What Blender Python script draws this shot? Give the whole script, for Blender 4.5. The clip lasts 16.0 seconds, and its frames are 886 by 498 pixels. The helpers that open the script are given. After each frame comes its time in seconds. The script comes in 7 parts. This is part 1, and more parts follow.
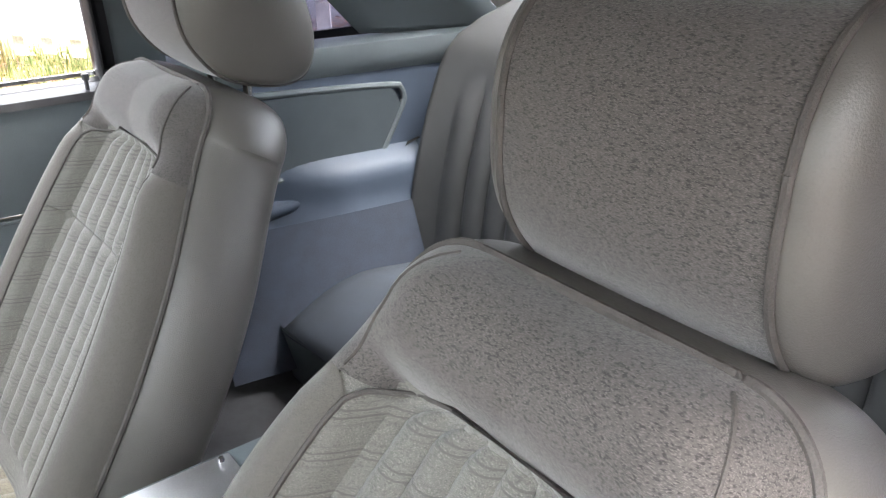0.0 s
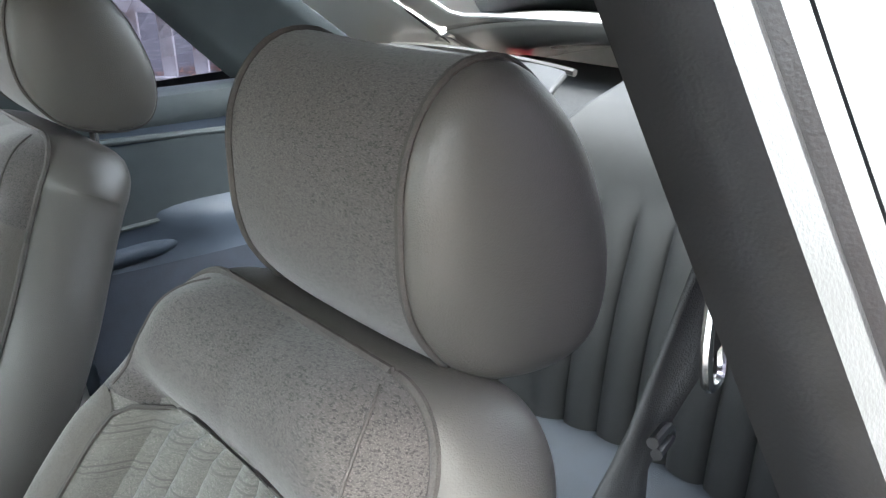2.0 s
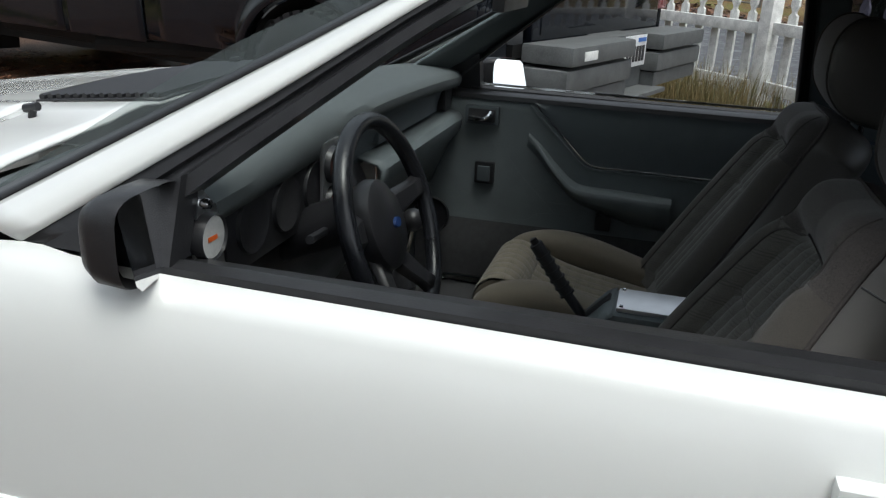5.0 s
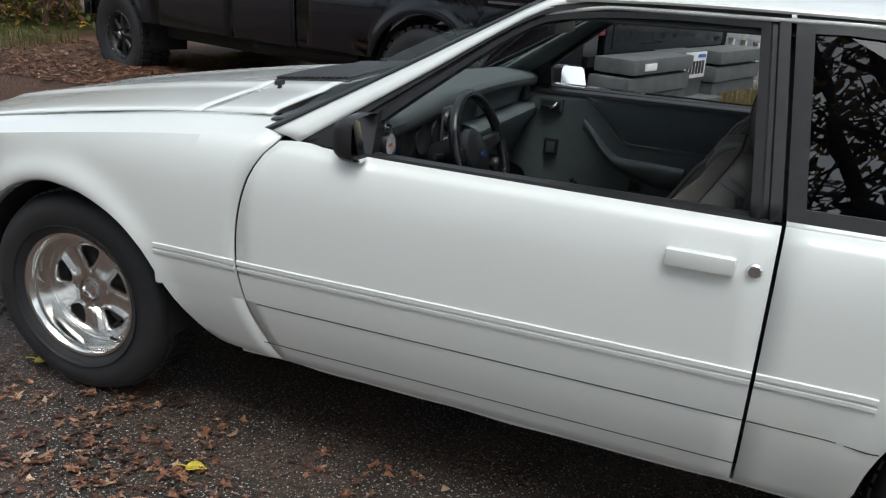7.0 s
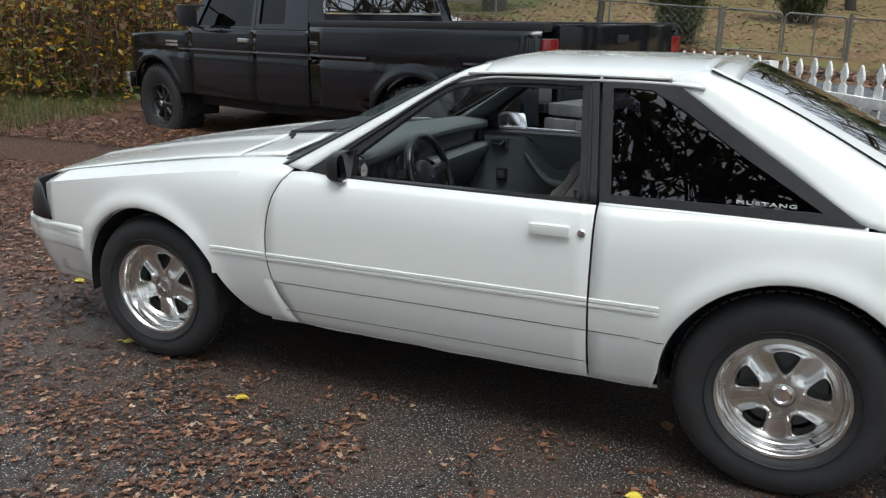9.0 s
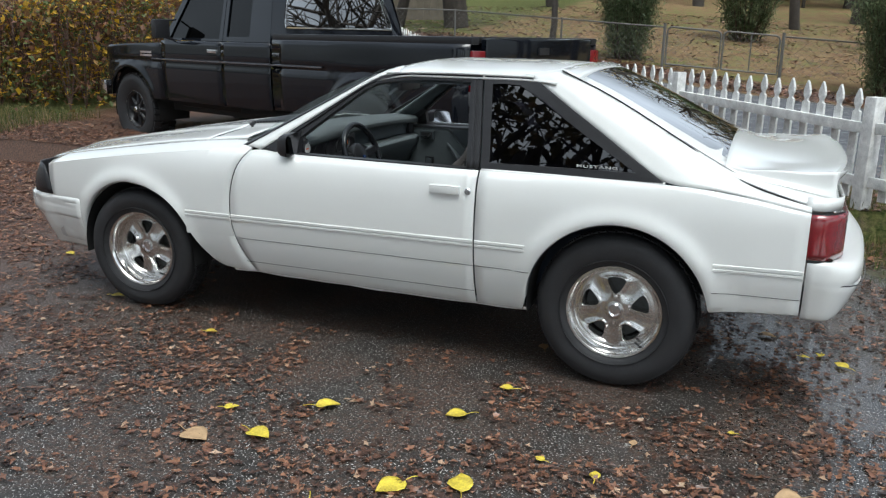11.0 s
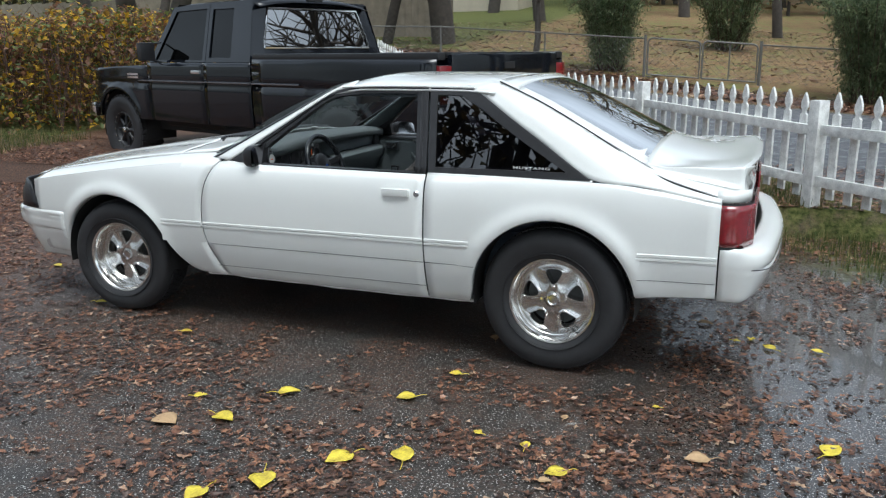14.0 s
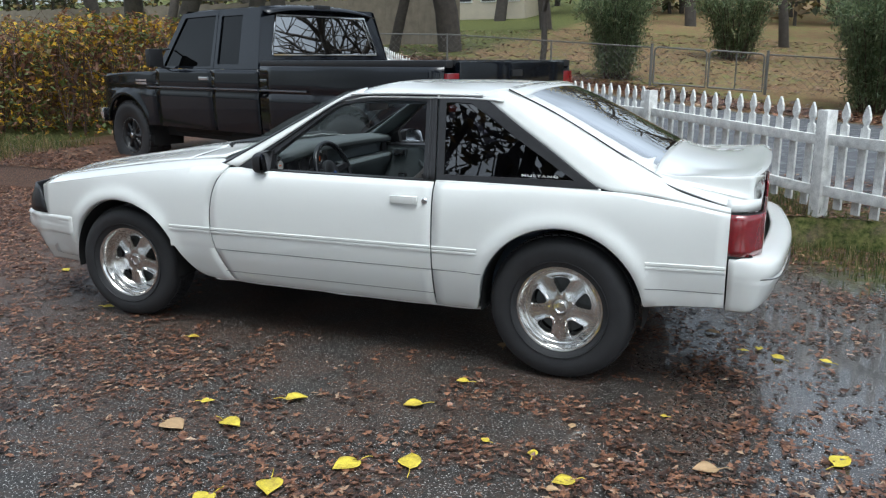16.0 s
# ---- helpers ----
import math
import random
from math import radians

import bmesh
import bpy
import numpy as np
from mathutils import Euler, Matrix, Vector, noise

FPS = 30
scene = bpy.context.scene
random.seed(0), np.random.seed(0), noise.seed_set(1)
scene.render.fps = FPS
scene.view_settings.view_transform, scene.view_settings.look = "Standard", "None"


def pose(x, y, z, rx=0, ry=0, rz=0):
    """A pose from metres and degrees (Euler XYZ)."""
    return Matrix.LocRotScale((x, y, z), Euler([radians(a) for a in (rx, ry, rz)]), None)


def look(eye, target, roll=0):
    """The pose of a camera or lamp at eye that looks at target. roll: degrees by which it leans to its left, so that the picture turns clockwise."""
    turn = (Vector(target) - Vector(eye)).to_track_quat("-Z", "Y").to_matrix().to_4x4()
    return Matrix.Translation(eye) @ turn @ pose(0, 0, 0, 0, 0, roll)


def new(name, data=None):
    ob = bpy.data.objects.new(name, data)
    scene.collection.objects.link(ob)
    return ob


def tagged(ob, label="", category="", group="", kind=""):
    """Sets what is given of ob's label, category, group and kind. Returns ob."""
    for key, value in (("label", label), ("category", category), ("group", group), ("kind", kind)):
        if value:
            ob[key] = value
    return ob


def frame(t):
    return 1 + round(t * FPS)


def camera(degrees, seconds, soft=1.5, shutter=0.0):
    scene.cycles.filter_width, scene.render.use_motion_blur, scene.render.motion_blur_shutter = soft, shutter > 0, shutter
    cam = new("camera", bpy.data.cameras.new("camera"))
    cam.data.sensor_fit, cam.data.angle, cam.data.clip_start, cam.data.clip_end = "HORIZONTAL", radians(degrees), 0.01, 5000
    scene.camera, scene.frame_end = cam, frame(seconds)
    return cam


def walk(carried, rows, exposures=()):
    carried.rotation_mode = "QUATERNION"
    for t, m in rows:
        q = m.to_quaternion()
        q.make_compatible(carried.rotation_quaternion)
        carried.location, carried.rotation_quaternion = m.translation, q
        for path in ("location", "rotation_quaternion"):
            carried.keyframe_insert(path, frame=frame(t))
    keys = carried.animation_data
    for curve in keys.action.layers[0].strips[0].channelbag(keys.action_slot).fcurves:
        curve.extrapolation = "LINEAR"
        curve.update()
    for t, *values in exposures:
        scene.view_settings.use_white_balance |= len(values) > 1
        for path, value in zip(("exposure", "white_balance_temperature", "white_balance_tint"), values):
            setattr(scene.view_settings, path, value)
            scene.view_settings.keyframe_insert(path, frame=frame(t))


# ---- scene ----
# the camera and its way: seconds, eye, target, lean
cam = camera(58.0, 16.0, soft=1.25)
PATH = [
    (0, (1.501, -0.658, 1.207), (2.609, 0.781, 0.37), -0.6),
    (0.5, (1.49, -0.664, 1.217), (2.742, 0.679, 0.421), -0.9),
    (1, (1.491, -0.68, 1.221), (2.867, 0.559, 0.465), 0.3),
    (1.5, (1.521, -0.719, 1.225), (2.9, 0.51, 0.457), -0.1),
    (2, (1.569, -0.811, 1.231), (2.802, 0.566, 0.467), -1.0),
    (2.5, (1.576, -0.907, 1.238), (2.403, 0.754, 0.492), -1.8),
    (3, (1.48, -0.979, 1.253), (2.006, 0.815, 0.541), 0.0),
    (3.5, (1.405, -1.023, 1.238), (1.659, 0.837, 0.55), 1.2),
    (4, (1.432, -1.102, 1.239), (1.318, 0.766, 0.535), 1.5),
    (4.5, (1.523, -1.281, 1.266), (1.086, 0.535, 0.55), 1.1),
    (5, (1.527, -1.546, 1.26), (1.045, 0.271, 0.578), 2.7),
    (7.5, (2.004, -2.701, 1.395), (1.254, -0.969, 0.735), 3.1),
    (8, (2.13, -2.931, 1.436), (1.355, -1.193, 0.817), 2.8),
    (8.5, (2.33, -3.14, 1.453), (1.532, -1.395, 0.889), 2.0),
    (9, (2.52, -3.325, 1.481), (1.73, -1.574, 0.926), 0.4),
    (9.5, (2.655, -3.553, 1.467), (1.943, -1.762, 0.934), 0.7),
    (12, (3.325, -4.226, 1.469), (2.57, -2.446, 0.96), 0.5),
    (12.5, (3.387, -4.262, 1.465), (2.604, -2.492, 0.961), -0.2),
    (13, (3.396, -4.272, 1.466), (2.601, -2.505, 0.971), -0.7),
    (13.5, (3.401, -4.272, 1.466), (2.639, -2.488, 0.978), -0.6),
    (14, (3.414, -4.27, 1.468), (2.686, -2.47, 0.987), -0.5),
    (14.5, (3.413, -4.271, 1.468), (2.687, -2.469, 0.992), -0.7),
    (15, (3.411, -4.274, 1.469), (2.682, -2.472, 0.999), -0.7),
    (15.5, (3.402, -4.275, 1.467), (2.673, -2.472, 0.999), -0.3),
    (16, (3.4, -4.276, 1.468), (2.66, -2.477, 1.005), -0.2),
]
walk(cam, [(t, look(eye, target, roll)) for t, eye, target, roll in PATH],
     exposures=[(0.0, 4.65, 6700, 10), (2.0, 4.4, 6450, 4), (3.0, 3.95, 6500, 2), (4.1, 3.75, 6500, 2), (4.5, 3.15, 6500, 5), (4.9, 1.0, 6300, 5), (5.2, 0.35, 6150, 4), (7.3, 0.5, 6150, 4), (16.0, 0.75, 5850, 3)])

# ---------------------------------------------------------------- daylight: an overcast sky and a weak, wide sun
world = bpy.data.worlds.new("overcast")
world.use_nodes = True
scene.world = world
wn, wl = world.node_tree.nodes, world.node_tree.links
sky = wn.new("ShaderNodeTexSky")
sky.sky_type, sky.sun_disc = "NISHITA", False
sky.sun_elevation, sky.sun_rotation = radians(68), radians(143)
sky.air_density, sky.dust_density, sky.ozone_density = 1.0, 4.0, 1.0
hsv = wn.new("ShaderNodeHueSaturation")
hsv.inputs["Saturation"].default_value = 0.30
wl.new(sky.outputs[0], hsv.inputs["Color"])
cloud = wn.new("ShaderNodeTexNoise")
cloud.inputs["Scale"].default_value, cloud.inputs["Detail"].default_value = 3.2, 5
crange = wn.new("ShaderNodeMapRange")
crange.inputs["From Min"].default_value, crange.inputs["From Max"].default_value = 0.35, 0.7
crange.inputs["To Min"].default_value, crange.inputs["To Max"].default_value = 0.65, 1.7
wl.new(cloud.outputs["Fac"], crange.inputs["Value"])
mul = wn.new("ShaderNodeMix")
mul.data_type, mul.blend_type = "RGBA", "MULTIPLY"
mul.inputs["Factor"].default_value = 1.0
wl.new(hsv.outputs[0], mul.inputs["A"])
wl.new(crange.outputs[0], mul.inputs["B"])
wn["Background"].inputs["Strength"].default_value = 0.13
wl.new(mul.outputs["Result"], wn["Background"].inputs["Color"])
sun = new("sun", bpy.data.lights.new("sun", "SUN"))
sun.data.energy, sun.data.angle, sun.data.color = 0.8, radians(30), (1.0, 0.96, 0.90)
sun.matrix_world = look((6, -8, 30), (0, 0, 0))

# ---------------------------------------------------------------- tools
def spline(pts, n):
    """n points along a Catmull-Rom curve through pts, evenly by length."""
    p = [np.array(a, float) for a in pts]
    if len(p) == 2:
        return [p[0] + (p[1] - p[0]) * i / (n - 1) for i in range(n)]
    q = [2 * p[0] - p[1]] + p + [2 * p[-1] - p[-2]]
    fine = []
    for i in range(1, len(q) - 2):
        for k in range(12):
            t = k / 12
            a, b, c, d = q[i - 1], q[i], q[i + 1], q[i + 2]
            fine.append(0.5 * (2 * b + (c - a) * t + (2 * a - 5 * b + 4 * c - d) * t * t + (3 * b - a - 3 * c + d) * t ** 3))
    fine.append(p[-1])
    fine = np.array(fine)
    s = np.r_[0, np.cumsum(np.linalg.norm(np.diff(fine, axis=0), axis=1))]
    return [np.array([np.interp(v, s, fine[:, k]) for k in range(fine.shape[1])]) for v in np.linspace(0, s[-1], n)]


def curve1(xs, ys):
    """A smooth function through (xs, ys), flat past its ends."""
    pts = spline(list(zip(xs, ys)), 160)
    a, b = np.array([p[0] for p in pts]), np.array([p[1] for p in pts])
    return lambda x: float(np.interp(x, a, b))


def grid(bm, rows, closed=False):
    """Faces over rows of points."""
    vs = [[bm.verts.new(tuple(p)) for p in row] for row in rows]
    for a, b in zip(vs, vs[1:]):
        m = len(a)
        for j in range(m if closed else m - 1):
            bm.faces.new((a[j], a[(j + 1) % m], b[(j + 1) % m], b[j]))
    return vs


def loft(curves, nu, nv, closed=False):
    """A surface through curves, each a few points."""
    res = [spline(c, nv) for c in curves]
    cols = [spline([r[j] for r in res], nu) for j in range(nv)]
    bm = bmesh.new()
    grid(bm, [[cols[j][i] for j in range(nv)] for i in range(nu)], closed)
    return bm


def box(bm, x0, x1, y0, y1, z0, z1, bevel=0.0, m=None):
    x0, x1, y0, y1, z0, z1 = min(x0, x1), max(x0, x1), min(y0, y1), max(y0, y1), min(z0, z1), max(z0, z1)
    r = bmesh.ops.create_cube(bm, size=1.0)
    vs = r["verts"]
    for v in vs:
        v.co = Vector((x0 + (v.co.x + 0.5) * (x1 - x0), y0 + (v.co.y + 0.5) * (y1 - y0), z0 + (v.co.z + 0.5) * (z1 - z0)))
    if m is not None:
        bmesh.ops.transform(bm, matrix=m, verts=vs)
    if bevel:
        es = list({e for v in vs for e in v.link_edges})
        bmesh.ops.bevel(bm, geom=es, offset=bevel, segments=2, affect="EDGES", profile=0.7)
    return bm


def lathe(profile, n=48, axis="y"):
    """Revolve (radius, along) points round the axis through the origin."""
    bm = bmesh.new()
    rows = []
    for i in range(n):
        a = 2 * math.pi * i / n
        row = []
        for r, h in profile:
            c, s = r * math.cos(a), r * math.sin(a)
            row.append({"y": (c, h, s), "x": (h, c, s), "z": (c, s, h)}[axis])
        rows.append(row)
    vs = [[bm.verts.new(p) for p in row] for row in rows]
    for i in range(n):
        a, b = vs[i], vs[(i + 1) % n]
        for j in range(len(a) - 1):
            bm.faces.new((a[j], a[j + 1], b[j + 1], b[j]))
    bmesh.ops.remove_doubles(bm, verts=bm.verts, dist=1e-5)
    return bm


def tube(bm, pts, r, sides=8, n=0, taper=None, flat=1.0):
    """A round bar along points; taper gives its radius factor at the far end."""
    pts = [Vector(tuple(p)) for p in (spline(pts, n) if n else pts)]
    rows = []
    ext = [sum(abs(a[k] - b[k]) for a, b in zip(pts, pts[1:])) for k in range(3)]
    up = Vector((0, 0, 1)) if flat != 1.0 else Vector([1.0 if k == ext.index(min(ext)) else 0.0 for k in range(3)])
    for i, p in enumerate(pts):
        d = (pts[min(i + 1, len(pts) - 1)] - pts[max(i - 1, 0)]).normalized()
        u = d.cross(up)
        u = u.normalized() if u.length > 1e-3 else Vector((1, 0, 0))
        w = d.cross(u)
        k = 1 if taper is None else 1 + (taper - 1) * i / (len(pts) - 1)
        rows.append([p + r * k * (math.cos(2 * math.pi * j / sides) * u + flat * math.sin(2 * math.pi * j / sides) * w) for j in range(sides)])
    vs = grid(bm, rows, True)
    bm.faces.new(vs[0][::-1])
    bm.faces.new(vs[-1])
    return bm


def mesh_of(name, bm, material, smooth=True):
    bmesh.ops.recalc_face_normals(bm, faces=bm.faces)
    me = bpy.data.meshes.new(name)
    bm.to_mesh(me)
    bm.free()
    me.materials.append(material)
    if smooth:
        for f in me.polygons:
            f.use_smooth = True
        me.set_sharp_from_angle(angle=radians(38))
    return me


def solid(name, bm, material, label, category, kind="", group="", smooth=True):
    """A top-level thing that is one mesh."""
    return tagged(new(name, mesh_of(name, bm, material, smooth)), label, category, group, kind)


def thing(name, label, category, place=(0, 0, 0), group="", kind=""):
    ob = new(name)
    ob.empty_display_size = 0.1
    ob.location = place
    return tagged(ob, label, category, group, kind)


def placed(ob):
    """Where an object stands in the world."""
    m = ob.matrix_parent_inverse @ ob.matrix_basis
    return placed(ob.parent) @ m if ob.parent else ob.matrix_basis.copy()


def part(name, bm, material, parent, label="", thick=0.0, smooth=True, sub=0):
    """One mesh under a thing or a part. Its points are in the world; the parent's place is taken off."""
    ob = new(name, mesh_of(name, bm, material, smooth))
    ob.parent = parent
    ob.matrix_parent_inverse = placed(parent).inverted()
    if thick:
        md = ob.modifiers.new("thickness", "SOLIDIFY")
        md.thickness, md.offset = thick, 0.0
    if sub:
        md = ob.modifiers.new("round", "SUBSURF")
        md.levels = md.render_levels = sub
    return tagged(ob, label)


def face_out(ob, centre):
    """Turns a pane's faces away from the middle of its vehicle."""
    if sum((f.center - centre).dot(f.normal) * f.area for f in ob.data.polygons) < 0:
        ob.data.flip_normals()


def both(fn):
    """Call fn for the left (-1) and the right (+1) side."""
    for side in (-1, 1):
        fn(side)


# ---------------------------------------------------------------- materials
def material(name, base, rough=0.6, metal=0.0, var=0.15, scale=30.0, fine=300.0, bump=0.1, tint=None, coat=0.0, spec=0.5, island=0.0, big=0.0):
    """A surface with two scales of variation and fine relief. island: how much each loose piece differs; big: large stains."""
    m = bpy.data.materials.new(name)
    m.use_nodes = True
    nt = m.node_tree
    nd, ln = nt.nodes, nt.links
    b = nd["Principled BSDF"]
    b.inputs["Roughness"].default_value = rough
    b.inputs["Metallic"].default_value = metal
    b.inputs["Coat Weight"].default_value = coat
    b.inputs["Coat Roughness"].default_value = 0.05
    b.inputs["Specular IOR Level"].default_value = spec
    tc = nd.new("ShaderNodeTexCoord")
    n1, n2 = nd.new("ShaderNodeTexNoise"), nd.new("ShaderNodeTexNoise")
    n1.inputs["Scale"].default_value, n2.inputs["Scale"].default_value = scale, fine
    n1.inputs["Detail"].default_value, n2.inputs["Detail"].default_value = 4, 3
    for n in (n1, n2):
        ln.new(tc.outputs["Object"], n.inputs["Vector"])
    dark = [c * (1 - var) for c in base]
    light = [min(1, c * (1 + var)) for c in (tint or base)]
    mix = nd.new("ShaderNodeMix")
    mix.data_type = "RGBA"
    mix.inputs["A"].default_value, mix.inputs["B"].default_value = (*dark, 1), (*light, 1)
    add = nd.new("ShaderNodeMath")
    add.operation = "MULTIPLY_ADD"
    ln.new(n1.outputs["Fac"], add.inputs[0])
    add.inputs[1].default_value = 0.6
    half = nd.new("ShaderNodeMath")
    half.operation = "MULTIPLY"
    half.inputs[1].default_value = 0.4
    ln.new(n2.outputs["Fac"], half.inputs[0])
    ln.new(half.outputs[0], add.inputs[2])
    ramp = nd.new("ShaderNodeMapRange")
    ramp.inputs["From Min"].default_value, ramp.inputs["From Max"].default_value = 0.32, 0.68
    ln.new(add.outputs[0], ramp.inputs["Value"])
    ln.new(ramp.outputs[0], mix.inputs["Factor"])
    col = mix.outputs["Result"]
    if island:
        g = nd.new("ShaderNodeNewGeometry")
        mr = nd.new("ShaderNodeMapRange")
        mr.inputs["To Min"].default_value, mr.inputs["To Max"].default_value = 1 - island, 1 + island
        ln.new(g.outputs["Random Per Island"], mr.inputs["Value"])
        hsv = nd.new("ShaderNodeHueSaturation")
        ln.new(mr.outputs[0], hsv.inputs["Value"])
        ln.new(col, hsv.inputs["Color"])
        col = hsv.outputs["Color"]
    ln.new(col, b.inputs["Base Color"])
    if bump:
        bp = nd.new("ShaderNodeBump")
        bp.inputs["Strength"].default_value = bump
        bp.inputs["Distance"].default_value = 0.002
        ln.new(n2.outputs["Fac"], bp.inputs["Height"])
        ln.new(bp.outputs[0], b.inputs["Normal"])
    rr = nd.new("ShaderNodeMapRange")
    rr.inputs["To Min"].default_value, rr.inputs["To Max"].default_value = max(0.02, rough * 0.85), min(1, rough * 1.15)
    ln.new(n1.outputs["Fac"], rr.inputs["Value"])
    ln.new(rr.outputs[0], b.inputs["Roughness"])
    return m


def pane_material(name, tint, gloss=1.0, rough=0.01):
    """A thin sheet of glass: tinted see-through with a mirror gloss that grows towards grazing."""
    m = bpy.data.materials.new(name)
    m.use_nodes = True
    nd, ln = m.node_tree.nodes, m.node_tree.links
    nd.remove(nd["Principled BSDF"])
    tr, gl, mx, lw = nd.new("ShaderNodeBsdfTransparent"), nd.new("ShaderNodeBsdfGlossy"), nd.new("ShaderNodeMixShader"), nd.new("ShaderNodeLayerWeight")
    tr.inputs["Color"].default_value = (*tint, 1)
    gl.inputs["Roughness"].default_value = rough
    lw.inputs["Blend"].default_value = 0.5
    pw, k = nd.new("ShaderNodeMath"), nd.new("ShaderNodeMath")
    pw.operation, k.operation = "POWER", "MULTIPLY_ADD"
    pw.inputs[1].default_value = 4.0
    k.inputs[1].default_value, k.inputs[2].default_value = 0.85 * gloss, 0.045 * gloss
    k.use_clamp = True
    ln.new(lw.outputs["Facing"], pw.inputs[0])
    ln.new(pw.outputs[0], k.inputs[0])
    ln.new(k.outputs[0], mx.inputs["Fac"])
    ln.new(tr.outputs[0], mx.inputs[1])
    ln.new(gl.outputs[0], mx.inputs[2])
    ln.new(mx.outputs[0], nd["Material Output"].inputs["Surface"])
    return m


PAINT = material("white_car_paint", (0.745, 0.755, 0.735), 0.24, 0, 0.006, 0.6, 2.5, 0.0, coat=0.8)
BLACKTRIM = material("black_trim", (0.022, 0.022, 0.024), 0.33, 0, 0.25, 40, 500, 0.15)
RUBBER = material("tyre_rubber", (0.022, 0.022, 0.024), 0.62, 0, 0.35, 12, 220, 0.3)
ALLOY = material("polished_alloy", (0.78, 0.77, 0.75), 0.14, 1.0, 0.08, 20, 200, 0.02)
ALLOY_FACE = material("brushed_alloy", (0.72, 0.71, 0.69), 0.22, 1.0, 0.12, 20, 400, 0.05)
CHROME = material("chrome", (0.85, 0.85, 0.86), 0.07, 1.0, 0.03, 20, 200, 0.0)
DARK = material("underside_black", (0.012, 0.012, 0.012), 0.85, 0, 0.3, 15, 200, 0.2)
TINTED = pane_material("tinted_glass", (0.085, 0.083, 0.115), 2.5)
HATCHGLASS = pane_material("hatch_glass", (0.42, 0.44, 0.47), 3.6)
CLEARGLASS = pane_material("clear_glass", (0.86, 0.90, 0.88), 0.8)
REDLENS = material("red_lens", (0.20, 0.007, 0.012), 0.12, 0, 0.2, 60, 200, 0.0, coat=1.0)
VINYL = material("blue_grey_vinyl", (0.118, 0.137, 0.143), 0.5, 0, 0.12, 15, 900, 0.35)
VINYL_DARK = material("dark_blue_grey_plastic", (0.062, 0.075, 0.083), 0.55, 0, 0.12, 20, 700, 0.3)
SEATVINYL = material("grey_seat_vinyl", (0.094, 0.087, 0.080), 0.36, 0, 0.06, 9, 800, 0.2)
PIPING = material("dark_seat_piping", (0.060, 0.053, 0.049), 0.8, 0, 0.35, 60, 900, 0.4)
CARPET = material("dark_carpet", (0.042, 0.043, 0.045), 0.95, 0, 0.3, 60, 600, 0.6)
ALUPLATE = material("aluminium_plate", (0.72, 0.73, 0.74), 0.35, 1.0, 0.10, 25, 500, 0.08)
BLACKPLASTIC = material("black_plastic", (0.016, 0.016, 0.018), 0.38, 0, 0.2, 40, 700, 0.1)
TRUCKPAINT = material("black_truck_paint", (0.006, 0.0075, 0.011), 0.06, 0, 0.2, 4, 300, 0.0, spec=0.5)
TRUCKGLASS = pane_material("dark_truck_glass", (0.02, 0.02, 0.022), 0.7)
BUMPERGREY = material("scuffed_grey_bumper", (0.10, 0.105, 0.105), 0.6, 0, 0.35, 14, 160, 0.3)
FENCEPAINT = material("weathered_white_fence_paint", (0.72, 0.72, 0.70), 0.7, 0, 0.34, 14, 140, 0.4)


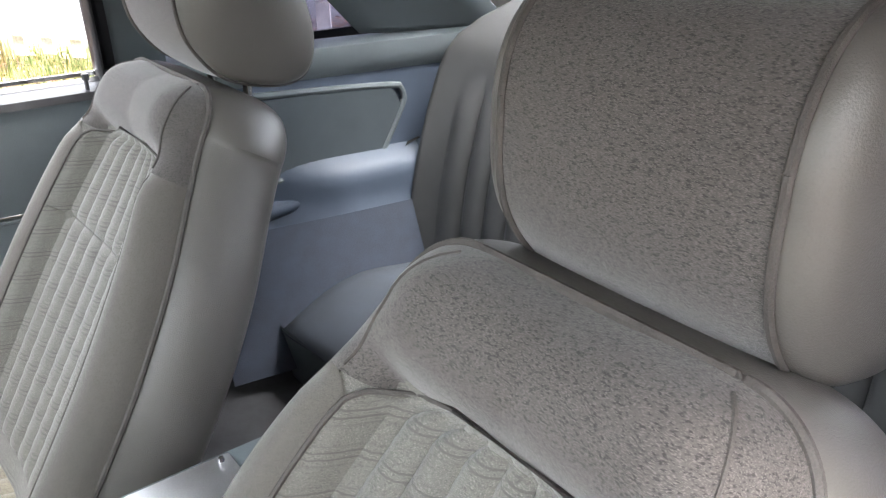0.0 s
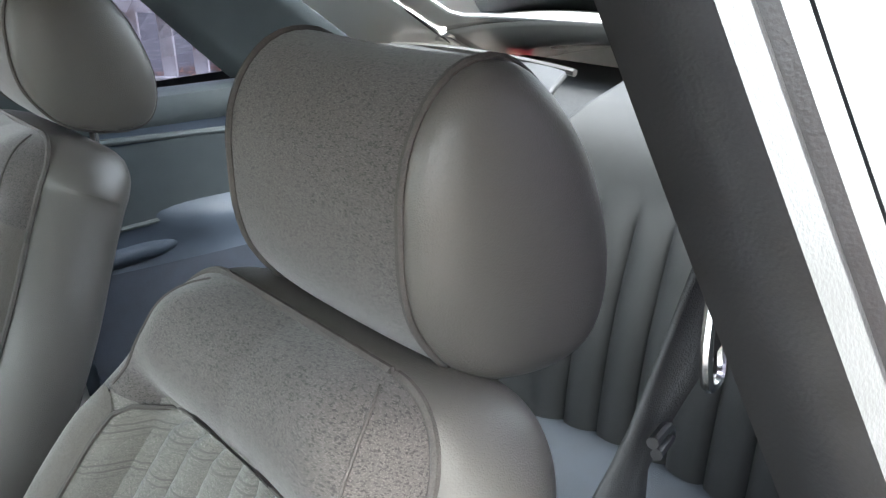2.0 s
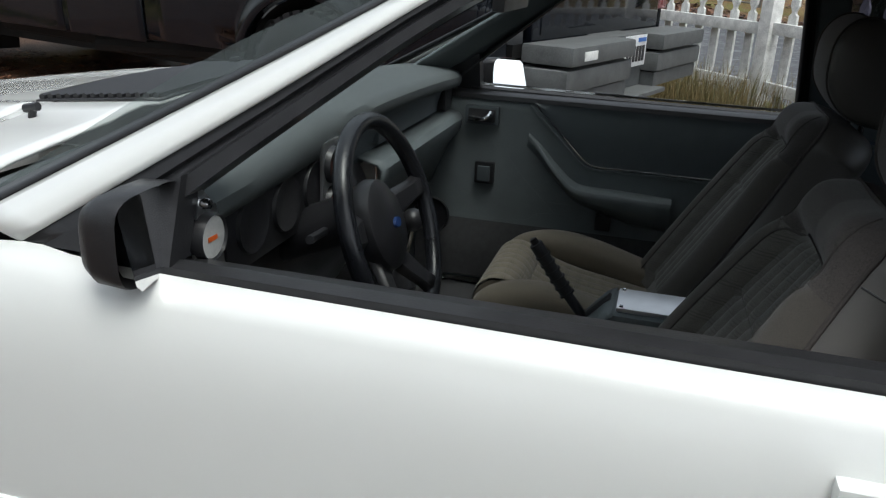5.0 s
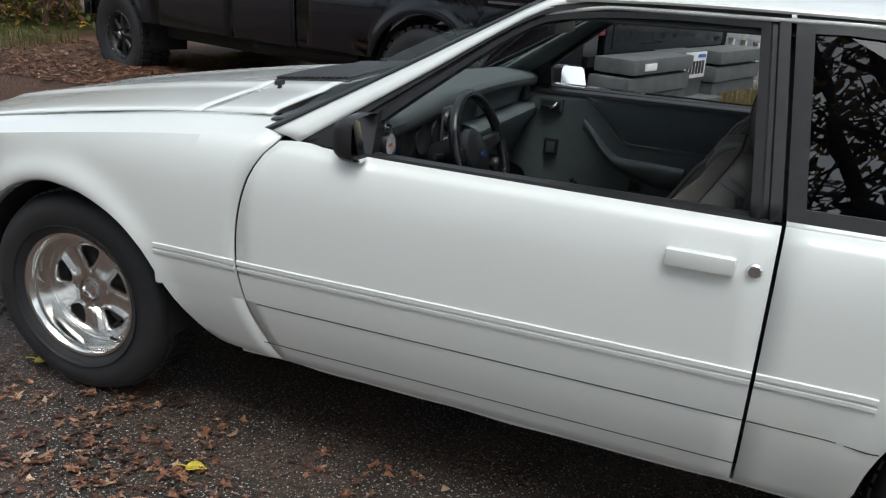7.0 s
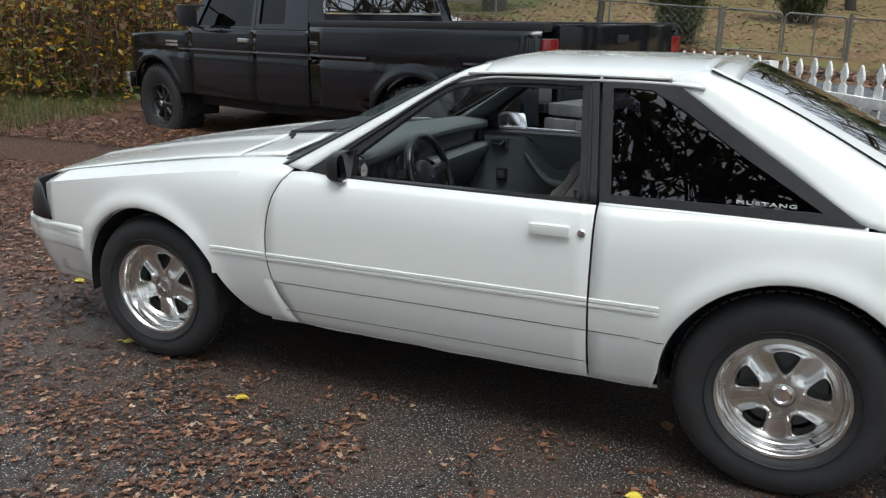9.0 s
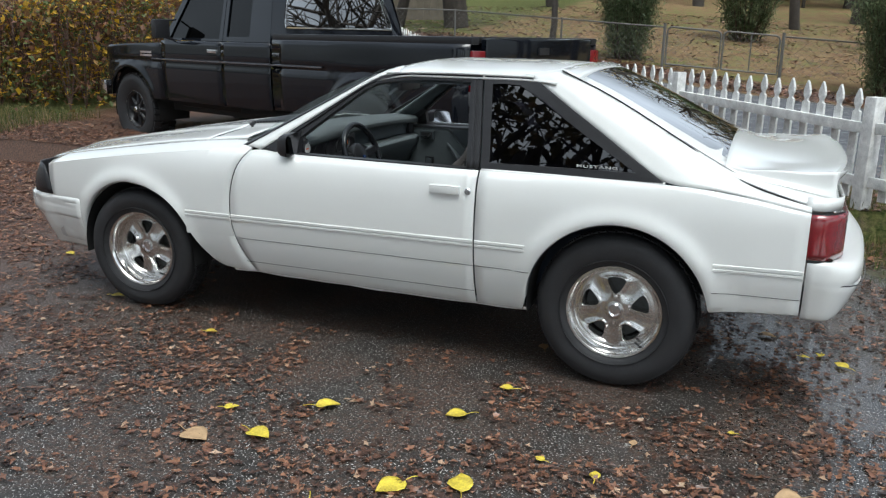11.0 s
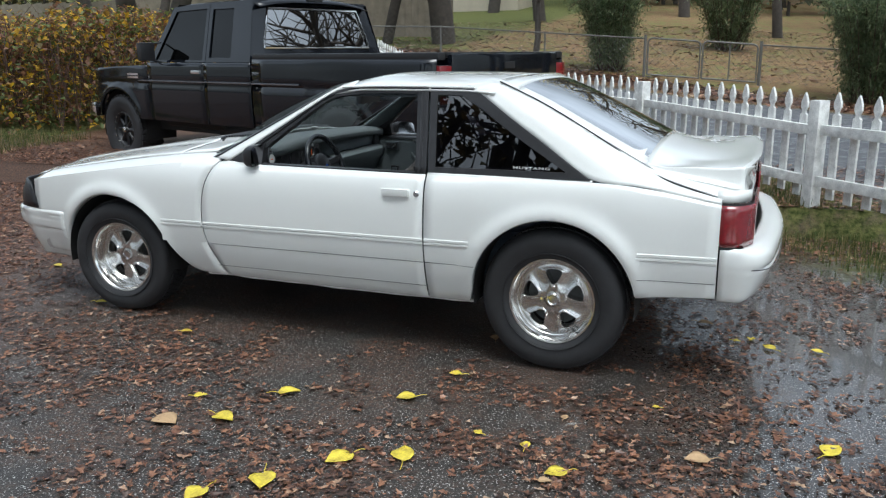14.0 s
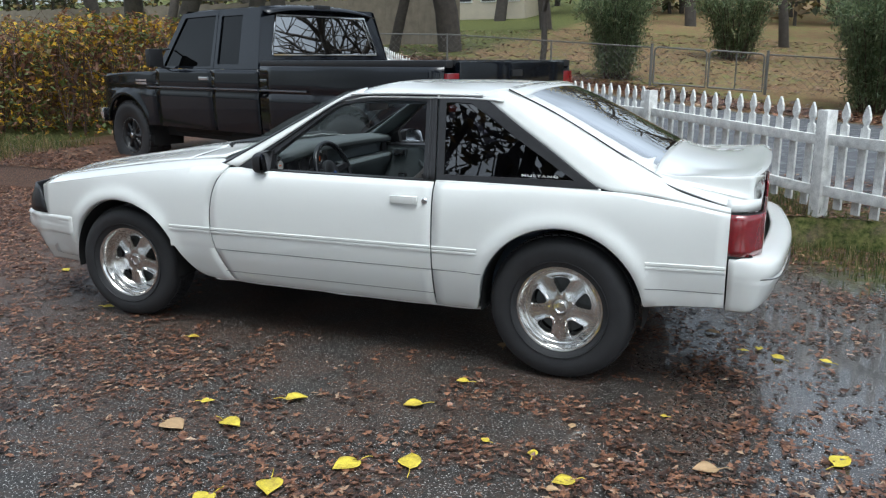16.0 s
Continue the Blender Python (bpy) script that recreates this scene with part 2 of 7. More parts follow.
def weave_material(name, base, dark, light, fleck=760.0, contrast=0.75, bands=None):
    """Woven seat cloth: short flecks of darker and paler thread over a fine rib; bands gives an axis, spacing and depth of plaid lines."""
    m = material(name, base, 0.9, 0, 0.08, 7, 240, 0.0)
    nd, ln = m.node_tree.nodes, m.node_tree.links
    b = nd["Principled BSDF"]
    tc = nd.new("ShaderNodeTexCoord")

    def stretched(sx, sy, sz, scale, detail):
        mp, n = nd.new("ShaderNodeMapping"), nd.new("ShaderNodeTexNoise")
        mp.inputs["Scale"].default_value = (sx, sy, sz)
        n.inputs["Scale"].default_value, n.inputs["Detail"].default_value = scale, detail
        ln.new(tc.outputs["Object"], mp.inputs["Vector"])
        ln.new(mp.outputs[0], n.inputs["Vector"])
        return n.outputs["Fac"]

    def ranged(v, a, z):
        n = nd.new("ShaderNodeMapRange")
        n.inputs["From Min"].default_value, n.inputs["From Max"].default_value = a, z
        ln.new(v, n.inputs["Value"])
        return n.outputs[0]

    def blend(f, a, col):
        n = nd.new("ShaderNodeMix")
        n.data_type = "RGBA"
        ln.new(f, n.inputs["Factor"])
        ln.new(a, n.inputs["A"])
        n.inputs["B"].default_value = (*col, 1)
        return n.outputs["Result"]
    flecks, threads = stretched(1.0, 0.45, 1.6, fleck, 2), stretched(1.6, 0.5, 2.2, fleck * 1.7, 1)
    col = b.inputs["Base Color"].links[0].from_socket
    col = blend(ranged(flecks, 0.50, 0.50 + 0.16 / contrast), col, dark)
    col = blend(ranged(threads, 0.54, 0.54 + 0.14 / contrast), col, light)
    if bands:
        axis, gap, depth = bands
        w = nd.new("ShaderNodeTexWave")
        w.wave_type, w.bands_direction = "BANDS", axis
        w.inputs["Scale"].default_value, w.inputs["Distortion"].default_value = 0.314 / gap, 0.6
        ln.new(tc.outputs["Object"], w.inputs["Vector"])
        w2 = nd.new("ShaderNodeTexWave")
        w2.wave_type, w2.bands_direction = "BANDS", axis
        w2.inputs["Scale"].default_value, w2.inputs["Distortion"].default_value = 0.314 / (gap * 6), 0.3
        ln.new(tc.outputs["Object"], w2.inputs["Vector"])
        mu = nd.new("ShaderNodeMath")
        mu.operation = "MULTIPLY"
        ln.new(ranged(w.outputs["Fac"], 0.70, 0.95), mu.inputs[0])
        ln.new(ranged(w2.outputs["Fac"], 0.35, 0.75), mu.inputs[1])
        mv = nd.new("ShaderNodeMath")
        mv.operation = "MULTIPLY"
        ln.new(mu.outputs[0], mv.inputs[0])
        mv.inputs[1].default_value = depth
        col = blend(mv.outputs[0], col, dark)
    ln.new(col, b.inputs["Base Color"])
    bp = nd.new("ShaderNodeBump")
    bp.inputs["Strength"].default_value, bp.inputs["Distance"].default_value = 0.5, 0.0008
    ln.new(threads, bp.inputs["Height"])
    ln.new(bp.outputs[0], b.inputs["Normal"])
    b.inputs["Sheen Weight"].default_value = 0.25
    return m


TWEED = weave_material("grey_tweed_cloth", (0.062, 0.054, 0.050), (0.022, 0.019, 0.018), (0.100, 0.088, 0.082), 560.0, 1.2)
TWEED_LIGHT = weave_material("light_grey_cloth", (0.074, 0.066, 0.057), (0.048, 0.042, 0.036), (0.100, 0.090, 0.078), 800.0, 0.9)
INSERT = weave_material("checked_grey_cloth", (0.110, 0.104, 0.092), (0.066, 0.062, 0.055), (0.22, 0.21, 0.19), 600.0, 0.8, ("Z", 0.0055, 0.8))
# the same seat cloths for the cushions, with the light on them coloured in
LIT_CUSHION_CLOTH = weave_material("lit_cushion_cloth", (0.165, 0.140, 0.102), (0.115, 0.098, 0.072), (0.21, 0.18, 0.135), 800.0, 0.9)
LIT_INSERT = weave_material("lit_checked_cloth", (0.225, 0.195, 0.145), (0.105, 0.092, 0.070), (0.32, 0.285, 0.215), 600.0, 0.8, ("X", 0.0055, 0.8))

# ---------------------------------------------------------------- the ground: one sheet, level under the car, rising gently beyond it
RISE = curve1([-60, 0.4, 1.2, 2.7, 4.5, 8, 16, 50, 120], [0.0, 0.0, 0.05, 0.26, 0.30, 0.36, 0.75, 4.0, 12.0])


def ground_z(x, y):
    return RISE(y) - 0.07 * (max(-6.0, min(6.0, x)) - 0.5) * max(0.0, min(1.0, (y - 9.0) / 6.0))


def ground_material():
    m = bpy.data.materials.new("ground")
    m.use_nodes = True
    nd, ln = m.node_tree.nodes, m.node_tree.links
    b = nd["Principled BSDF"]
    tc = nd.new("ShaderNodeTexCoord")

    def noise_at(scale, detail=5, rough=0.6):
        n = nd.new("ShaderNodeTexNoise")
        n.inputs["Scale"].default_value, n.inputs["Detail"].default_value, n.inputs["Roughness"].default_value = scale, detail, rough
        ln.new(tc.outputs["Object"], n.inputs["Vector"])
        return n.outputs["Fac"]

    def rng(v, a, bb, c=0.0, d=1.0):
        n = nd.new("ShaderNodeMapRange")
        n.inputs["From Min"].default_value, n.inputs["From Max"].default_value, n.inputs["To Min"].default_value, n.inputs["To Max"].default_value = a, bb, c, d
        ln.new(v, n.inputs["Value"])
        return n.outputs[0]

    def mix(f, a, bb):
        n = nd.new("ShaderNodeMix")
        n.data_type = "RGBA"
        for key, v in (("A", a), ("B", bb)):
            if isinstance(v, tuple):
                n.inputs[key].default_value = (*v, 1)
            else:
                ln.new(v, n.inputs[key])
        ln.new(f, n.inputs["Factor"])
        return n.outputs["Result"]

    def math2(op, a, bb):
        n = nd.new("ShaderNodeMath")
        n.operation = op
        for i, v in enumerate((a, bb)):
            if isinstance(v, float):
                n.inputs[i].default_value = v
            else:
                ln.new(v, n.inputs[i])
        return n.outputs[0]
    sep = nd.new("ShaderNodeSeparateXYZ")
    ln.new(tc.outputs["Object"], sep.inputs[0])
    X, Y = sep.outputs["X"], sep.outputs["Y"]
    wob = rng(noise_at(0.9), 0.3, 0.7, -0.6, 0.6)
    grain = noise_at(160, 3)
    patch = noise_at(3.0)
    asphalt = mix(rng(grain, 0.42, 0.66), (0.014, 0.012, 0.0105), (0.052, 0.046, 0.040))
    specks = rng(noise_at(125, 1), 0.632, 0.66)
    asphalt = mix(specks, asphalt, (0.50, 0.49, 0.47))
    litter = mix(rng(noise_at(60), 0.35, 0.65), (0.034, 0.019, 0.013), (0.145, 0.077, 0.048))
    grass = mix(rng(noise_at(24), 0.35, 0.65), (0.035, 0.050, 0.014), (0.15, 0.15, 0.055))
    field = mix(rng(noise_at(0.35), 0.40, 0.58), (0.21, 0.150, 0.075), (0.14, 0.145, 0.052))
    road = mix(rng(noise_at(50), 0.3, 0.7), (0.075, 0.078, 0.086), (0.14, 0.143, 0.152))
    # how much litter lies on the driveway
    front = rng(math2("ADD", X, wob), 0.5, -3.0)
    far = rng(math2("ADD", Y, wob), 1.6, 2.4)
    scatter = math2("MULTIPLY", rng(patch, 0.40, 0.58), rng(noise_at(45, 4), 0.42, 0.58))
    scatter = math2("MULTIPLY", scatter, rng(X, 4.4, 2.6, 0.10, 0.80))
    lit = math2("MAXIMUM", math2("MAXIMUM", front, far), scatter)
    c = mix(lit, asphalt, litter)
    fence_y = math2("ADD", math2("MULTIPLY", X, 1.22), Y)        # grows across the picket fence
    gr = math2("MULTIPLY", rng(math2("ADD", fence_y, wob), 6.2, 6.9), rng(noise_at(7), 0.35, 0.55, 0.4, 1.0))
    c = mix(gr, c, grass)
    verge = math2("ADD", math2("ADD", math2("MULTIPLY", X, 0.45), Y), math2("MULTIPLY", wob, 0.4))
    rd = math2("MULTIPLY", rng(fence_y, 8.0, 8.3), rng(verge, 14.5, 14.2))
    c = mix(rd, c, road)
    c = mix(rng(verge, 14.2, 14.6), c, mix(math2("MAXIMUM", rng(verge, 17.0, 15.8), rng(noise_at(2.2), 0.40, 0.60)), field, mix(rng(noise_at(30), 0.35, 0.65), (0.085, 0.050, 0.028), (0.27, 0.17, 0.095))))
    hedge_g = math2("MULTIPLY", rng(math2("ADD", math2("MULTIPLY", X, -1.0), math2("MULTIPLY", wob, 0.8)), 6.0, 6.8), rng(math2("ADD", Y, wob), 2.2, 3.2))
    c = mix(hedge_g, c, grass)
    ln.new(c, b.inputs["Base Color"])
    wet = math2("MULTIPLY", rng(math2("ADD", math2("MULTIPLY", patch, 1.6), math2("MULTIPLY", X, 0.60)), 2.0, 3.3, 0.0, 0.9), math2("SUBTRACT", 1.0, lit))
    soil = math2("MAXIMUM", math2("MAXIMUM", gr, hedge_g), rng(verge, 14.2, 14.6))
    ln.new(math2("MAXIMUM", rng(wet, 0.0, 1.0, 0.46, 0.05), math2("MULTIPLY", soil, 0.95)), b.inputs["Roughness"])
    ln.new(rng(soil, 0.0, 1.0, 0.45, 0.08), b.inputs["Specular IOR Level"])
    # a film of water on the bare asphalt
    ln.new(math2("MULTIPLY", wet, math2("SUBTRACT", 1.0, soil)), b.inputs["Coat Weight"])
    b.inputs["Coat Roughness"].default_value, b.inputs["Coat IOR"].default_value = 0.06, 1.6
    bp = nd.new("ShaderNodeBump")
    bp.inputs["Distance"].default_value = 0.004
    ln.new(rng(wet, 0.0, 1.0, 0.9, 0.14), bp.inputs["Strength"])
    ln.new(math2("ADD", math2("MULTIPLY", grain, 0.6), math2("MULTIPLY", lit, math2("MULTIPLY", noise_at(55), 2.0))), bp.inputs["Height"])
    ln.new(bp.outputs[0], b.inputs["Normal"])
    return m


def spread(lo, hi, near_lo, near_hi, step, coarse):
    xs, x = [], lo
    while x < hi:
        xs.append(x)
        x += step if near_lo - 1e-6 <= x < near_hi else coarse
    return xs + [hi]


bm = bmesh.new()
grid(bm, [[(x, y, ground_z(x, y)) for y in spread(-160, 160, -4, 20, 0.1, 6.0)] for x in spread(-160, 160, -12, 12, 0.5, 8.0)])
solid("ground", bm, ground_material(), "wet asphalt driveway strewn with brown leaves, running into grass and field", "ground", "structure")

# ---------------------------------------------------------------- the white car: nose towards -x, axles at x 0 and 2.553
car = thing("car", "white two-door hatchback coupe with polished alloy wheels, driver's window open", "car", (1.28, 0, 0))
WHEELS = ((0.0, 0.33, 0.372), (2.553, 0.345, 0.385))
SIDE = curve1([0.26, 0.30, 0.42, 0.54, 0.62, 0.78, 0.87, 0.92], [0.775, 0.800, 0.842, 0.862, 0.866, 0.855, 0.832, 0.795])
PLAN = curve1([-0.95, -0.8, -0.6, -0.3, 0.0, 0.6, 1.3, 2.2, 2.8, 3.15, 3.35, 3.5], [0.80, 0.86, 0.925, 0.965, 0.985, 1.0, 1.0, 1.0, 0.985, 0.96, 0.94, 0.90])
TOP = curve1([-0.82, -0.5, 0.0, 0.45, 0.76, 1.0, 1.9, 2.7, 3.0, 3.27, 3.4], [0.705, 0.765, 0.838, 0.892, 0.915, 0.905, 0.900, 0.900, 0.880, 0.835, 0.83])
SILL = curve1([-0.9, 0.4, 0.7, 2.2, 2.9, 3.3], [0.33, 0.29, 0.292, 0.300, 0.40, 0.43])
GAP_FRONT = curve1([0.28, 0.35, 0.45, 0.55, 0.68, 0.80, 0.88, 0.93], [0.745, 0.715, 0.672, 0.650, 0.648, 0.672, 0.715, 0.765])
GAP_REAR = 1.935
ARCH_BACK = curve1([0.0, 0.12, 0.24, 0.325, 0.385, 0.435, 0.475, 0.515, 0.565], [0.702, 0.686, 0.640, 0.572, 0.480, 0.390, 0.332, 0.300, 0.292])


def side_y(x, z):
    y = SIDE(z) * PLAN(x)
    for cx, cz, r in WHEELS:
        d = math.hypot(x - cx, z - cz) - r - 0.02
        if z > cz - 0.05:
            y += 0.016 * math.exp(-(d / 0.045) ** 2)
    return y


def low_z(x):
    z = SILL(x)
    if 0 <= x < 0.565:
        return max(z, ARCH_BACK(x))
    for cx, cz, r in WHEELS:
        if abs(x - cx) < r:
            z = max(z, cz + math.sqrt(r * r - (x - cx) ** 2))
    return z


def columns(x0, x1, step=0.05):
    xs = set(np.linspace(x0, x1, max(2, int((x1 - x0) / step))).round(4))
    xs |= {round(v, 4) for v in np.linspace(0, 0.6, 40) if x0 < v < x1}
    for cx, cz, r in WHEELS:
        for a in np.linspace(0, math.pi, 40):
            if cx == 0 and a > math.pi / 2:
                continue
            x = cx - (r - 0.0005) * math.cos(a)
            if x0 < x < x1:
                xs.add(round(x, 4))
    return sorted(xs)


def side_rows(x0, x1, s, shift0=None, shift1=None, over=0, z_top=None):
    """The body side from sill to shoulder. shift0, shift1: how the ends bend with height; over: rows that roll on inwards over the top."""
    rows = []
    for x in columns(x0, x1):
        u = (x - x0) / (x1 - x0)
        lo, hi = low_z(x), (z_top or TOP)(x)
        row = []
        for v in np.linspace(0, 1, 20):
            z = lo + (hi - lo) * v
            xx = x
            if shift0:
                xx += (shift0(z) - x0) * max(0, 1 - u * 5) ** 1.5
            if shift1:
                xx += (shift1(z) - x1) * max(0, 1 - (1 - u) * 5) ** 1.5
            y = side_y(xx, z)
            if v == 0:
                row.append((xx, s * (y - 0.035), z + 0.002))
                row.append((xx, s * (y - 0.006), z))
            row.append((xx, s * y, z + (0.004 if v == 0 else 0)))
        xt, yt, zt = row[-1]
        for k in range(1, over + 1):
            a = k / over
            row.append((xt, yt - s * 0.13 * a, zt + 0.040 * math.sin(a * 1.25)))
        rows.append(row)
    return rows


def surface(rows):
    bm = bmesh.new()
    grid(bm, rows)
    return bm


def band(x0, x1, z0, z1, s, proud=0.008, shift0=None, shift1=None, n=24):
    """A raised strip along the body side, with a rounded section."""
    rows = []
    for x in np.linspace(x0, x1, n):
        row = []
        lift = 0.008 * (x - 0.4)
        for k, (f, d) in enumerate(((0, -0.004), (0.0, 0.7), (0.12, 1), (0.88, 1), (1.0, 0.7), (1, -0.004))):
            z = z0 + lift + (z1 - z0) * f
            xx = x
            if shift0 and x == x0:
                xx = shift0(z)
            if shift1 and x == x1:
                xx = shift1(z)
            row.append((xx, s * (side_y(xx, z) + proud * d), z))
        rows.append(row)
    bm = surface(rows)
    return bm


def mould(x0, x1, s, parent, **kw):
    for z0, z1, pr in ((0.470, 0.556, 0.0035), (0.560, 0.571, 0.007), (0.576, 0.590, 0.0075)):
        dz = 0.0
        part("moulding", band(x0, x1, z0 + dz, z1 + dz, s, pr, **kw), PAINT, parent)


# greenhouse: half width by height
def green_y(z):
    return 0.795 - 0.36 * (z - 0.90)


HATCH = curve1([2.20, 2.32, 2.5, 2.7, 2.9, 3.05, 3.15, 3.4], [1.345, 1.318, 1.245, 1.150, 1.052, 0.985, 0.958, 0.935])


def body_side(s):
    left = "driver" if s < 0 else "passenger"
    g = 0.004
    # front fender with its wheel arch
    fender = part("front_fender", surface(side_rows(-0.62, 0.648 - g, s, None, lambda z: GAP_FRONT(z) - g, over=6)), PAINT, car, thick=0.006)
    mould(0.372, 0.645, s, fender, shift1=lambda z: GAP_FRONT(z) - g)
    # door
    door = part("door", surface(side_rows(0.648 + g, GAP_REAR - g, s, lambda z: GAP_FRONT(z) + g)), PAINT, car,
                "white door with its window lowered" if s < 0 else "", thick=0.006)
    mould(0.66, GAP_REAR - g, s, door, shift0=lambda z: GAP_FRONT(z) + g)
    part("door_seam", band(0.70, GAP_REAR - g, 0.343, 0.3455, s, 0.0042), BLACKTRIM, door)
    part("lower_strip", band(0.70, GAP_REAR - g, 0.469, 0.4715, s, 0.0042), BLACKTRIM, door)
    hb = bmesh.new()
    box(hb, 1.722, 1.862, s * 0.846, s * 0.874, 0.796, 0.833, 0.009)
    handle = part("door_handle", hb, PAINT, door)
    hb = bmesh.new()
    box(hb, 1.728, 1.856, s * 0.842, s * 0.850, 0.800, 0.829, 0.003)
    part("handle_base", hb, PAINT, door)
    lk = lathe([(0.0, 0.012), (0.012, 0.012), (0.0155, 0.008), (0.0155, 0.0)], 20)
    bmesh.ops.transform(lk, matrix=Matrix.Translation((1.898, s * 0.851, 0.812)) @ Matrix.Diagonal((1, s, 1, 1)), verts=lk.verts)
    part("lock", lk, CHROME, door)
    # belt trim along the lowered window
    rows = []
    for x in np.linspace(0.93, GAP_REAR - 0.02, 16):
        rows.append([(x, s * (0.800 - dy), TOP(x) + dz) for dy, dz in ((-0.004, -0.012), (0.0, 0.006), (0.02, 0.010), (0.03, 0.004), (0.034, -0.02))])
    part("belt_strip", surface(rows), BLACKTRIM, door)
    if s > 0:
        rows = [[(x, 0.801 + dy, TOP(x) + dz) for dy, dz in ((-0.012, 0.011), (-0.010, 0.017), (-0.002, 0.017), (0.0, 0.011))] for x in np.linspace(0.93, GAP_REAR - 0.03, 12)]
        part("bright_belt_strip", surface(rows), CHROME, door)
    # black frame round the opening: two steps
    outer = [(0.80, 0.915), (1.06, 1.085), (1.30, 1.245), (1.42, 1.285), (1.65, 1.302), (GAP_REAR - 0.008, 1.300), (GAP_REAR - 0.006, 1.1), (GAP_REAR - 0.006, 0.905)]
    inner = [(0.925, 0.922), (1.105, 1.068), (1.300, 1.213), (1.415, 1.254), (1.65, 1.268), (1.872, 1.266), (1.872, 1.1), (1.872, 0.905)]
    o, i = spline(outer[:6], 34) + spline(outer[5:], 12)[1:], spline(inner[:6], 34) + spline(inner[5:], 12)[1:]
    rows = []
    for (xa, za), (xb, zb) in zip(o, i):
        row = []
        for f, d in ((0, 0.004), (0.0, 0.012), (0.35, 0.012), (0.42, 0.004), (0.62, 0.004), (0.70, 0.010), (1.0, 0.008), (1.0, -0.045)):
            x, z = xa + (xb - xa) * f, za + (zb - za) * f
            row.append((x, s * (green_y(z) + d), z))
        rows.append(row)
    part("window_frame", surface(rows), BLACKTRIM, door, thick=0.004)
    # sail piece and mirror
    bm = bmesh.new()
    vs = [bm.verts.new((x, s * (green_y(z) + d), z)) for d in (0.012, -0.03) for x, z in ((0.83, 0.915), (1.005, 0.912), (1.005, 1.012))]
    bm.faces.new(vs[:3]), bm.faces.new(vs[3:])
    for a, b in ((0, 1), (1, 2), (2, 0)):
        bm.faces.new((vs[a], vs[b], vs[b + 3], vs[a + 3]))
    sail = part("mirror", bm, BLACKTRIM, door, "black door mirror")
    MS = 1 if s > 0 else 0
    rows = []
    for x, k in ((0.932, 0.50), (0.938, 0.80), (0.955, 0.97), (0.985, 1.0), (0.992, 0.985)):
        row = []
        for a in np.linspace(0, 2 * math.pi, 25)[:-1]:
            c, sn = math.cos(a), math.sin(a)
            c, sn = math.copysign(abs(c) ** 0.5, c), math.copysign(abs(sn) ** 0.5, sn)
            row.append((x + MS * 0.070 + (MS * 0.045 - 0.012) * c, s * (0.808 + 0.010 * MS + (0.052 + 0.003 * MS) * c * k + 0.054 * MS), 0.952 - 0.010 * MS + (0.055 - 0.007 * MS) * sn * k - 0.006 * c))
        rows.append(row)
    bm = bmesh.new()
    vs = grid(bm, rows, True)
    bm.faces.new(vs[0])
    part("mirror_housing", bm, BLACKTRIM, door)
    bm = bmesh.new()
    vs = [bm.verts.new((0.988 + MS * 0.072 + (MS * 0.045 + 0.002 * (1 - MS)) * c - 0.010 * q, s * (0.808 + 0.010 * MS + (0.046 + 0.004 * MS) * c + 0.054 * MS), 0.952 - 0.010 * MS + (0.048 - 0.006 * MS) * q - 0.006 * c)) for c, q in ((-1, -0.8), (-0.85, -1), (0.85, -1), (1, -0.8), (1, 0.8), (0.85, 1), (-0.85, 1), (-1, 0.8))]
    bm.faces.new(vs)
    part("mirror_glass", bm, CHROME, door, smooth=False)
    # quarter panel with the rear arch
    quarter = part("quarter_panel", surface(side_rows(GAP_REAR + g, 3.265, s)), PAINT, car, thick=0.006)
    mould(GAP_REAR + g, 2.165, s, quarter)
    mould(2.935, 3.262, s, quarter)
    part("lower_strip", band(GAP_REAR + g, 2.19, 0.469, 0.4715, s, 0.0042), BLACKTRIM, quarter)
    part("lower_strip", band(2.94, 3.262, 0.469, 0.4715, s, 0.0042), BLACKTRIM, quarter)
    # shoulder and sail panel behind the quarter window, up to the hatch
    edge = [(2.215, s * 0.585, 1.328), (2.45, s * 0.618, 1.225), (2.70, s * 0.662, 1.092), (2.907, s * 0.700, 0.985), (3.08, s * 0.735, 0.902), (3.265, s * 0.752, 0.852)]
    win = [(2.10, s * 0.650, 1.298), (2.28, s * 0.695, 1.185), (2.50, s * 0.742, 1.045), (2.70, s * 0.787, 0.915), (2.95, s * 0.800, 0.890), (3.265, s * side_y(3.265, 0.835), 0.836)]
    mid = [tuple((np.array(a) + b) / 2 + (0, s * 0.012, 0.010)) for a, b in zip(edge, win)]
    part("sail_panel", loft([edge, mid, win], 9, 36), PAINT, quarter, thick=0.004)
    # strip of body between the belt and the quarter window
    part("window_ledge", loft([[(GAP_REAR + g, s * side_y(2.0, 0.90), 0.900), (2.4, s * side_y(2.4, 0.9), 0.900), (2.72, s * side_y(2.7, 0.9), 0.900)],
                               [(GAP_REAR + g, s * 0.795, 0.912), (2.4, s * 0.795, 0.912), (2.72, s * 0.79, 0.908)]], 3, 14), PAINT, quarter, thick=0.003)
    # quarter window: dark border, tinted pane
    ob = [(GAP_REAR + 0.004, 1.300), (2.02, 1.302), (2.105, 1.297), (2.40, 1.110), (2.712, 0.908), (2.30, 0.904), (GAP_REAR + 0.004, 0.900)]
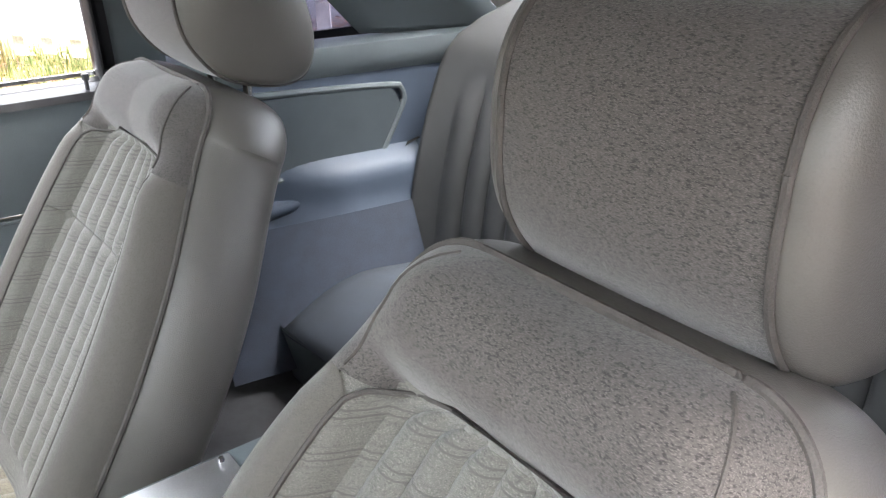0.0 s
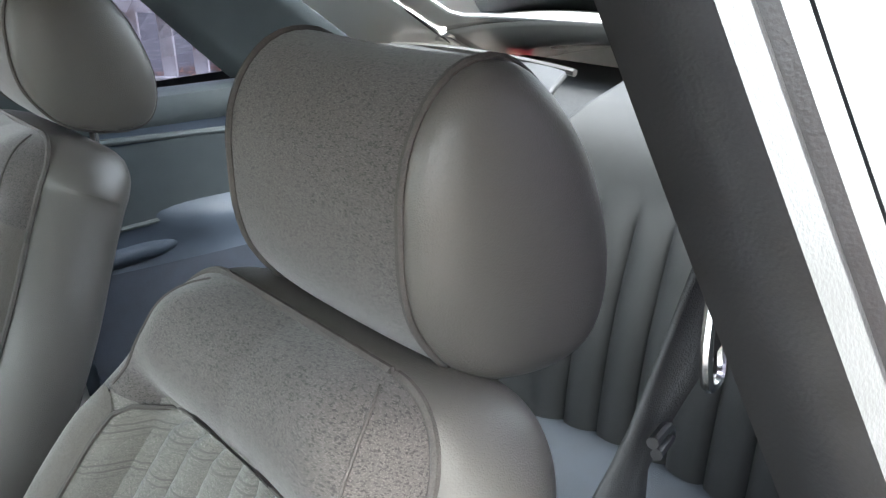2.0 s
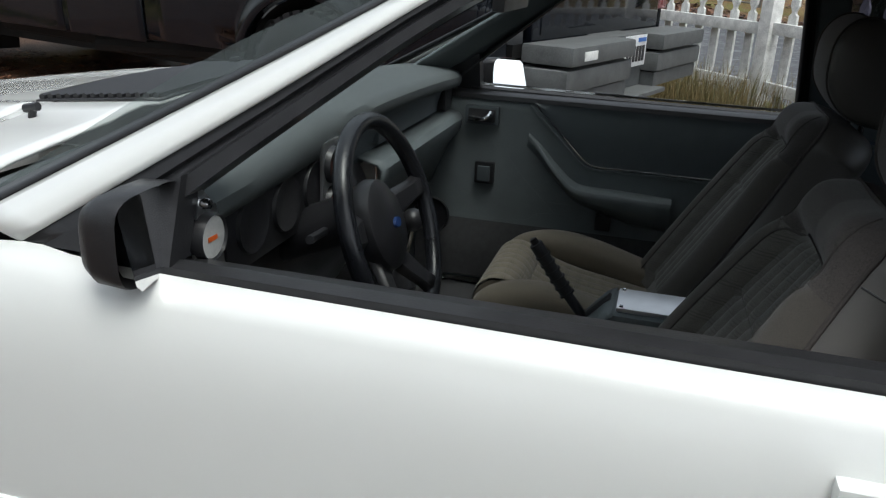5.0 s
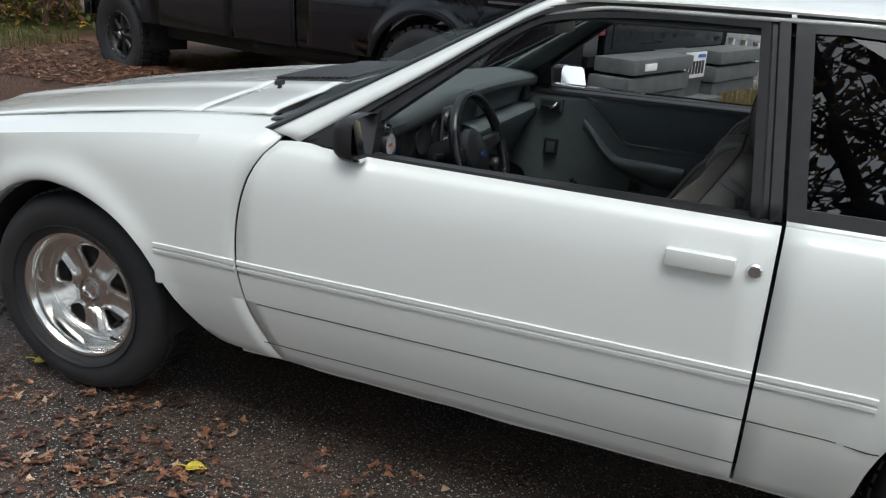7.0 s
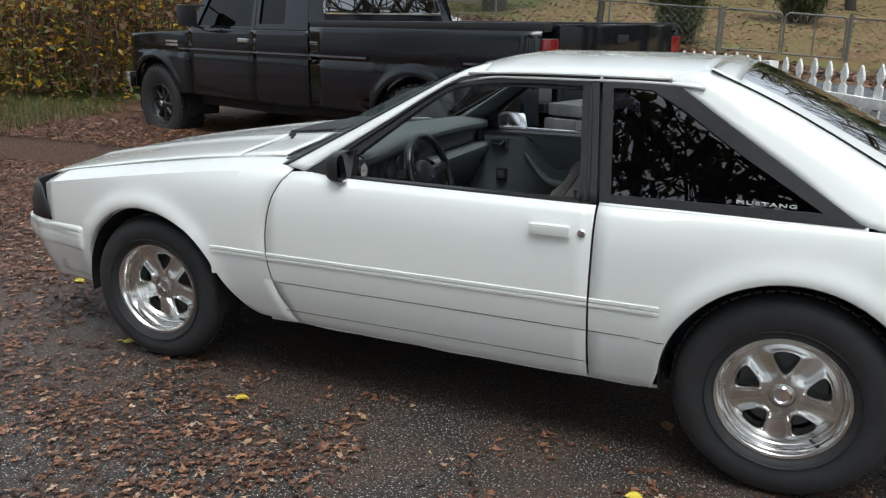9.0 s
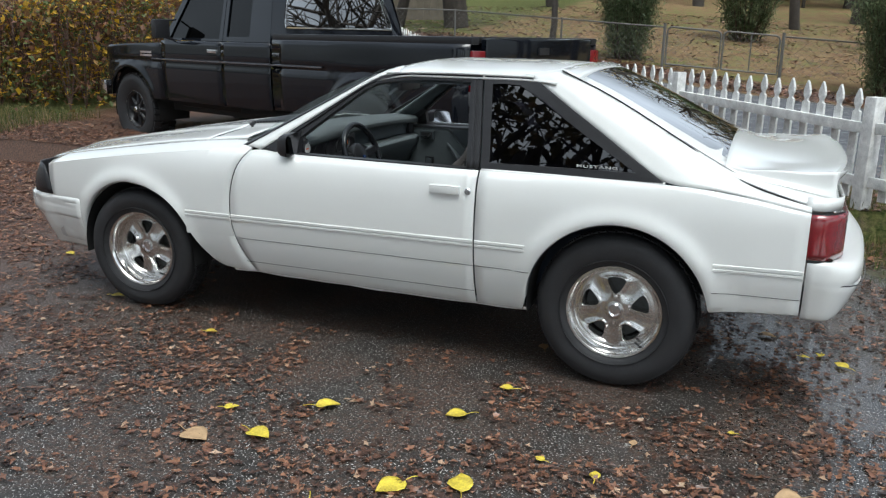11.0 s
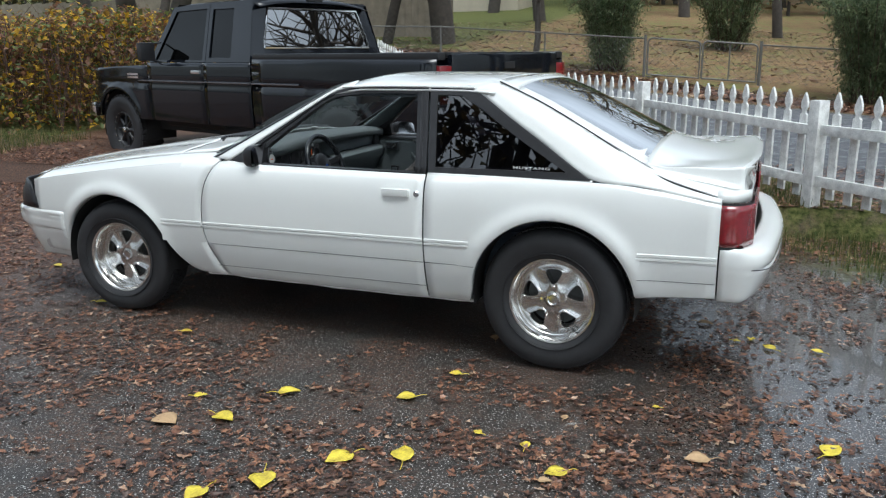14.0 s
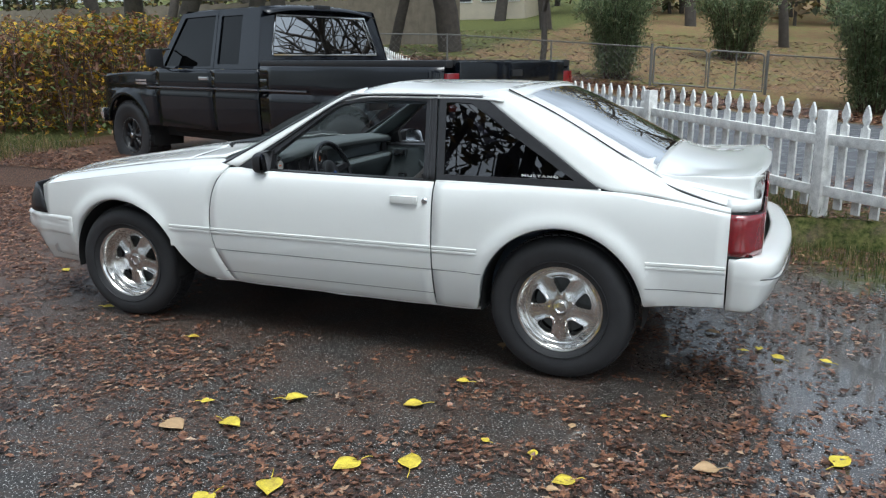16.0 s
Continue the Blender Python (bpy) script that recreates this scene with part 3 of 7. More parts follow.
    ib = [(GAP_REAR + 0.040, 1.262), (2.02, 1.264), (2.075, 1.260), (2.36, 1.080), (2.60, 0.938), (2.30, 0.937), (GAP_REAR + 0.040, 0.935)]

    def ring(p):
        r = []
        for a, b in zip(p, p[1:] + p[:1]):
            r += [np.array(a) + (np.array(b) - a) * t for t in (0, 0.34, 0.67)]
        return r
    bm = bmesh.new()
    grid(bm, [[(x, s * (green_y(z) + d), z) for x, z in ring(p)] for p, d in ((ob, 0.0), (ob, 0.011), (ib, 0.013), (ib, 0.005))], True)
    part("quarter_window_frame", bm, BLACKTRIM, quarter)
    bm = bmesh.new()
    bm.faces.new([bm.verts.new((x, s * (green_y(z) + 0.007), z)) for x, z in ib])
    pane = part("quarter_window", bm, TINTED, quarter, "dark tinted quarter window", smooth=False)
    face_out(pane, Vector((1.6, 0, 0.9)))
    # windscreen pillar
    part("pillar", loft([[(0.70, s * 0.770, 0.925), (1.06, s * 0.700, 1.125), (1.34, s * 0.628, 1.285), (1.46, s * 0.60, 1.325)],
                         [(0.76, s * 0.800, 0.925), (1.07, s * 0.735, 1.108), (1.335, s * 0.668, 1.272), (1.46, s * 0.655, 1.305)],
                         [(0.80, s * 0.802, 0.915), (1.075, s * 0.742, 1.092), (1.33, s * 0.678, 1.256), (1.46, s * 0.662, 1.294)]], 8, 22), PAINT, car, thick=0.006)
    part("windscreen_seal", loft([[(0.665, s * 0.757, 0.925), (1.04, s * 0.690, 1.128), (1.32, s * 0.622, 1.285)], [(0.70, s * 0.772, 0.927), (1.06, s * 0.702, 1.128), (1.34, s * 0.630, 1.288)]], 3, 18), BLACKTRIM, car, thick=0.006)
    # inner side of the pillar
    part("inner_pillar", loft([[(0.76, s * 0.715, 0.93), (1.05, s * 0.655, 1.115), (1.33, s * 0.58, 1.28)], [(0.82, s * 0.755, 0.925), (1.075, s * 0.695, 1.095), (1.335, s * 0.625, 1.265)],
                               [(0.88, s * 0.78, 0.922), (1.095, s * 0.722, 1.075), (1.34, s * 0.66, 1.248)]], 5, 16), VINYL, car, thick=0.01)
    # sill under the door, ragged and dull
    rows = []
    for x in np.linspace(0.60, 2.17, 40):
        z = SILL(x)
        rows.append([(x, s * 0.792, z + 0.004), (x, s * 0.785, z - 0.012 - 0.006 * noise.noise((x * 6, s, 0))), (x, s * 0.70, z - 0.02), (x, s * 0.60, z - 0.01)])
    part("rocker", surface(rows), PAINT, car)
    # wheel housings
    for cx, cz, r in WHEELS:
        rows = []
        for y in (0.85, 0.76, 0.69 if cx > 1 else 0.54):
            rows.append([(cx + (r - 0.004 + (0.85 - y) * 0.02) * math.cos(a), s * (y - 0.03), cz + (r - 0.004 + (0.85 - y) * 0.02) * math.sin(a)) for a in np.linspace(-0.15, math.pi + 0.15, 28)])
        part("wheel_housing", surface(rows), DARK, car)


both(body_side)

# bonnet
HOODZ = curve1([-0.84, -0.6, -0.2, 0.2, 0.62], [0.738, 0.785, 0.852, 0.908, 0.952])


def hood_point(x, y):
    w = 0.69 * PLAN(x)
    t = abs(y) / w
    z = HOODZ(x) + 0.042 * (1 - t * t) - 0.004 * max(0, (t - 0.93) / 0.07)
    ridge = 0.010 * math.exp(-((abs(y) - 0.30 - 0.06 * x) / 0.035) ** 2)
    return (x, y, z + ridge)


bm = bmesh.new()
grid(bm, [[hood_point(x, t * 0.685 * PLAN(x)) for t in np.linspace(-1, 1, 45)] for x in np.linspace(-0.80, 0.40, 34)])
bonnet = part("bonnet", bm, PAINT, car, thick=0.006)
bm = bmesh.new()
grid(bm, [[hood_point(x, t * 0.685 * PLAN(x)) for t in np.linspace(-1, 1, 31)] for x in np.linspace(0.405, 0.64, 8)])
cowl = part("cowl", bm, PAINT, car, thick=0.006)
# black louvred grille in the cowl
bm = bmesh.new()
grid(bm, [[tuple(np.array(hood_point(x, y)) + (0, 0, 0.006)) for y in np.linspace(-0.27, 0.55, 20)] for x in np.linspace(0.365, 0.64, 6)])
grille = part("cowl_grille", bm, BLACKTRIM, car, thick=0.004)
for k in range(14):
    x = 0.372 + k * 0.0195
    bm = bmesh.new()
    tube(bm, [tuple(np.array(hood_point(x, y)) + (0, 0, 0.012)) for y in np.linspace(-0.262, 0.545, 14)], 0.0065, 6)
    part("louvre", bm, BLACKTRIM, grille)
for y in (-0.40, 0.30):
    bm = bmesh.new()
    px, py, pz = hood_point(0.47, y)
    tube(bm, [(px, py, pz), (px + 0.004, py, pz + 0.018)], 0.007, 8)
    tube(bm, [(px - 0.012, py, pz + 0.018), (px + 0.016, py, pz + 0.024)], 0.008, 8)
    part("washer_nozzle", bm, BLACKPLASTIC, car)

# windscreen, roof, hatch
WS = [[(0.645, y, 0.965 - 0.05 * (y / 0.75) ** 2) for y in (-0.755, -0.4, 0, 0.4, 0.755)],
      [(1.00 - 0.03 * (1 - (y / 0.69) ** 2), y, 1.142 + 0.0 * y) for y in (-0.690, -0.36, 0, 0.36, 0.690)],
      [(1.345 - 0.03 * (1 - (y / 0.62) ** 2), y, 1.305 + 0.012 * (1 - (y / 0.62) ** 2)) for y in (-0.622, -0.33, 0, 0.33, 0.622)]]
screen = part("windscreen", loft(WS, 12, 24), CLEARGLASS, car)
screen.visible_shadow = False
face_out(screen, Vector((1.6, 0, 0.9)))


def roof_point(x, t):
    crown = 1.350 - 0.10 * max(0, (1.55 - x) / 0.22) ** 2 * 0.35 - 0.03 * max(0, (x - 2.0) / 0.25) ** 2 * 0.55
    w = 0.672
    y = w * t
    drop = 0.055 * abs(t) ** 2.6 + 0.012 * max(0, (abs(t) - 0.86) / 0.14)
    return (x, y, crown - drop)


bm = bmesh.new()
grid(bm, [[roof_point(x, t) for t in np.linspace(-1, 1, 37)] for x in np.linspace(1.335, 2.215, 22)])
roof = part("roof", bm, PAINT, car, thick=0.008)
for s in (-1, 1):
    bm = bmesh.new()
    tube(bm, [(1.40, s * 0.672, 1.296), (1.65, s * 0.674, 1.302), (1.9, s * 0.674, 1.302), (2.12, s * 0.662, 1.298)], 0.006, 6, n=20)
    part("drip_rail", bm, PAINT, roof)
# rear roof corners that run into the sail panels
for s in (-1, 1):
    part("roof_corner", loft([[(2.08, s * 0.655, 1.302), (2.10, s * 0.640, 1.312), (2.215, s * 0.585, 1.330)], [(2.10, s * 0.652, 1.298), (2.16, s * 0.640, 1.288), (2.25, s * 0.598, 1.312)]], 4, 8), PAINT, roof, thick=0.004)


def hatch_w(x):
    return float(np.interp(x, [2.2, 2.45, 2.70, 2.907, 3.08, 3.27], [0.580, 0.612, 0.655, 0.693, 0.728, 0.742]))


def hatch_edge(x):
    return float(np.interp(x, [2.215, 2.45, 2.70, 2.907, 3.08, 3.27, 3.4], [1.328, 1.225, 1.092, 0.985, 0.902, 0.852, 0.835])) + 0.004


def hatch_point(x, t):
    c, e = HATCH(x), hatch_edge(x)
    return (x, t * hatch_w(x), e + (c - e) * (1 - abs(t) ** 2.8))


def hatch_patch(xs, ts):
    return surface([[hatch_point(x, t) for t in ts] for x in xs])


hatch = part("hatch", hatch_patch(np.linspace(2.222, 2.315, 4), np.linspace(-1, 1, 41)), PAINT, car, thick=0.008)
GLASS_T = 0.87
for s in (-1, 1):
    rows = []
    for x in np.linspace(2.315, 2.935, 26):
        f = max(0.0, (x - 2.845) / 0.09)
        t0 = GLASS_T * math.sqrt(max(0.0, 1 - min(1, f) ** 3.2))
        rows.append([hatch_point(x, s * t) for t in np.linspace(t0, 1, 12)])
    part("hatch_side", surface(rows), PAINT, hatch, thick=0.006)
pane = part("hatch_window", surface([[tuple(np.array(hatch_point(x, t)) + (0, 0, 0.003)) for t in np.linspace(-GLASS_T, GLASS_T, 30)] for x in np.linspace(2.315, 2.935, 24)]), HATCHGLASS, hatch, "tinted sloping hatch window")
face_out(pane, Vector((2.0, 0, 0.6)))
part("tail_deck", hatch_patch(np.linspace(2.935, 3.33, 14), np.linspace(-1, 1, 41)), PAINT, hatch, thick=0.006)
# spoiler: a flat deck behind the glass with a turned-up edge and hollow sides that run out on a shelf
rows = []
for t in np.linspace(-1, 1, 45):
    y, e = t * 0.690, abs(t) ** 3
    x1 = 3.405 - 0.062 * e
    zt = 0.994 - 0.010 * abs(t) ** 8
    z0 = hatch_point(2.955, t * 0.95)[2] + 0.004
    rows.append([(2.955, y, z0), (3.03, y, max(z0 - 0.022, 0.968)), (3.14, y, max(z0 - 0.040, 0.974)), (x1 - 0.10, y, zt - 0.011), (x1 - 0.035, y, zt - 0.003), (x1 - 0.008, y, zt), (x1, y, zt - 0.008), (x1 - 0.004, y, zt - 0.022),
                 (x1 - 0.030, y, zt - 0.060), (x1 - 0.036, y, 0.882), (x1 - 0.022, y, 0.832)])
bm = surface([spline(r, 34) for r in rows])
spoiler = part("spoiler", bm, PAINT, hatch)
for s in (-1, 1):
    zf = hatch_point(2.955, 0.95)[2] + 0.004
    top = [(2.955, s * 0.690, zf), (3.03, s * 0.690, max(zf - 0.022, 0.968)), (3.14, s * 0.690, max(zf - 0.040, 0.974)), (3.243, s * 0.690, 0.974), (3.343, s * 0.690, 0.984)]
    shelf = [(2.93, s * 0.712, 0.962), (3.03, s * 0.716, 0.942), (3.13, s * 0.720, 0.920), (3.235, s * 0.724, 0.900), (3.345, s * 0.726, 0.878)]
    mid = [(x, s * (0.698 + 0.004 * i / 4), (za + zb) / 2 - 0.006) for i, ((x, _, za), (_, _, zb)) in enumerate(zip(shelf, top))]
    part("spoiler_side", loft([top, mid, shelf], 9, 22), PAINT, hatch, thick=0.003)
    shut = [(2.93, s * 0.722, 0.948), (3.03, s * 0.742, 0.922), (3.13, s * 0.760, 0.893), (3.235, s * 0.772, 0.866), (3.335, s * 0.755, 0.842)]
    part("spoiler_skirt", loft([shelf, [tuple((np.array(p) + q) / 2 + (0, s * 0.004, 0.002)) for p, q in zip(shelf, shut)], shut], 7, 22), PAINT, hatch, thick=0.003)
    part("spoiler_end", loft([[(3.345, s * 0.690, 0.984), (3.342, s * 0.702, 0.93), (3.345, s * 0.726, 0.878), (3.335, s * 0.755, 0.842)], [(3.385, s * 0.60, 0.980), (3.352, s * 0.62, 0.93), (3.362, s * 0.64, 0.878), (3.372, s * 0.66, 0.836)]], 5, 16), PAINT, hatch, thick=0.003)
    bm = bmesh.new()
    tube(bm, [(2.225, s * 0.588, 1.326), (2.45, s * 0.619, 1.228), (2.70, s * 0.663, 1.096), (2.90, s * 0.701, 0.980), (3.03, s * 0.744, 0.920), (3.13, s * 0.762, 0.891), (3.23, s * 0.774, 0.864), (3.262, s * 0.776, 0.848)], 0.0032, 6, n=40)
    part("hatch_seam", bm, BLACKTRIM, hatch)

# tail: panel, lamps, bumper
bm = bmesh.new()
grid(bm, [[(3.365 - 0.03 * abs(t) ** 6, t * 0.755, z) for t in np.linspace(-1, 1, 25)] for z in np.linspace(0.62, 0.87, 5)])
part("tail_panel", bm, PAINT, car)


def tail_lamp(s):
    def outline(y_in, z):
        pts = [(3.262, side_y(3.262, z) - 0.004), (3.33, side_y(3.33, z) - 0.006), (3.384, 0.765 * PLAN(3.35)), (3.394, 0.66), (3.397, y_in)]
        return [(x, s * y, z) for x, y in pts]
    lamp = part("tail_lamp", loft([outline(0.26, z) for z in (0.660, 0.72, 0.80, 0.832)], 8, 24), REDLENS, car, "dark red tail lamp", thick=0.012)
    part("tail_corner", loft([[(x - 0.016, y * 0.988, z) for x, y, z in outline(0.24, zz)] for zz in (0.842, 0.892)], 3, 24), PAINT, car, thick=0.004)
    part("tail_lamp_trim", loft([[(x - 0.004, y * 1.002, z) for x, y, z in outline(0.24, zz)] for zz in (0.648, 0.840)], 3, 24), BLACKTRIM, lamp)


both(tail_lamp)


def wrap(x_end, x_tip, half, zs, bulge, sign, along=()):
    """A bumper cover: sections by height that run from one side round the end to the other."""
    curves = []
    for z, inset, tip in zs:
        y0 = side_y(x_end, max(z, 0.30)) + 0.004 - inset * 0.3
        pts = []
        for s in (-1, 1):
            arm = [(x_end, s * y0, z)] + [(x_m, s * (side_y(x_m, max(z, 0.30)) + 0.006 - inset * 0.3), z) for x_m in along] + [((along or [x_end])[-1] + sign * 0.09, s * (side_y((along or [x_end])[-1], max(z, 0.30)) - 0.008 - inset * 0.3), z), (x_tip - sign * (0.055 + tip), s * (half - inset), z)]
            pts += arm if s < 0 else arm[::-1]
            if s < 0:
                pts += [(x_tip - sign * (0.012 + tip), -half * 0.70, z), (x_tip - sign * tip + sign * bulge, 0, z), (x_tip - sign * (0.012 + tip), half * 0.70, z)]
        curves.append(pts)
    return loft(curves, 30, 70)


rear_bumper = part("rear_bumper", wrap(3.272, 3.515, 0.735, [(0.415, 0.03, 0.075), (0.44, 0.012, 0.05), (0.545, 0.0, 0.012), (0.56, 0.004, 0.018), (0.575, 0.0, 0.010), (0.60, 0.002, 0.008), (0.632, 0.008, 0.016), (0.648, 0.03, 0.05), (0.652, 0.06, 0.11)], 0.02, 1), PAINT, car, thick=0.006)
front_bumper = part("front_bumper", wrap(-0.374, -0.965, 0.655, [(0.275, 0.10, 0.22), (0.31, 0.05, 0.16), (0.37, 0.02, 0.085), (0.44, 0.006, 0.035), (0.458, 0.010, 0.03), (0.464, -0.008, 0.006), (0.515, -0.008, 0.0), (0.522, 0.004, 0.008), (0.530, -0.010, 0.0), (0.540, 0.004, 0.008), (0.548, -0.010, 0.0), (0.562, 0.0, 0.008), (0.572, 0.025, 0.04), (0.577, 0.06, 0.09)], 0.03, -1, (-0.50, -0.62)), PAINT, car, thick=0.006)
bm = bmesh.new()
tube(bm, [(3.275, -0.815, 0.562), (3.38, -0.80, 0.562), (3.47, -0.72, 0.562), (3.512, -0.45, 0.562), (3.525, 0, 0.562), (3.512, 0.45, 0.562), (3.47, 0.72, 0.562)], 0.0025, 6, n=50)
part("bumper_groove", bm, BLACKTRIM, rear_bumper)
# nose panel and lamps
bm = loft([[(-0.635, s * 0.78 * 1, 0.58) if k in (0, 4) else (-0.88 + 0.04 * abs(s), s * 0.55, 0.58) for k, s in enumerate((-1, -0.9, 0, 0.9, 1))],
           [(-0.63, s * 0.74, 0.71) if k in (0, 4) else (-0.83 + 0.05 * abs(s), s * 0.55, 0.735) for k, s in enumerate((-1, -0.9, 0, 0.9, 1))]], 4, 30)
part("nose_panel", bm, PAINT, car, thick=0.006)


def head_lamp(s):
    bm = loft([[(-0.598, s * (side_y(-0.598, 0.58) + 0.005), 0.578), (-0.72, s * 0.780, 0.578), (-0.82, s * 0.69, 0.578), (-0.89, s * 0.30, 0.578)],
               [(-0.622, s * (side_y(-0.61, 0.66) + 0.004), 0.660), (-0.725, s * 0.772, 0.662), (-0.81, s * 0.68, 0.665), (-0.868, s * 0.30, 0.665)],
               [(-0.664, s * 0.782, 0.728), (-0.725, s * 0.745, 0.736), (-0.79, s * 0.66, 0.738), (-0.84, s * 0.30, 0.738)]], 6, 16)
    part("head_lamp", bm, BLACKPLASTIC, car, "smoked head lamp cover", thick=0.01)


both(head_lamp)
# floor of the car and inner walls that close it from below
bm = bmesh.new()
box(bm, -0.55, 2.85, -0.62, 0.62, 0.26, 0.30)
part("underbody", bm, DARK, car)
bm = bmesh.new()
box(bm, 0.50, 0.56, -0.72, 0.72, 0.30, 0.90)
part("firewall", bm, DARK, car)
bm = bmesh.new()
tube(bm, [(2.95, -0.3, 0.40), (3.05, -0.3, 0.36), (3.30, -0.3, 0.37)], 0.09, 12, n=8, flat=0.6)
tube(bm, [(2.9, 0.0, 0.42), (3.1, 0.0, 0.37), (3.28, 0.0, 0.39)], 0.30, 16, n=8, flat=0.25)
part("fuel_tank", bm, DARK, car)


# the glasshouse leans in towards the roof, and its lock pillar leans forwards
GLASSHOUSE = {"window_frame", "quarter_window_frame", "quarter_window", "pillar", "windscreen_seal", "inner_pillar", "windscreen", "roof", "drip_rail", "roof_corner", "sail_panel",
              "headliner", "pillar_trim", "lock_pillar_trim", "roof_rail_trim", "window_lettering"}


def lean_in():
    for ob in car.children_recursive:
        if ob.type == "MESH" and ob.name.split(".")[0] in GLASSHOUSE:
            for v in ob.data.vertices:
                up = v.co.z - 0.90
                if up > 0:
                    v.co.y *= 1 - up * float(np.interp(v.co.x, [2.10, 2.32], [0.155, 0.02]))
                    v.co.x -= up * float(np.interp(v.co.x, [1.45, 1.86, 1.98, 2.15], [0.0, 0.14, 0.14, 0.0]))


# ---------------------------------------------------------------- wheels
def wheel(x, z, s, tyre_r, tyre_w, y_face, turn=0.0, dish=0.03):
    """A polished five-spoke wheel; its outer face looks along s."""
    R = 0.206
    place = Matrix.Translation((x, s * y_face, z)) @ Matrix.Rotation(radians(turn), 4, "Z") @ Matrix.Diagonal((1, s, 1, 1))

    def put(bm, name, mat, parent, label=""):
        bmesh.ops.transform(bm, matrix=place, verts=bm.verts)
        return part(name, bm, mat, parent, label)
    w = tyre_w
    b = 0.022
    prof = [(R - 0.012, -0.004), (R - 0.002, 0.004), (R + 0.02, b * 0.9), (R + 0.5 * (tyre_r - R), b * 1.25), (tyre_r - 0.035, b), (tyre_r - 0.012, b * 0.2), (tyre_r, -0.03), (tyre_r + 0.002, -w * 0.5),
            (tyre_r, -w + 0.03), (tyre_r - 0.02, -w - 0.01), (R + 0.02, -w - 0.01), (R - 0.01, -w + 0.02)]
    ty = put(lathe([tuple(p) for p in spline(prof, 40)], 72), "wheel", RUBBER, car, "black tyre on a polished five-spoke alloy wheel")
    # bead lines on the sidewall
    for rr in (R + 0.024,):
        put(lathe([(rr - 0.002, b * 0.85), (rr, b * 1.32), (rr + 0.002, b * 0.85)], 64), "sidewall_ridge", RUBBER, ty)
    grooves = bmesh.new()
    for k in range(4):
        yk = -0.03 - (w - 0.06) * (k + 0.5) / 4
        for a in range(60):
            t = 2 * math.pi * a / 60 + k * 0.05
            m = Matrix.Rotation(t, 4, "Y") @ Matrix.Translation((tyre_r + 0.002, yk, 0))
            box(grooves, -0.004, 0.004, -(w - 0.06) / 9.5, (w - 0.06) / 9.5, -0.0125, 0.0125, 0, m)
    put(grooves, "tread", RUBBER, ty)
    rim = put(lathe([(R, -0.01), (R + 0.002, 0.004), (R - 0.003, 0.010), (R - 0.012, 0.008), (R - 0.018, 0.0), (R - 0.022, -0.012), (R - 0.026, -0.014), (R - 0.028, -dish - 0.004), (R - 0.036, -dish - 0.012), (R - 0.045, -dish - 0.05), (R - 0.045, -w + 0.02)], 72), "rim", ALLOY, ty)
    put(lathe([(0.02, -dish - 0.055), (0.135, -dish - 0.055), (0.135, -dish - 0.075), (0.02, -dish - 0.075)], 40), "brake_disc", BUMPERGREY, ty, "dull brake disc")
    put(lathe([(0.0, -dish - 0.078), (R - 0.046, -dish - 0.078)], 40), "wheel_back", DARK, ty)
    # centre
    put(lathe([(0.0, 0.010 - dish), (0.036, 0.010 - dish), (0.046, 0.006 - dish), (0.052, -0.004 - dish), (0.054, -0.03 - dish)], 40), "hub", ALLOY_FACE, ty)
    put(lathe([(0.0, 0.014 - dish), (0.020, 0.014 - dish), (0.023, 0.022 - dish), (0.027, 0.022 - dish), (0.030, 0.016 - dish), (0.031, 0.0 - dish)], 32), "hub_cap", CHROME, ty)
    for k in range(4):
        t = math.pi / 2 + k * math.pi / 2
        nut = lathe([(0.0, 0.012 - dish), (0.006, 0.012 - dish), (0.0085, 0.008 - dish), (0.011, 0.004 - dish), (0.012, -0.012 - dish)], 12)
        bmesh.ops.translate(nut, vec=(0.055 * math.cos(t), 0, 0.055 * math.sin(t)), verts=nut.verts)
        put(nut, "lug_nut", CHROME, ty)
    # five-spoke centre: each fifth is a web round one hole, wide outside and pointed towards the hub, with a raised lip
    r0, r1 = 0.040, R - 0.036
    for k in range(5):
        mid = math.pi / 2 + k * 2 * math.pi / 5
        prof = ((0.0, 0.0), (0.30, 0.001), (0.58, 0.003), (0.74, 0.010), (0.88, 0.011), (0.96, 0.006), (1.0, -0.006), (1.0, -0.040))
        rings = [[] for _ in prof]
        for i in range(56):
            a = 2 * math.pi * i / 56
            c, q = math.cos(a), math.sin(a)
            e = max(abs(c), abs(q))
            ang, rad = math.pi / 5 * c / e, (r0 + r1) / 2 + (r1 - r0) / 2 * q / e
            cu, qu = math.copysign(abs(c) ** 0.55, c), math.copysign(abs(q) ** 0.55, q)
            hr = 0.113 + 0.030 * qu - 0.006 * (1 - cu * cu) * (qu < 0)
            hw = (0.027 + 0.015 * qu) * cu
            out_p = np.array((rad * math.cos(mid + ang), rad * math.sin(mid + ang)))
            ha = hw / hr
            in_p = np.array((hr * math.cos(mid + ha), hr * math.sin(mid + ha)))
            for j, (f, drop) in enumerate(prof):
                p = out_p + (in_p - out_p) * f
                rr = math.hypot(*p)
                rings[j].append((p[0], -dish + 0.012 * math.exp(-((rr - 0.045) / 0.03) ** 2) - 0.010 * (rr / R) ** 2 + drop, p[1]))
        bm = bmesh.new()
        grid(bm, rings, True)
        put(bm, "spoke", ALLOY_FACE, ty)
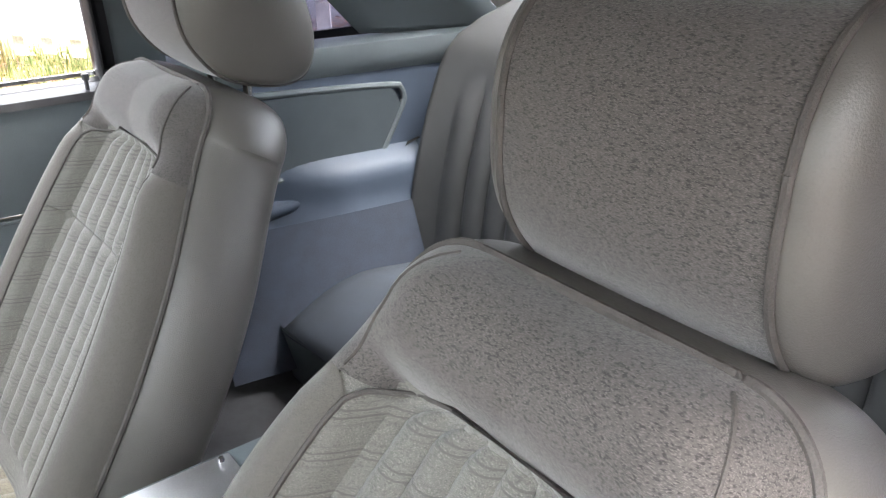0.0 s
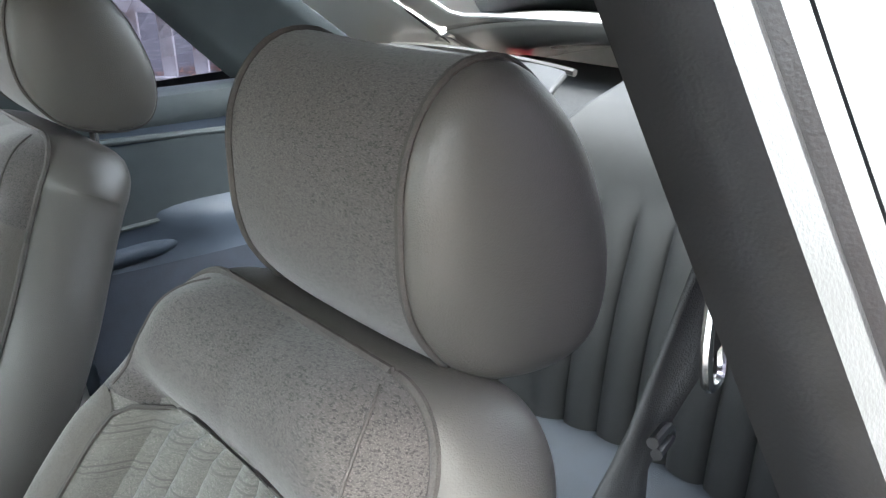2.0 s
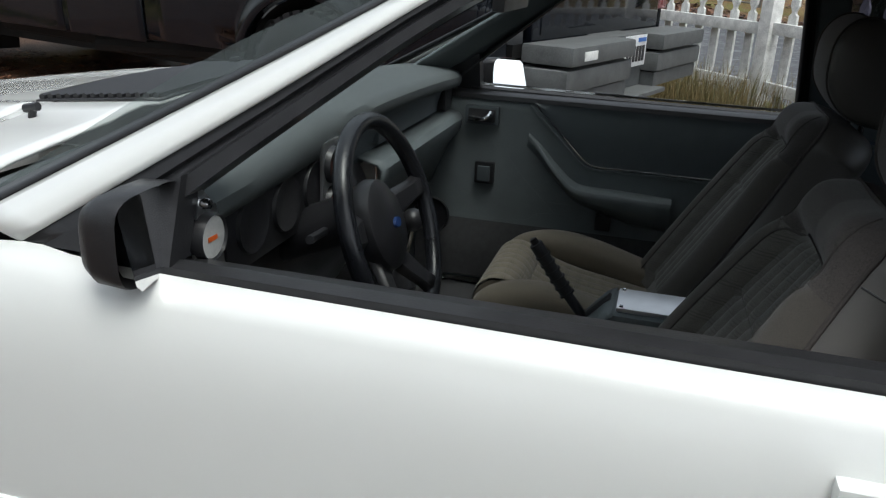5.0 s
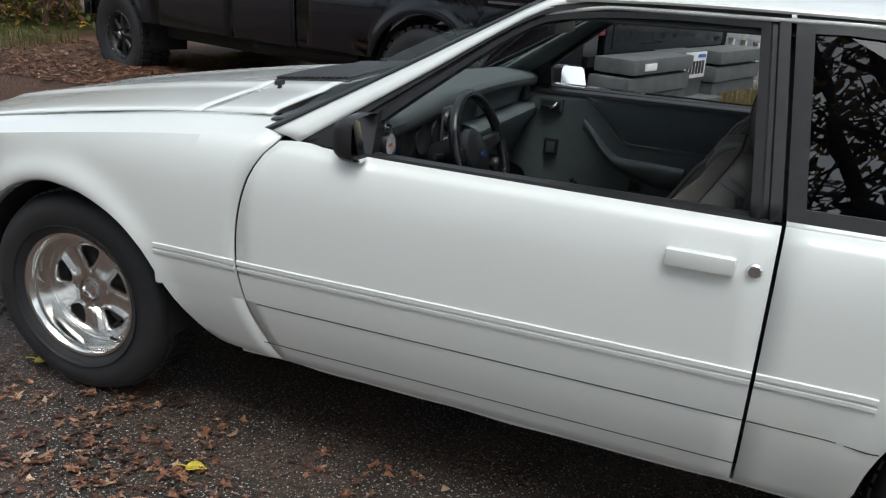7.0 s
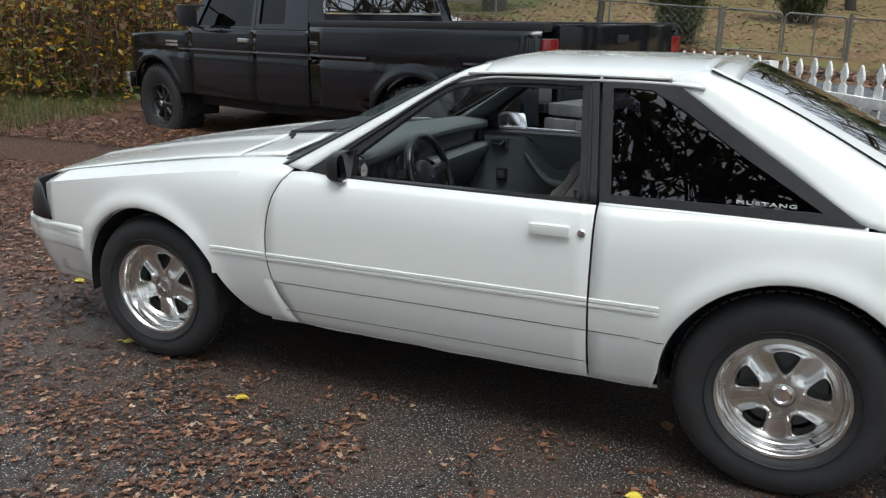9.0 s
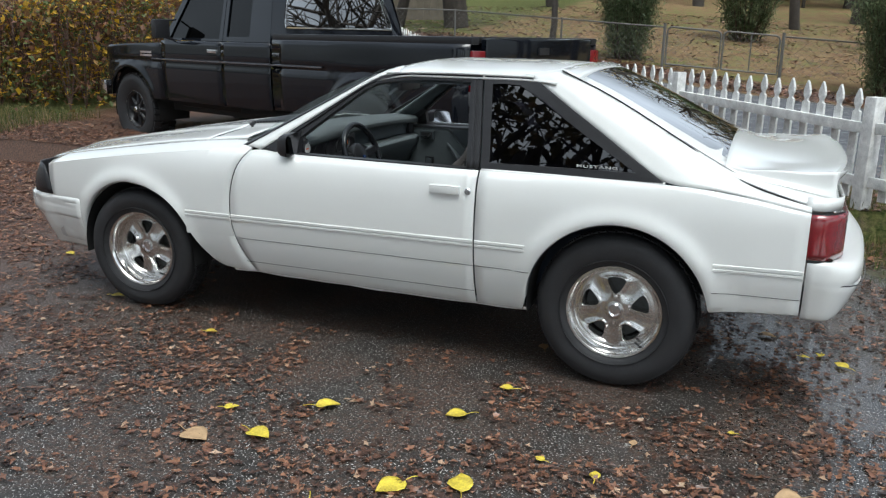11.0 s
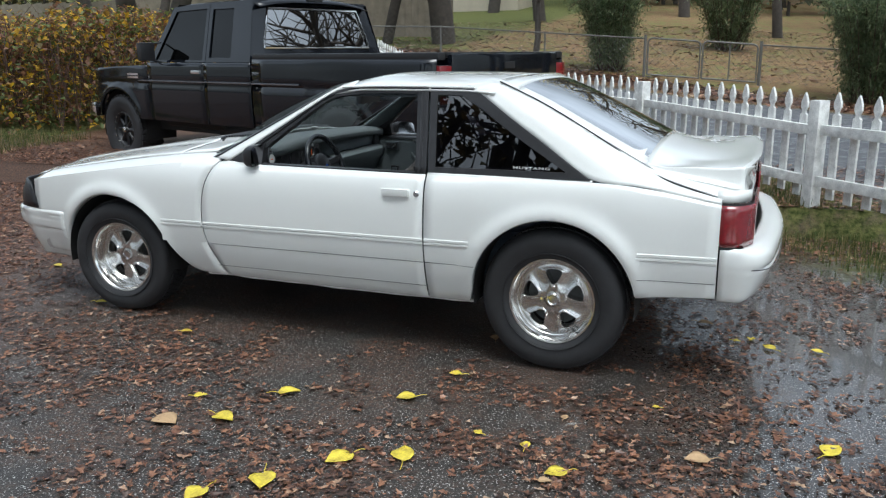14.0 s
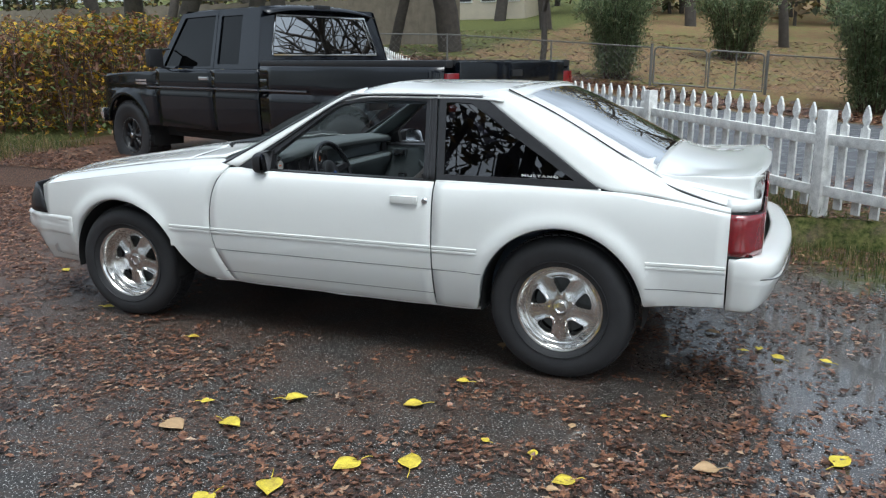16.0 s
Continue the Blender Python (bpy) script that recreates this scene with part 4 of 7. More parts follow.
    put(lathe([(R - 0.046, -dish - 0.016), (R - 0.042, -dish - 0.007), (R - 0.034, -dish - 0.005), (R - 0.027, -dish - 0.008)], 60), "spoke_ring", ALLOY_FACE, ty)
    v = bmesh.new()
    tube(v, [((R - 0.028) * math.cos(-0.9), -0.02, (R - 0.028) * math.sin(-0.9)), ((R - 0.045) * math.cos(-0.9), -0.004, (R - 0.045) * math.sin(-0.9))], 0.005, 8)
    put(v, "valve", BLACKPLASTIC, ty)


for s in (-1, 1):
    wheel(0.0, 0.325, s, 0.325, 0.19, 0.800, turn=4.0, dish=0.062)
    wheel(2.553, 0.340, s, 0.340, 0.15, 0.805, dish=0.034)

# ---------------------------------------------------------------- inside the car
SEAT_UP, SEAT_OUT = (0.515, 0.857), (-0.857, 0.515)          # along the reclined back, and forwards from its face


def seat(yc, dx, dz, label, cushion_dx, head_dx, head_dz):
    """A bucket seat. yc: its middle; dx, dz: where the back stands; cushion_dx, head_dx: cushion and head restraint against it."""
    # cushion: a low pad with two long bolsters, a pleated insert and a separate roll at the front
    cx = dx + cushion_dx
    xs = [1.70, 1.58, 1.50, 1.40, 1.30, 1.22, 1.17, 1.13, 1.105, 1.10, 1.115]
    top = [0.405, 0.420, 0.434, 0.452, 0.469, 0.475, 0.465, 0.445, 0.41, 0.37, 0.33]
    full = [[(x + cx, yc + 0.235 * t, z - 0.02 * abs(t) ** 6) for t in np.linspace(-1, 1, 21)] for x, z in zip(xs, top)]
    base = part("seat", surface(full), LIT_CUSHION_CLOTH, car, label, thick=0.004)
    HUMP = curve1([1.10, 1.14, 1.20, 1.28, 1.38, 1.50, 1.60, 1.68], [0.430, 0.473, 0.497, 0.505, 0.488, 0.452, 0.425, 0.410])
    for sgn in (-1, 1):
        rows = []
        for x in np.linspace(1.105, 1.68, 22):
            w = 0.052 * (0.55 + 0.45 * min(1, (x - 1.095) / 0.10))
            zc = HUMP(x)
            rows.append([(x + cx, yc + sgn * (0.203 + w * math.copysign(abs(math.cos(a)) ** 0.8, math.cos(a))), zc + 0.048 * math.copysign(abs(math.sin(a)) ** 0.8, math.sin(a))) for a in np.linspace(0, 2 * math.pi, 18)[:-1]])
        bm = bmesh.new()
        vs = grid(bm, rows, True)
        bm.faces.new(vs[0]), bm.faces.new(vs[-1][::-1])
        part("bolster", bm, LIT_CUSHION_CLOTH, base, "", sub=1)
        bm = bmesh.new()
        tube(bm, [(x + cx, yc + sgn * 0.257, HUMP(x) - 0.012) for x in np.linspace(1.12, 1.68, 22)], 0.0045, 6)
        part("piping", bm, TWEED, base)
        rows = [[(x + cx, yc + sgn * y, z) for y, z in ((0.254, HUMP(x) - 0.010), (0.262, HUMP(x) - 0.05), (0.258, 0.40), (0.245, 0.33))] for x in np.linspace(1.115, 1.68, 16)]
        part("cushion_side", surface(rows), SEATVINYL, base, thick=0.004)
    bm = surface([[(1.104 + cx - 0.012 * math.sin(v * 2.6) + 0.02 * v, yc + 0.255 * t, 0.435 - 0.135 * v) for t in np.linspace(-1, 1, 12)] for v in np.linspace(0, 1, 8)])
    part("cushion_front", bm, SEATVINYL, base, thick=0.004)
    bm = bmesh.new()
    tube(bm, [(1.163 + cx, yc - 0.149, 0.462), (1.163 + cx, yc + 0.149, 0.462)], 0.060, 20)
    part("roll_core", bm, LIT_CUSHION_CLOTH, base)
    # pleats run fore and aft, over the insert and over the front roll
    for k in range(8):
        y0, y1 = -0.152 + 0.038 * k, -0.152 + 0.038 * (k + 1)
        for nm, sec in (("pleat", [(x, float(np.interp(-x, [-q for q in xs], top)) + 0.006 + 0.022 * max(0, (1.34 - x) / 0.10) ** 2 * (x < 1.34)) for x in np.linspace(1.62, 1.232, 12)]),
                        ("front_roll", [(1.163 + 0.063 * math.cos(a), 0.462 + 0.068 * math.sin(a)) for a in np.linspace(-0.3, math.pi + 0.35, 16)])):
            rws = []
            for f in np.linspace(0, 1, 6):
                bulge = 0.005 * math.sin(math.pi * f) ** 0.6
                rws.append([(x + cx, yc + y0 + (y1 - y0) * f, z + bulge) for x, z in sec])
            part(nm, surface(rws), LIT_INSERT, base)

    # the back: u across, s up along it, n forwards from the line of the piping
    def at(u, s, n):
        return (1.61 + dx + SEAT_UP[0] * s + SEAT_OUT[0] * n, yc + u, 0.546 + dz + SEAT_UP[1] * s + SEAT_OUT[1] * n)
    S_TOP, R = 0.522, 0.058
    WIDE = curve1([-0.14, -0.05, 0.06, 0.18, 0.30, 0.40, 0.46, 0.50], [0.222, 0.243, 0.250, 0.246, 0.222, 0.182, 0.161, 0.153])

    def half(s):
        """Half the width of the cloth face."""
        if s <= S_TOP - R:
            return WIDE(s)
        e = min(1.0, (s - S_TOP + R) / R)
        return WIDE(S_TOP - R) - R + R * math.sqrt(max(0.0, 1 - e * e))

    def hump(v):
        return math.sin(math.pi * min(1.0, max(0.0, v))) ** 0.55

    def edge(s):
        """Where the insert ends, as a share of the half width; it rounds off at its top."""
        if s > 0.428:
            return 0.0
        e = max(0.0, (s - 0.390) / 0.038)
        return 0.70 * math.sqrt(max(0.0, 1 - e * e)) if e > 0 else 0.70

    def face(u, s):
        """How far the cloth stands out at a place of the face."""
        a = min(1.0, abs(u) / max(half(s), 1e-3))
        fade = min(1.0, max(0.0, (0.47 - s) / 0.10))
        side = (0.020 + 0.026 * fade) * hump((a - 0.62) / 0.38) * min(1.0, max(0.0, S_TOP - s) / 0.05) ** 0.6
        v = min(1.0, max(0.0, (s - 0.414) / 0.110))
        roll = 0.046 * (1 - abs(2 * v - 1) ** 2.6) * (1 - max(0.0, (a - 0.55) / 0.45) ** 2.2)
        n = (side ** 3 + roll ** 3) ** (1 / 3)
        return n - 0.010 * max(0.0, 1 - a / 0.66)
    def sheet(u0, u1, s0, s1, nu, ns, lift=0.0):
        """A piece of the face; u0 and u1 are functions of s."""
        return surface([[at(u0(s) + (u1(s) - u0(s)) * t, s, face(u0(s) + (u1(s) - u0(s)) * t, s) + lift) for t in np.linspace(0, 1, nu)] for s in np.linspace(s0, s1, ns)])
    split = lambda s: 0.80 * half(s)
    for sgn in (-1, 1):
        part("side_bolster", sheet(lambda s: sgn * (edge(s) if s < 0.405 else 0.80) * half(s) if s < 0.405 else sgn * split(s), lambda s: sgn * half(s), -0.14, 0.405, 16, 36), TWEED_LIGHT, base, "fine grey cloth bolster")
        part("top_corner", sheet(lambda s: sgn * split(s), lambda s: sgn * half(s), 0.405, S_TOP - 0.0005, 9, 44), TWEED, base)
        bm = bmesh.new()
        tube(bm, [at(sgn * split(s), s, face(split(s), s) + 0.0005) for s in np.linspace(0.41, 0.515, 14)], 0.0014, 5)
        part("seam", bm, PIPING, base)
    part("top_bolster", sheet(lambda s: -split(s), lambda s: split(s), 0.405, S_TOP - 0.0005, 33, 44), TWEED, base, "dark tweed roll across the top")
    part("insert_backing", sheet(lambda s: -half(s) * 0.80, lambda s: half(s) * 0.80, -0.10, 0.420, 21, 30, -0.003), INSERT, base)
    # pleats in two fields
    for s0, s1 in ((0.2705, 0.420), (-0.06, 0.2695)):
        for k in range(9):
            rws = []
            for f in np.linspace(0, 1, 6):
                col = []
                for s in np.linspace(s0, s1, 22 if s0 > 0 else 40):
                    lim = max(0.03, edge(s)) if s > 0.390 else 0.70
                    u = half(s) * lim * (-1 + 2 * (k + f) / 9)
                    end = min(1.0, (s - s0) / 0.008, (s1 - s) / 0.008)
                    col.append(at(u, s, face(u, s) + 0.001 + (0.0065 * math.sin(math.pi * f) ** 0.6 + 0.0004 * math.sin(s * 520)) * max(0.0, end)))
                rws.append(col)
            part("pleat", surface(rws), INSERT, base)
    bm = bmesh.new()
    ss = list(np.linspace(-0.08, 0.4245, 44))
    tube(bm, [at(edge(s) * half(s), s, face(edge(s) * half(s), s) + 0.002) for s in ss] + [at(-edge(s) * half(s), s, face(edge(s) * half(s), s) + 0.002) for s in ss[::-1]], 0.0022, 6)
    part("insert_welt", bm, PIPING, base)
    # outline of the face, from the inner foot over the top to the outer foot
    rim = [(-half(s), s) for s in np.linspace(-0.14, S_TOP - R, 30)] + [(-half(s), s) for s in S_TOP - R + R * np.sin(np.linspace(0.08, math.pi / 2, 20))]
    rim = rim + [(u, S_TOP) for u in np.linspace(-half(S_TOP), half(S_TOP), 40)[1:-1]] + [(-u, s) for u, s in rim[::-1]]
    out = []
    for i, (u, s) in enumerate(rim):
        a, b = rim[max(0, i - 1)], rim[min(len(rim) - 1, i + 1)]
        d = np.array((b[0] - a[0], b[1] - a[1]))
        d = d / (np.linalg.norm(d) + 1e-9)
        out.append((-d[1], d[0]))
    rows = []
    for n, grow in ((0.002, -0.004), (-0.004, 0.004), (-0.018, 0.016), (-0.042, 0.028), (-0.072, 0.031), (-0.098, 0.022), (-0.116, 0.000), (-0.127, -0.03), (-0.131, -0.07), (-0.131, -0.10)):
        k = [grow * (1.0 - 0.55 * max(0.0, o[1])) if grow > 0 else grow for o in out]
        rows.append([at(u + o[0] * g_ if abs(u) > abs(min(0, g_)) else 0.0, min(s + o[1] * g_, S_TOP + 0.05), n) for (u, s), o, g_ in zip(rim, out, k)])
    shell_rows = rows
    part("backrest_shell", surface(rows), SEATVINYL, base, "smooth grey vinyl shell", sub=1)
    bm = bmesh.new()
    tube(bm, [at(u, s, 0.001) for u, s in rim], 0.0036, 7)
    part("piping", bm, PIPING, base)
    # a stitched seam across each shoulder of the shell
    i0 = min(range(30), key=lambda i: abs(rim[i][1] - 0.440))
    for i in ((i0,) if yc < 0 else (len(rim) - 1 - i0,)):
        bm = bmesh.new()
        tube(bm, [tuple(np.array(r[i]) + (0, math.copysign(0.0006, r[i][1] - yc), 0.0004)) for r in shell_rows[1:8]], 0.0014, 5)
        part("seam", bm, BLACKTRIM, base)

    # head restraint: cloth body, domed vinyl ends, on two posts
    hy, hx, hz = yc - 0.004, 1.950 + dx + head_dx, 1.094 + dz + head_dz
    ring = spline([(-0.095, 0.040), (-0.095, -0.010), (-0.082, -0.048), (-0.047, -0.086), (0.0, -0.103), (0.048, -0.108), (0.080, -0.096), (0.093, -0.062), (0.088, -0.018), (0.067, 0.034), (0.036, 0.076), (0.004, 0.103), (-0.022, 0.111), (-0.050, 0.107), (-0.074, 0.090), (-0.089, 0.066), (-0.095, 0.040)], 57)[:-1]

    def shape(y, k, drop=0.0):
        return [(hx + 0.95 * p[0] * k, y, hz + 1.02 * p[1] * k - drop) for p in ring]
    W = 0.096
    bm = bmesh.new()
    grid(bm, [shape(hy + W * t, 1 - 0.012 * abs(t) ** 4, 0.004 * (1 - t * t)) for t in np.linspace(-1, 1, 17)], True)
    part("head_restraint", bm, TWEED, base, "large tweed head restraint with vinyl ends")
    for sgn in (-1, 1):
        bm = bmesh.new()
        vs = grid(bm, [shape(hy + sgn * (W + d), k) for d, k in ((-0.001, 0.985), (0.006, 0.985), (0.014, 0.955), (0.021, 0.88), (0.027, 0.74), (0.031, 0.52), (0.033, 0.28), (0.0335, 0.08))], True)
        bm.faces.new(vs[-1])
        part("restraint_cap", bm, SEATVINYL, base, "smooth vinyl end", sub=1)
        bm = bmesh.new()
        loop = shape(hy + sgn * W, 0.992)
        tube(bm, loop + [loop[0]], 0.0030, 7)
        part("piping", bm, PIPING, base)
        bm = bmesh.new()
        tube(bm, [(hx + 0.005, hy + sgn * 0.06, 0.94), (hx + 0.005, hy + sgn * 0.06, 1.02)], 0.006, 10)
        part("post", bm, CHROME, base, "chrome post")
    bm = bmesh.new()
    box(bm, 1.15 + cx, 1.62 + cx, yc - 0.2, yc + 0.2, 0.295, 0.36, 0.01)
    part("seat_frame", bm, DARK, base)
    return base


seat(-0.386, -0.058, -0.012, "grey tweed bucket seat with vinyl sides, driver's side", 0.053, 0.026, -0.036)
seat(0.405, -0.012, -0.014, "grey tweed bucket seat with vinyl sides, passenger's side", 0.042, 0.0, -0.006)

# floor, tunnel
bm = surface([[(x, y, 0.305 + (0.11 * max(0, 1 - (abs(y) / 0.15) ** 4) if abs(y) < 0.15 else 0)) for y in np.linspace(-0.74, 0.74, 41)] for x in np.linspace(0.55, 2.2, 12)])
part("carpet", bm, CARPET, car)
bm = surface([[(x, y, z) for y in np.linspace(-0.72, 0.72, 10)] for x, z in ((2.1, 0.30), (2.16, 0.33), (2.2, 0.40))])
part("carpet", bm, CARPET, car)


NAVYTRIM = material("navy_trim_carpet", (0.030, 0.038, 0.055), 0.85, 0, 0.25, 25, 500, 0.4)
REARTRIM = material("deep_blue_grey_trim", (0.062, 0.080, 0.110), 0.5, 0, 0.12, 15, 900, 0.3)


def door_trim(s):
    """The inner side of a door."""
    def P(x, z, d=0.0):
        return (x, s * (0.735 - d - 0.02 * max(0, (0.55 - z) / 0.25)), z)
    bm = surface([[P(x, z) for x in np.linspace(0.80, 1.93, 24)] for z in np.linspace(0.33, 0.893, 16)])
    panel = part("door_trim", bm, VINYL, car, "blue-grey moulded door trim", thick=0.006)
    part("trim_top", surface([[(x, s * y, z) for x in np.linspace(0.80, 1.93, 20)] for y, z in ((0.725, 0.885), (0.728, 0.897), (0.742, 0.903), (0.775, 0.904))]), BLACKTRIM, panel)
    # dark upper field with its bright bead
    edge = [(1.175, 0.885), (1.262, 0.800), (1.335, 0.730), (1.372, 0.719), (1.50, 0.718), (1.92, 0.713)]
    rows = []
    for x, z in spline(edge, 30):
        rows.append([P(x, z, 0.001), P(x, z, 0.008), P(x, (z + 0.885) / 2, 0.012), P(x, 0.886, 0.006)])
    part("upper_field", surface(rows), VINYL_DARK, panel)
    bm = bmesh.new()
    tube(bm, [P(x, z, 0.008) for x, z in spline(edge, 40)], 0.0022, 6)
    part("bright_bead", bm, CHROME, panel)
    bm = bmesh.new()
    tube(bm, [P(x - 0.012, z - 0.008, 0.006) for x, z in spline(edge, 40)], 0.004, 6)
    part("bead", bm, VINYL, panel)
    # arm rest: a pull that bends into a shelf
    arm = [(1.165, 0.792), (1.20, 0.765), (1.262, 0.702), (1.305, 0.666), (1.345, 0.655), (1.45, 0.652), (1.585, 0.645)]
    rows = []
    for i, (x, z) in enumerate(spline(arm, 30)):
        f = i / 29
        out = 0.012 + 0.050 * min(1, f * 4)
        out *= 1 if f < 0.95 else 0.85
        dep = 0.030 + 0.055 * max(0, min(1, (f - 0.35) * 2.2))
        rows.append([P(x, z + 0.004, 0.0), P(x, z + 0.006, out * 0.6), P(x, z, out * 0.94), P(x, z - 0.012, out), P(x, z - dep * 0.6, out * 0.92), P(x - 0.004, z - dep, out * 0.4), P(x - 0.006, z - dep - 0.01, 0.0)])
    part("arm_rest", surface(rows), VINYL, panel, sub=1)
    bm = bmesh.new()
    bm.faces.new([bm.verts.new(p) for p in rows[-1]])
    part("arm_rest_end", bm, VINYL_DARK, panel)
    # pull handle in its recess, switches
    bm = bmesh.new()
    box(bm, 0.975, 1.075, s * 0.712, s * 0.738, 0.812, 0.866, 0.006)
    rec = part("handle_bezel", bm, VINYL_DARK, panel)
    bm = bmesh.new()
    box(bm, 0.985, 1.066, s * 0.709, s * 0.716, 0.820, 0.858, 0.004)
    part("handle_well", bm, BLACKPLASTIC, panel)
    bm = bmesh.new()
    tube(bm, [(0.992, s * 0.700, 0.832), (1.03, s * 0.694, 0.831), (1.05, s * 0.697, 0.842), (1.055, s * 0.702, 0.853)], 0.007, 8, n=12)
    part("inner_handle", bm, CHROME, panel, "chrome pull")
    bm = bmesh.new()
    box(bm, 1.012, 1.070, s * 0.716, s * 0.738, 0.635, 0.700, 0.006)
    part("switch_plate", bm, BLACKPLASTIC, panel)
    bm = bmesh.new()
    box(bm, 1.022, 1.060, s * 0.706, s * 0.718, 0.645, 0.690, 0.005)
    part("mirror_switch", bm, VINYL_DARK, panel)
    bm = bmesh.new()
    box(bm, 1.380, 1.425, s * 0.712, s * 0.738, 0.535, 0.580, 0.005)
    part("window_switch", bm, BLACKPLASTIC, panel)
    # creases and the carpeted bottom
    for pts in ([(0.86, 0.755), (1.10, 0.752)], [(0.86, 0.53), (1.16, 0.528), (1.24, 0.56), (1.90, 0.575)], [(1.24, 0.595), (1.90, 0.605)], [(1.10, 0.745), (1.13, 0.69), (1.26, 0.56)]):
        bm = bmesh.new()
        tube(bm, [P(x, z, 0.0) for x, z in pts], 0.004, 6, n=24)
        part("crease", bm, VINYL, panel)
    part("map_pocket", surface([[P(x, z, 0.010 + 0.01 * math.sin(math.pi * k / 5)) for x in np.linspace(0.84, 1.92, 16)] for k, z in enumerate(np.linspace(0.34, 0.52, 6))]), CARPET, panel, "dark carpeted lower panel")
    bm = bmesh.new()
    tube(bm, [(1.838, s * 0.735, 0.90), (1.838, s * 0.735, 0.918)], 0.0035, 8)
    tube(bm, [(1.838, s * 0.735, 0.916), (1.838, s * 0.735, 0.926)], 0.006, 8)
    part("lock_knob", bm, BLACKPLASTIC, panel)
    # rear side trim
    def house(x, z):
        """How far the trim stands in over the wheel housing."""
        return 0.05 * min(1, max(0, (x - 2.13) / 0.12)) * min(1, max(0, (0.708 - z) / 0.022))
    q = surface([[(x, s * (0.735 - house(x, z) - 0.10 * max(0, (x - 1.95) / 0.8) - 0.10 * max(0, (0.62 - z) / 0.3)), z) for x in np.linspace(1.945, 2.75, 34)] for z in np.linspace(0.33, 0.925, 34)])
    qp = part("rear_side_trim", q, REARTRIM, car, "blue-grey moulded rear side trim", thick=0.006)

    def Q(x, z, d=0.0):
        return (x, s * (0.733 - 0.10 * max(0, (x - 1.95) / 0.8) - 0.10 * max(0, (0.62 - z) / 0.3) - d), z)
    part("window_shelf", surface([[Q(x, 0.92 + dz, d) for x in np.linspace(1.95, 2.75, 14)] for d, dz in ((-0.04, 0.012), (0.0, 0.012), (0.012, 0.004), (0.016, -0.02), (0.006, -0.05), (0.0, -0.055))]), VINYL, qp)
    rim = [(2.03, 0.852), (2.38, 0.836), (2.42, 0.822), (2.425, 0.80), (2.375, 0.705), (2.35, 0.690), (2.03, 0.672)]
    bm = bmesh.new()
    tube(bm, [Q(x, z, 0.004) for x, z in spline(rim, 50)], 0.007, 8)
    part("panel_rim", bm, VINYL, qp)
    part("speaker_panel", surface([[Q(2.03 + (float(np.interp(z, [0.68, 0.705, 0.80, 0.835], [2.35, 2.37, 2.42, 2.39])) - 2.03) * t, z, 0.008) for t in np.linspace(0, 1, 8)] for z in np.linspace(0.68, 0.838, 8)]), VINYL_DARK, qp)
    rows = []
    for x, z, d in ((1.96, 0.618, 0.018), (2.2, 0.636, 0.022), (2.40, 0.668, 0.026), (2.50, 0.755, 0.024), (2.56, 0.84, 0.018), (2.70, 0.85, 0.012)):
        rows.append([Q(x, z + 0.008, 0.0), Q(x, z + 0.004, d * 0.8), Q(x, z - 0.004, d), Q(x, z - 0.018, d * 0.8), Q(x, z - 0.030, 0.0)])
    part("side_ledge", loft([list(r) for r in rows], 24, 10), REARTRIM, qp)
    part("lower_side_trim", surface([[Q(x, z, 0.054 + 0.004 * math.sin(x * 9)) for x in np.linspace(1.96, 2.50, 16)] for z in np.linspace(0.34, 0.605 , 10)]), NAVYTRIM, qp, "dark navy carpeted lower trim")
    # trim of the rear pillar and roof edge
    part("pillar_trim", loft([[(1.99, s * 0.60, 1.292), (2.24, s * 0.570, 1.225), (2.50, s * 0.60, 1.06), (2.72, s * 0.645, 0.91)],
                              [(1.99, s * 0.648, 1.262), (2.10, s * 0.668, 1.17), (2.22, s * 0.690, 1.06), (2.352, s * 0.712, 0.938)]], 6, 20), VINYL, car, thick=0.006)
    part("lock_pillar_trim", loft([[(1.963, s * 0.612, 1.258), (1.966, s * 0.653, 1.13), (1.973, s * 0.712, 0.975), (1.976, s * 0.737, 0.90)],
                                   [(1.937, s * 0.622, 1.260), (1.942, s * 0.666, 1.13), (1.947, s * 0.722, 0.975), (1.949, s * 0.745, 0.90)],
                                   [(1.895, s * 0.645, 1.264), (1.897, s * 0.692, 1.12), (1.899, s * 0.748, 0.96), (1.900, s * 0.768, 0.90)]], 8, 16), VINYL_DARK, car, thick=0.006)
    part("roof_rail_trim", surface([[(x, s * y, z) for x in np.linspace(1.36, 2.12, 14)] for y, z in ((0.655, 1.252), (0.63, 1.268), (0.60, 1.29))]), VINYL_DARK, car, thick=0.006)


both(door_trim)

# headliner
bm = surface([[(roof_point(x, t)[0], roof_point(x, t)[1] * 0.95, roof_point(x, t)[2] - 0.022) for t in np.linspace(-1, 1, 21)] for x in np.linspace(1.34, 2.28, 12)])
part("headliner", bm, material("grey_headliner_cloth", (0.36, 0.37, 0.38), 0.9, 0, 0.08, 20, 900, 0.4), car, "grey cloth headliner")
bm = surface([[tuple(np.array(hatch_point(2.28 + d, t)) - (0, 0, 0.02 + 0.02 * k)) for t in np.linspace(-0.9, 0.9, 15)] for k, d in enumerate((0, 0.03, 0.05))])
part("hatch_header", bm, VINYL_DARK, car)

